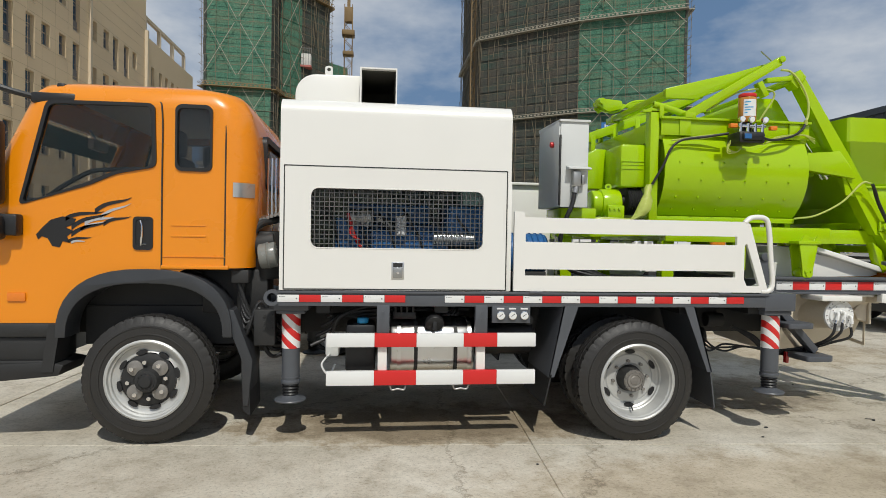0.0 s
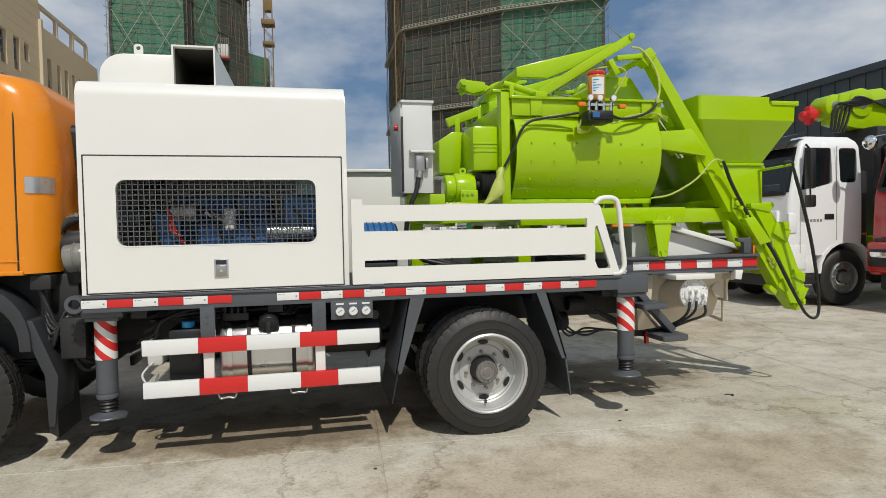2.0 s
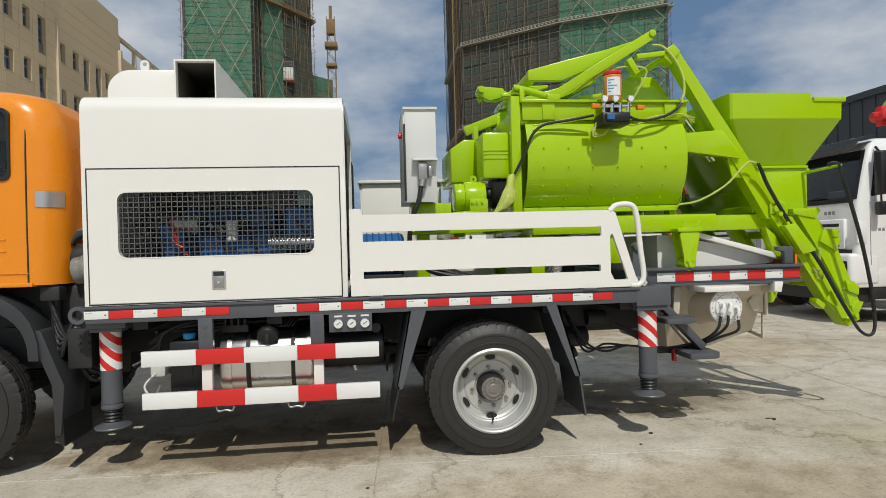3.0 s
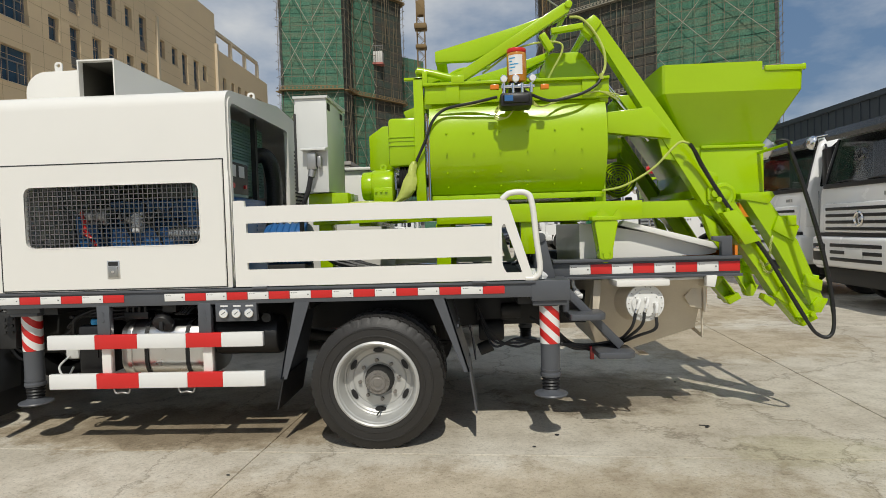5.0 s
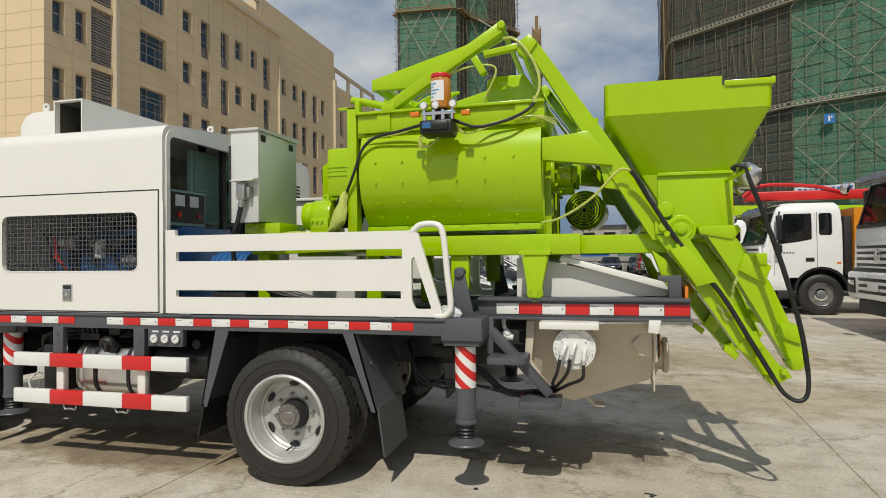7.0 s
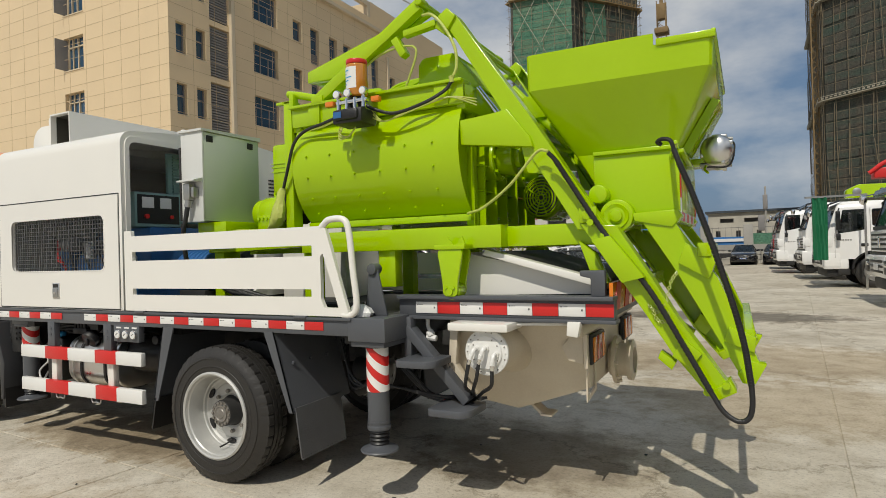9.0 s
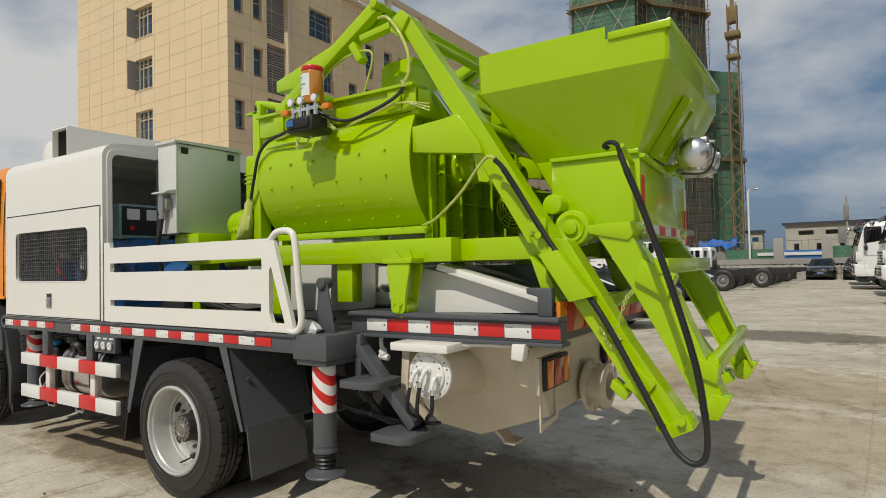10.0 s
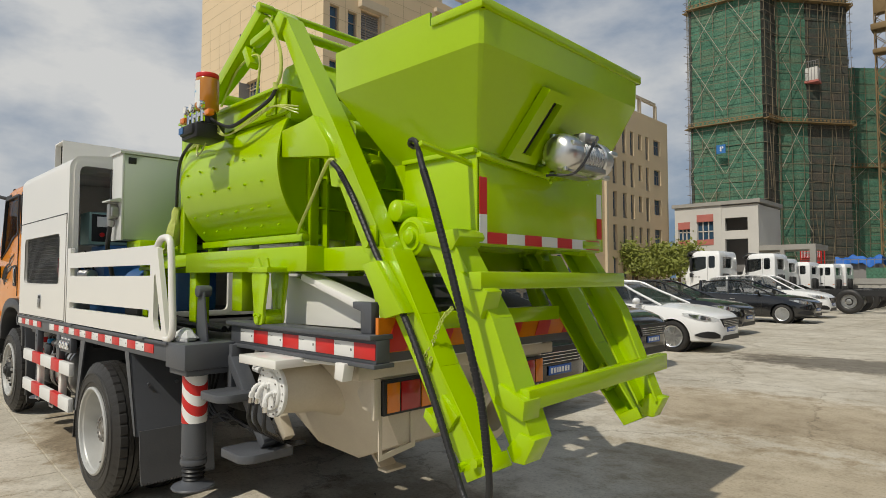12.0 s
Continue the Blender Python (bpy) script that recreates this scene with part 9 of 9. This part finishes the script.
        part("reflector", B(loft([[f((x, y - 0.017, za * k)), f((x, y - 0.013, zb * k)), f((x - 0.01, y + 0.05, zb * k)), f((x - 0.01, y + 0.05, za * k))] for x, y, za, zb in ((-0.52, 0.046, 0.76, 0.795), (-0.38, 0.076, 0.71, 0.785), (-0.24, 0.13, 0.68, 0.76), (-0.14, 0.205, 0.67, 0.73))])), M["chrome"], hl, "chrome lamp reflector")
        part("fog_recess", B(loft([[f((x, y - 0.02, za * k)), f((x, y - 0.02, zb * k)), f((x - 0.02, y + 0.08, zb * k)), f((x - 0.02, y + 0.08, za * k))] for x, y, za, zb in ((-0.42, 0.07, 0.36, 0.38), (-0.30, 0.095, 0.33, 0.43), (-0.18, 0.155, 0.315, 0.455), (-0.08, 0.25, 0.31, 0.44), (-0.02, 0.38, 0.31, 0.38))])), M["black"], b)
        part("sill_line", B(tube([f((-1.25, 0.10, 0.935 * k)), f((-2.2, 0.092, 0.975 * k)), f((-3.6, 0.095, 1.005 * k)), f((-4.2, 0.12, 1.02 * k))], 0.010, 6)), M["chrome"], b, "chrome window strip")
        each("door_pull", [box(*sorted((-2.54, -2.36)), *sorted((f((0, 0.012, 0))[1], f((0, -0.014, 0))[1])), 0.80 * k, 0.825 * k, 0.006), box(*sorted((-3.46, -3.28)), *sorted((f((0, 0.012, 0))[1], f((0, -0.014, 0))[1])), 0.82 * k, 0.845 * k, 0.006)], M["chrome"], b)
        part("door_seam", B(tube([f((-1.52, 0.008, 0.35)), f((-1.50, 0.0, 0.6)), f((-1.50, 0.06, 0.92 * k))], 0.006, 6), tube([f((-2.60, 0.008, 0.33)), f((-2.60, 0.0, 0.6)), f((-2.60, 0.06, 0.94 * k))], 0.006, 6)), M["dark"], b)
        for wx in (-0.88, -3.55):
            y, o = (0.02, -1) if s == 0 else (1.78, 1)
            w = part("wheel", B(lathe([(0.215, 0.03), (0.225, 0.0), (0.205, 0.01), (0.20, 0.06), (0.0, 0.07)], (wx, y, 0.32), (wx, y - o, 0.32), 28), *[beam((wx + 0.03 * math.cos(t), y - o * 0.02, 0.32 + 0.03 * math.sin(t)), (wx + 0.205 * math.cos(t), y - o * 0.012, 0.32 + 0.205 * math.sin(t)), 0.02, 0.035, 0.004, (0, 1, 0)) for t in [2 * math.pi * q / 10 for q in range(10)]], cyl((wx, y, 0.32), (wx, y - o * 0.06, 0.32), 0.045, seg=14)), M["alu"], c, "alloy wheel")
            part("tyre", B(lathe([(0.22, 0.03), (0.25, 0.0), (0.30, 0.008), (0.32, 0.03), (0.325, 0.06), (0.325, 0.15), (0.30, 0.2), (0.22, 0.2)], (wx, y, 0.32), (wx, y - o, 0.32), 32)), M["rubber"], w)
    each("wheel_well", [cyl((wx, 0.22, 0.32), (wx, 1.58, 0.32), 0.36, seg=20) for wx in (-0.88, -3.55)], M["black"], c)
    part("grille", B(prism([(0.40, 0.70 * k), (1.40, 0.70 * k), (1.28, 0.53 * k), (0.52, 0.53 * k)], "x", -0.12, 0.014), prism([(0.42, 0.26 * k), (1.38, 0.26 * k), (1.30, 0.36 * k), (0.50, 0.36 * k)], "x", -0.12, 0.004)), M["black"], b, "black grille")
    each("grille_bar", [box(0.010, 0.022, 0.50 - 0.02 * i, 1.30 + 0.02 * i, 0.55 * k + 0.034 * i, 0.559 * k + 0.034 * i, 0.003) for i in range(4)], M["chrome"], b)
    pl = part("number_plate", B(box(0.005, 0.02, 0.68, 1.12, 0.43 * k, 0.52 * k, 0.004)), mat("blue_plate", (0.03, 0.10, 0.35), 0.4), b, "blue plate with plain bars")
    each("plate_bar", [box(0.0205, 0.022, 0.71 + 0.055 * i, 0.745 + 0.055 * i, 0.45 * k, 0.50 * k) for i in range(7)], M["rwhite"], pl)
    return c


ca = car(M["carblack"], "glossy black saloon car with a blue plate")
ca.matrix_basis = pose(1.55, 21.1, 0, 0, 0, 0)
cw = car(M["tvwhite"], "glossy white saloon car with chrome grille")
cw.matrix_basis = pose(2.15, 10.95, 0, 0, 0, 0)
placed(ca, 1.2, 15.2, 0, "dark saloon car half hidden in the row")
sv = car(M["tvwhite"], "white sport utility car parked in the row", True)
sv.matrix_basis = pose(1.3, 24.6, 0, 0, 0, 0)
carrier = car(M["carblack"], "black people carrier with a chrome-barred grille", True)
carrier.matrix_basis = pose(2.15, 7.3, 0, 0, 0, 0)
placed(carrier, 2.88, 3.4, 0)
placed(ca, 3.95, 45.4, -92, "black saloon car by the boundary wall")
placed(ca, 6.1, 45.2, -92, "black saloon car by the boundary wall")


def leafy_tree(x, y, h, seed, label):
    r = random.Random(seed)
    t = thing("tree", (x, y, 0), label, "tree", "trees by the offices")
    tr = [tube([(x, y, 0), (x + 0.05, y, h * 0.25), (x, y + 0.05, h * 0.45)], 0.11, 8)]
    tips = []
    for q in range(9):
        a = r.uniform(0, 6.28)
        p = (x + math.cos(a) * r.uniform(0.6, 1.5), y + math.sin(a) * r.uniform(0.6, 1.5), h * r.uniform(0.55, 0.95))
        tips.append(p)
        tr.append(tube([(x, y, h * 0.35), ((x + p[0]) / 2, (y + p[1]) / 2, (h * 0.4 + p[2]) / 2 + 0.2), p], 0.035, 6))
    part("trunk", B(*tr), M["wood_trim"], t)
    bm = bmesh.new()
    for q in range(2600):
        c = Vector(r.choice(tips)) + Vector((r.gauss(0, 0.5), r.gauss(0, 0.5), r.gauss(0, 0.38)))
        d = Vector((r.gauss(0, 1), r.gauss(0, 1), r.gauss(0, 1))).normalized()
        e = d.orthogonal().normalized()
        s = r.uniform(0.09, 0.19)
        bm.faces.new([bm.verts.new(c + v) for v in (d * s, e * s * 0.5, -d * s, -e * s * 0.5)])
    tagged(part("crown", bm, M["leaf"], t), kind="stuff")
    return t


M["leaf"] = mat("olive_foliage", (0.20, 0.225, 0.035), 0.6, var=0.45, scale=1.2)
for i, (x, y, h) in enumerate(((-15.4, 43.0, 4.0), (-13.9, 43.4, 3.7), (-12.5, 44.2, 3.9))):
    leafy_tree(x, y, h, i + 3, "small olive-green tree by the offices")

lamp = thing("street_lamp", (0.2, 49.6, 0), "slim white street lamp post", "lamp")
part("post", B(cyl((0.2, 49.6, 0), (0.2, 49.6, 6.6), 0.09, 0.06), tube([(0.2, 49.6, 6.5), (0.22, 49.6, 6.8), (0.4, 49.6, 6.9)], 0.05, 8)), M["tvwhite"], lamp)
part("lamp_head", B(box(0.35, 0.95, 49.5, 49.7, 6.85, 6.95, 0.03)), M["steel"], lamp)
stack = thing("tarp_covered_stack", (-3, 60, 0), "stack of site goods under a blue tarpaulin", "stack")
part("pallet_load", B(box(-5.0, -2.1, 59.5, 61.5, 0, 2.8, 0.1)), M["louvre"], stack)
part("blue_tarp", B(loft([[(-5.2 + 3.3 * u, yy, 3.0 + 0.16 * math.sin(11 * u + yy) + 0.1 * math.sin(23 * u) + (0.30 if 59.3 < yy < 61.7 else -0.25)) for u in [q / 20 for q in range(21)]] + [(-5.2 + 3.3 * u, yy, 2.95 + 0.16 * math.sin(11 * u + yy) + 0.1 * math.sin(23 * u) + (0.25 if 59.3 < yy < 61.7 else -0.3)) for u in [q / 20 for q in range(20, -1, -1)]] for yy in (59.1, 59.4, 60.0, 60.8, 61.6, 61.9)])), mat("blue_tarpaulin", (0.012, 0.13, 0.50), 0.65, var=0.25, bump=0.2, bscale=10), stack)

# loose grit, added lumps standing for oil dots, and a twig on the yard
rg_ = random.Random(21)
for k, (x, y) in enumerate(((0.98, -0.47), (4.30, 0.33), (2.98, -0.03), (3.17, 0.2), (4.49, 1.62), (3.26, 1.37))):
    st = thing("ground_speck", (x, y, 0.004), "small dark speck lying on the concrete yard", "stone", "loose stones")
    part("stone", B(ball((x, y, 0.006), rg_.uniform(0.007, 0.014), 10, (rg_.uniform(1.0, 1.8), 1.0, 0.5))), M["dark"], st)
twig = thing("twig", (4.3, 0.37, 0), "short dark twig lying on the concrete", "twig")
part("stem", B(tube([(4.26, 0.38, 0.004), (4.28, 0.37, 0.006), (4.31, 0.365, 0.005), (4.33, 0.35, 0.004)], 0.004, 6)), M["dark"], twig)
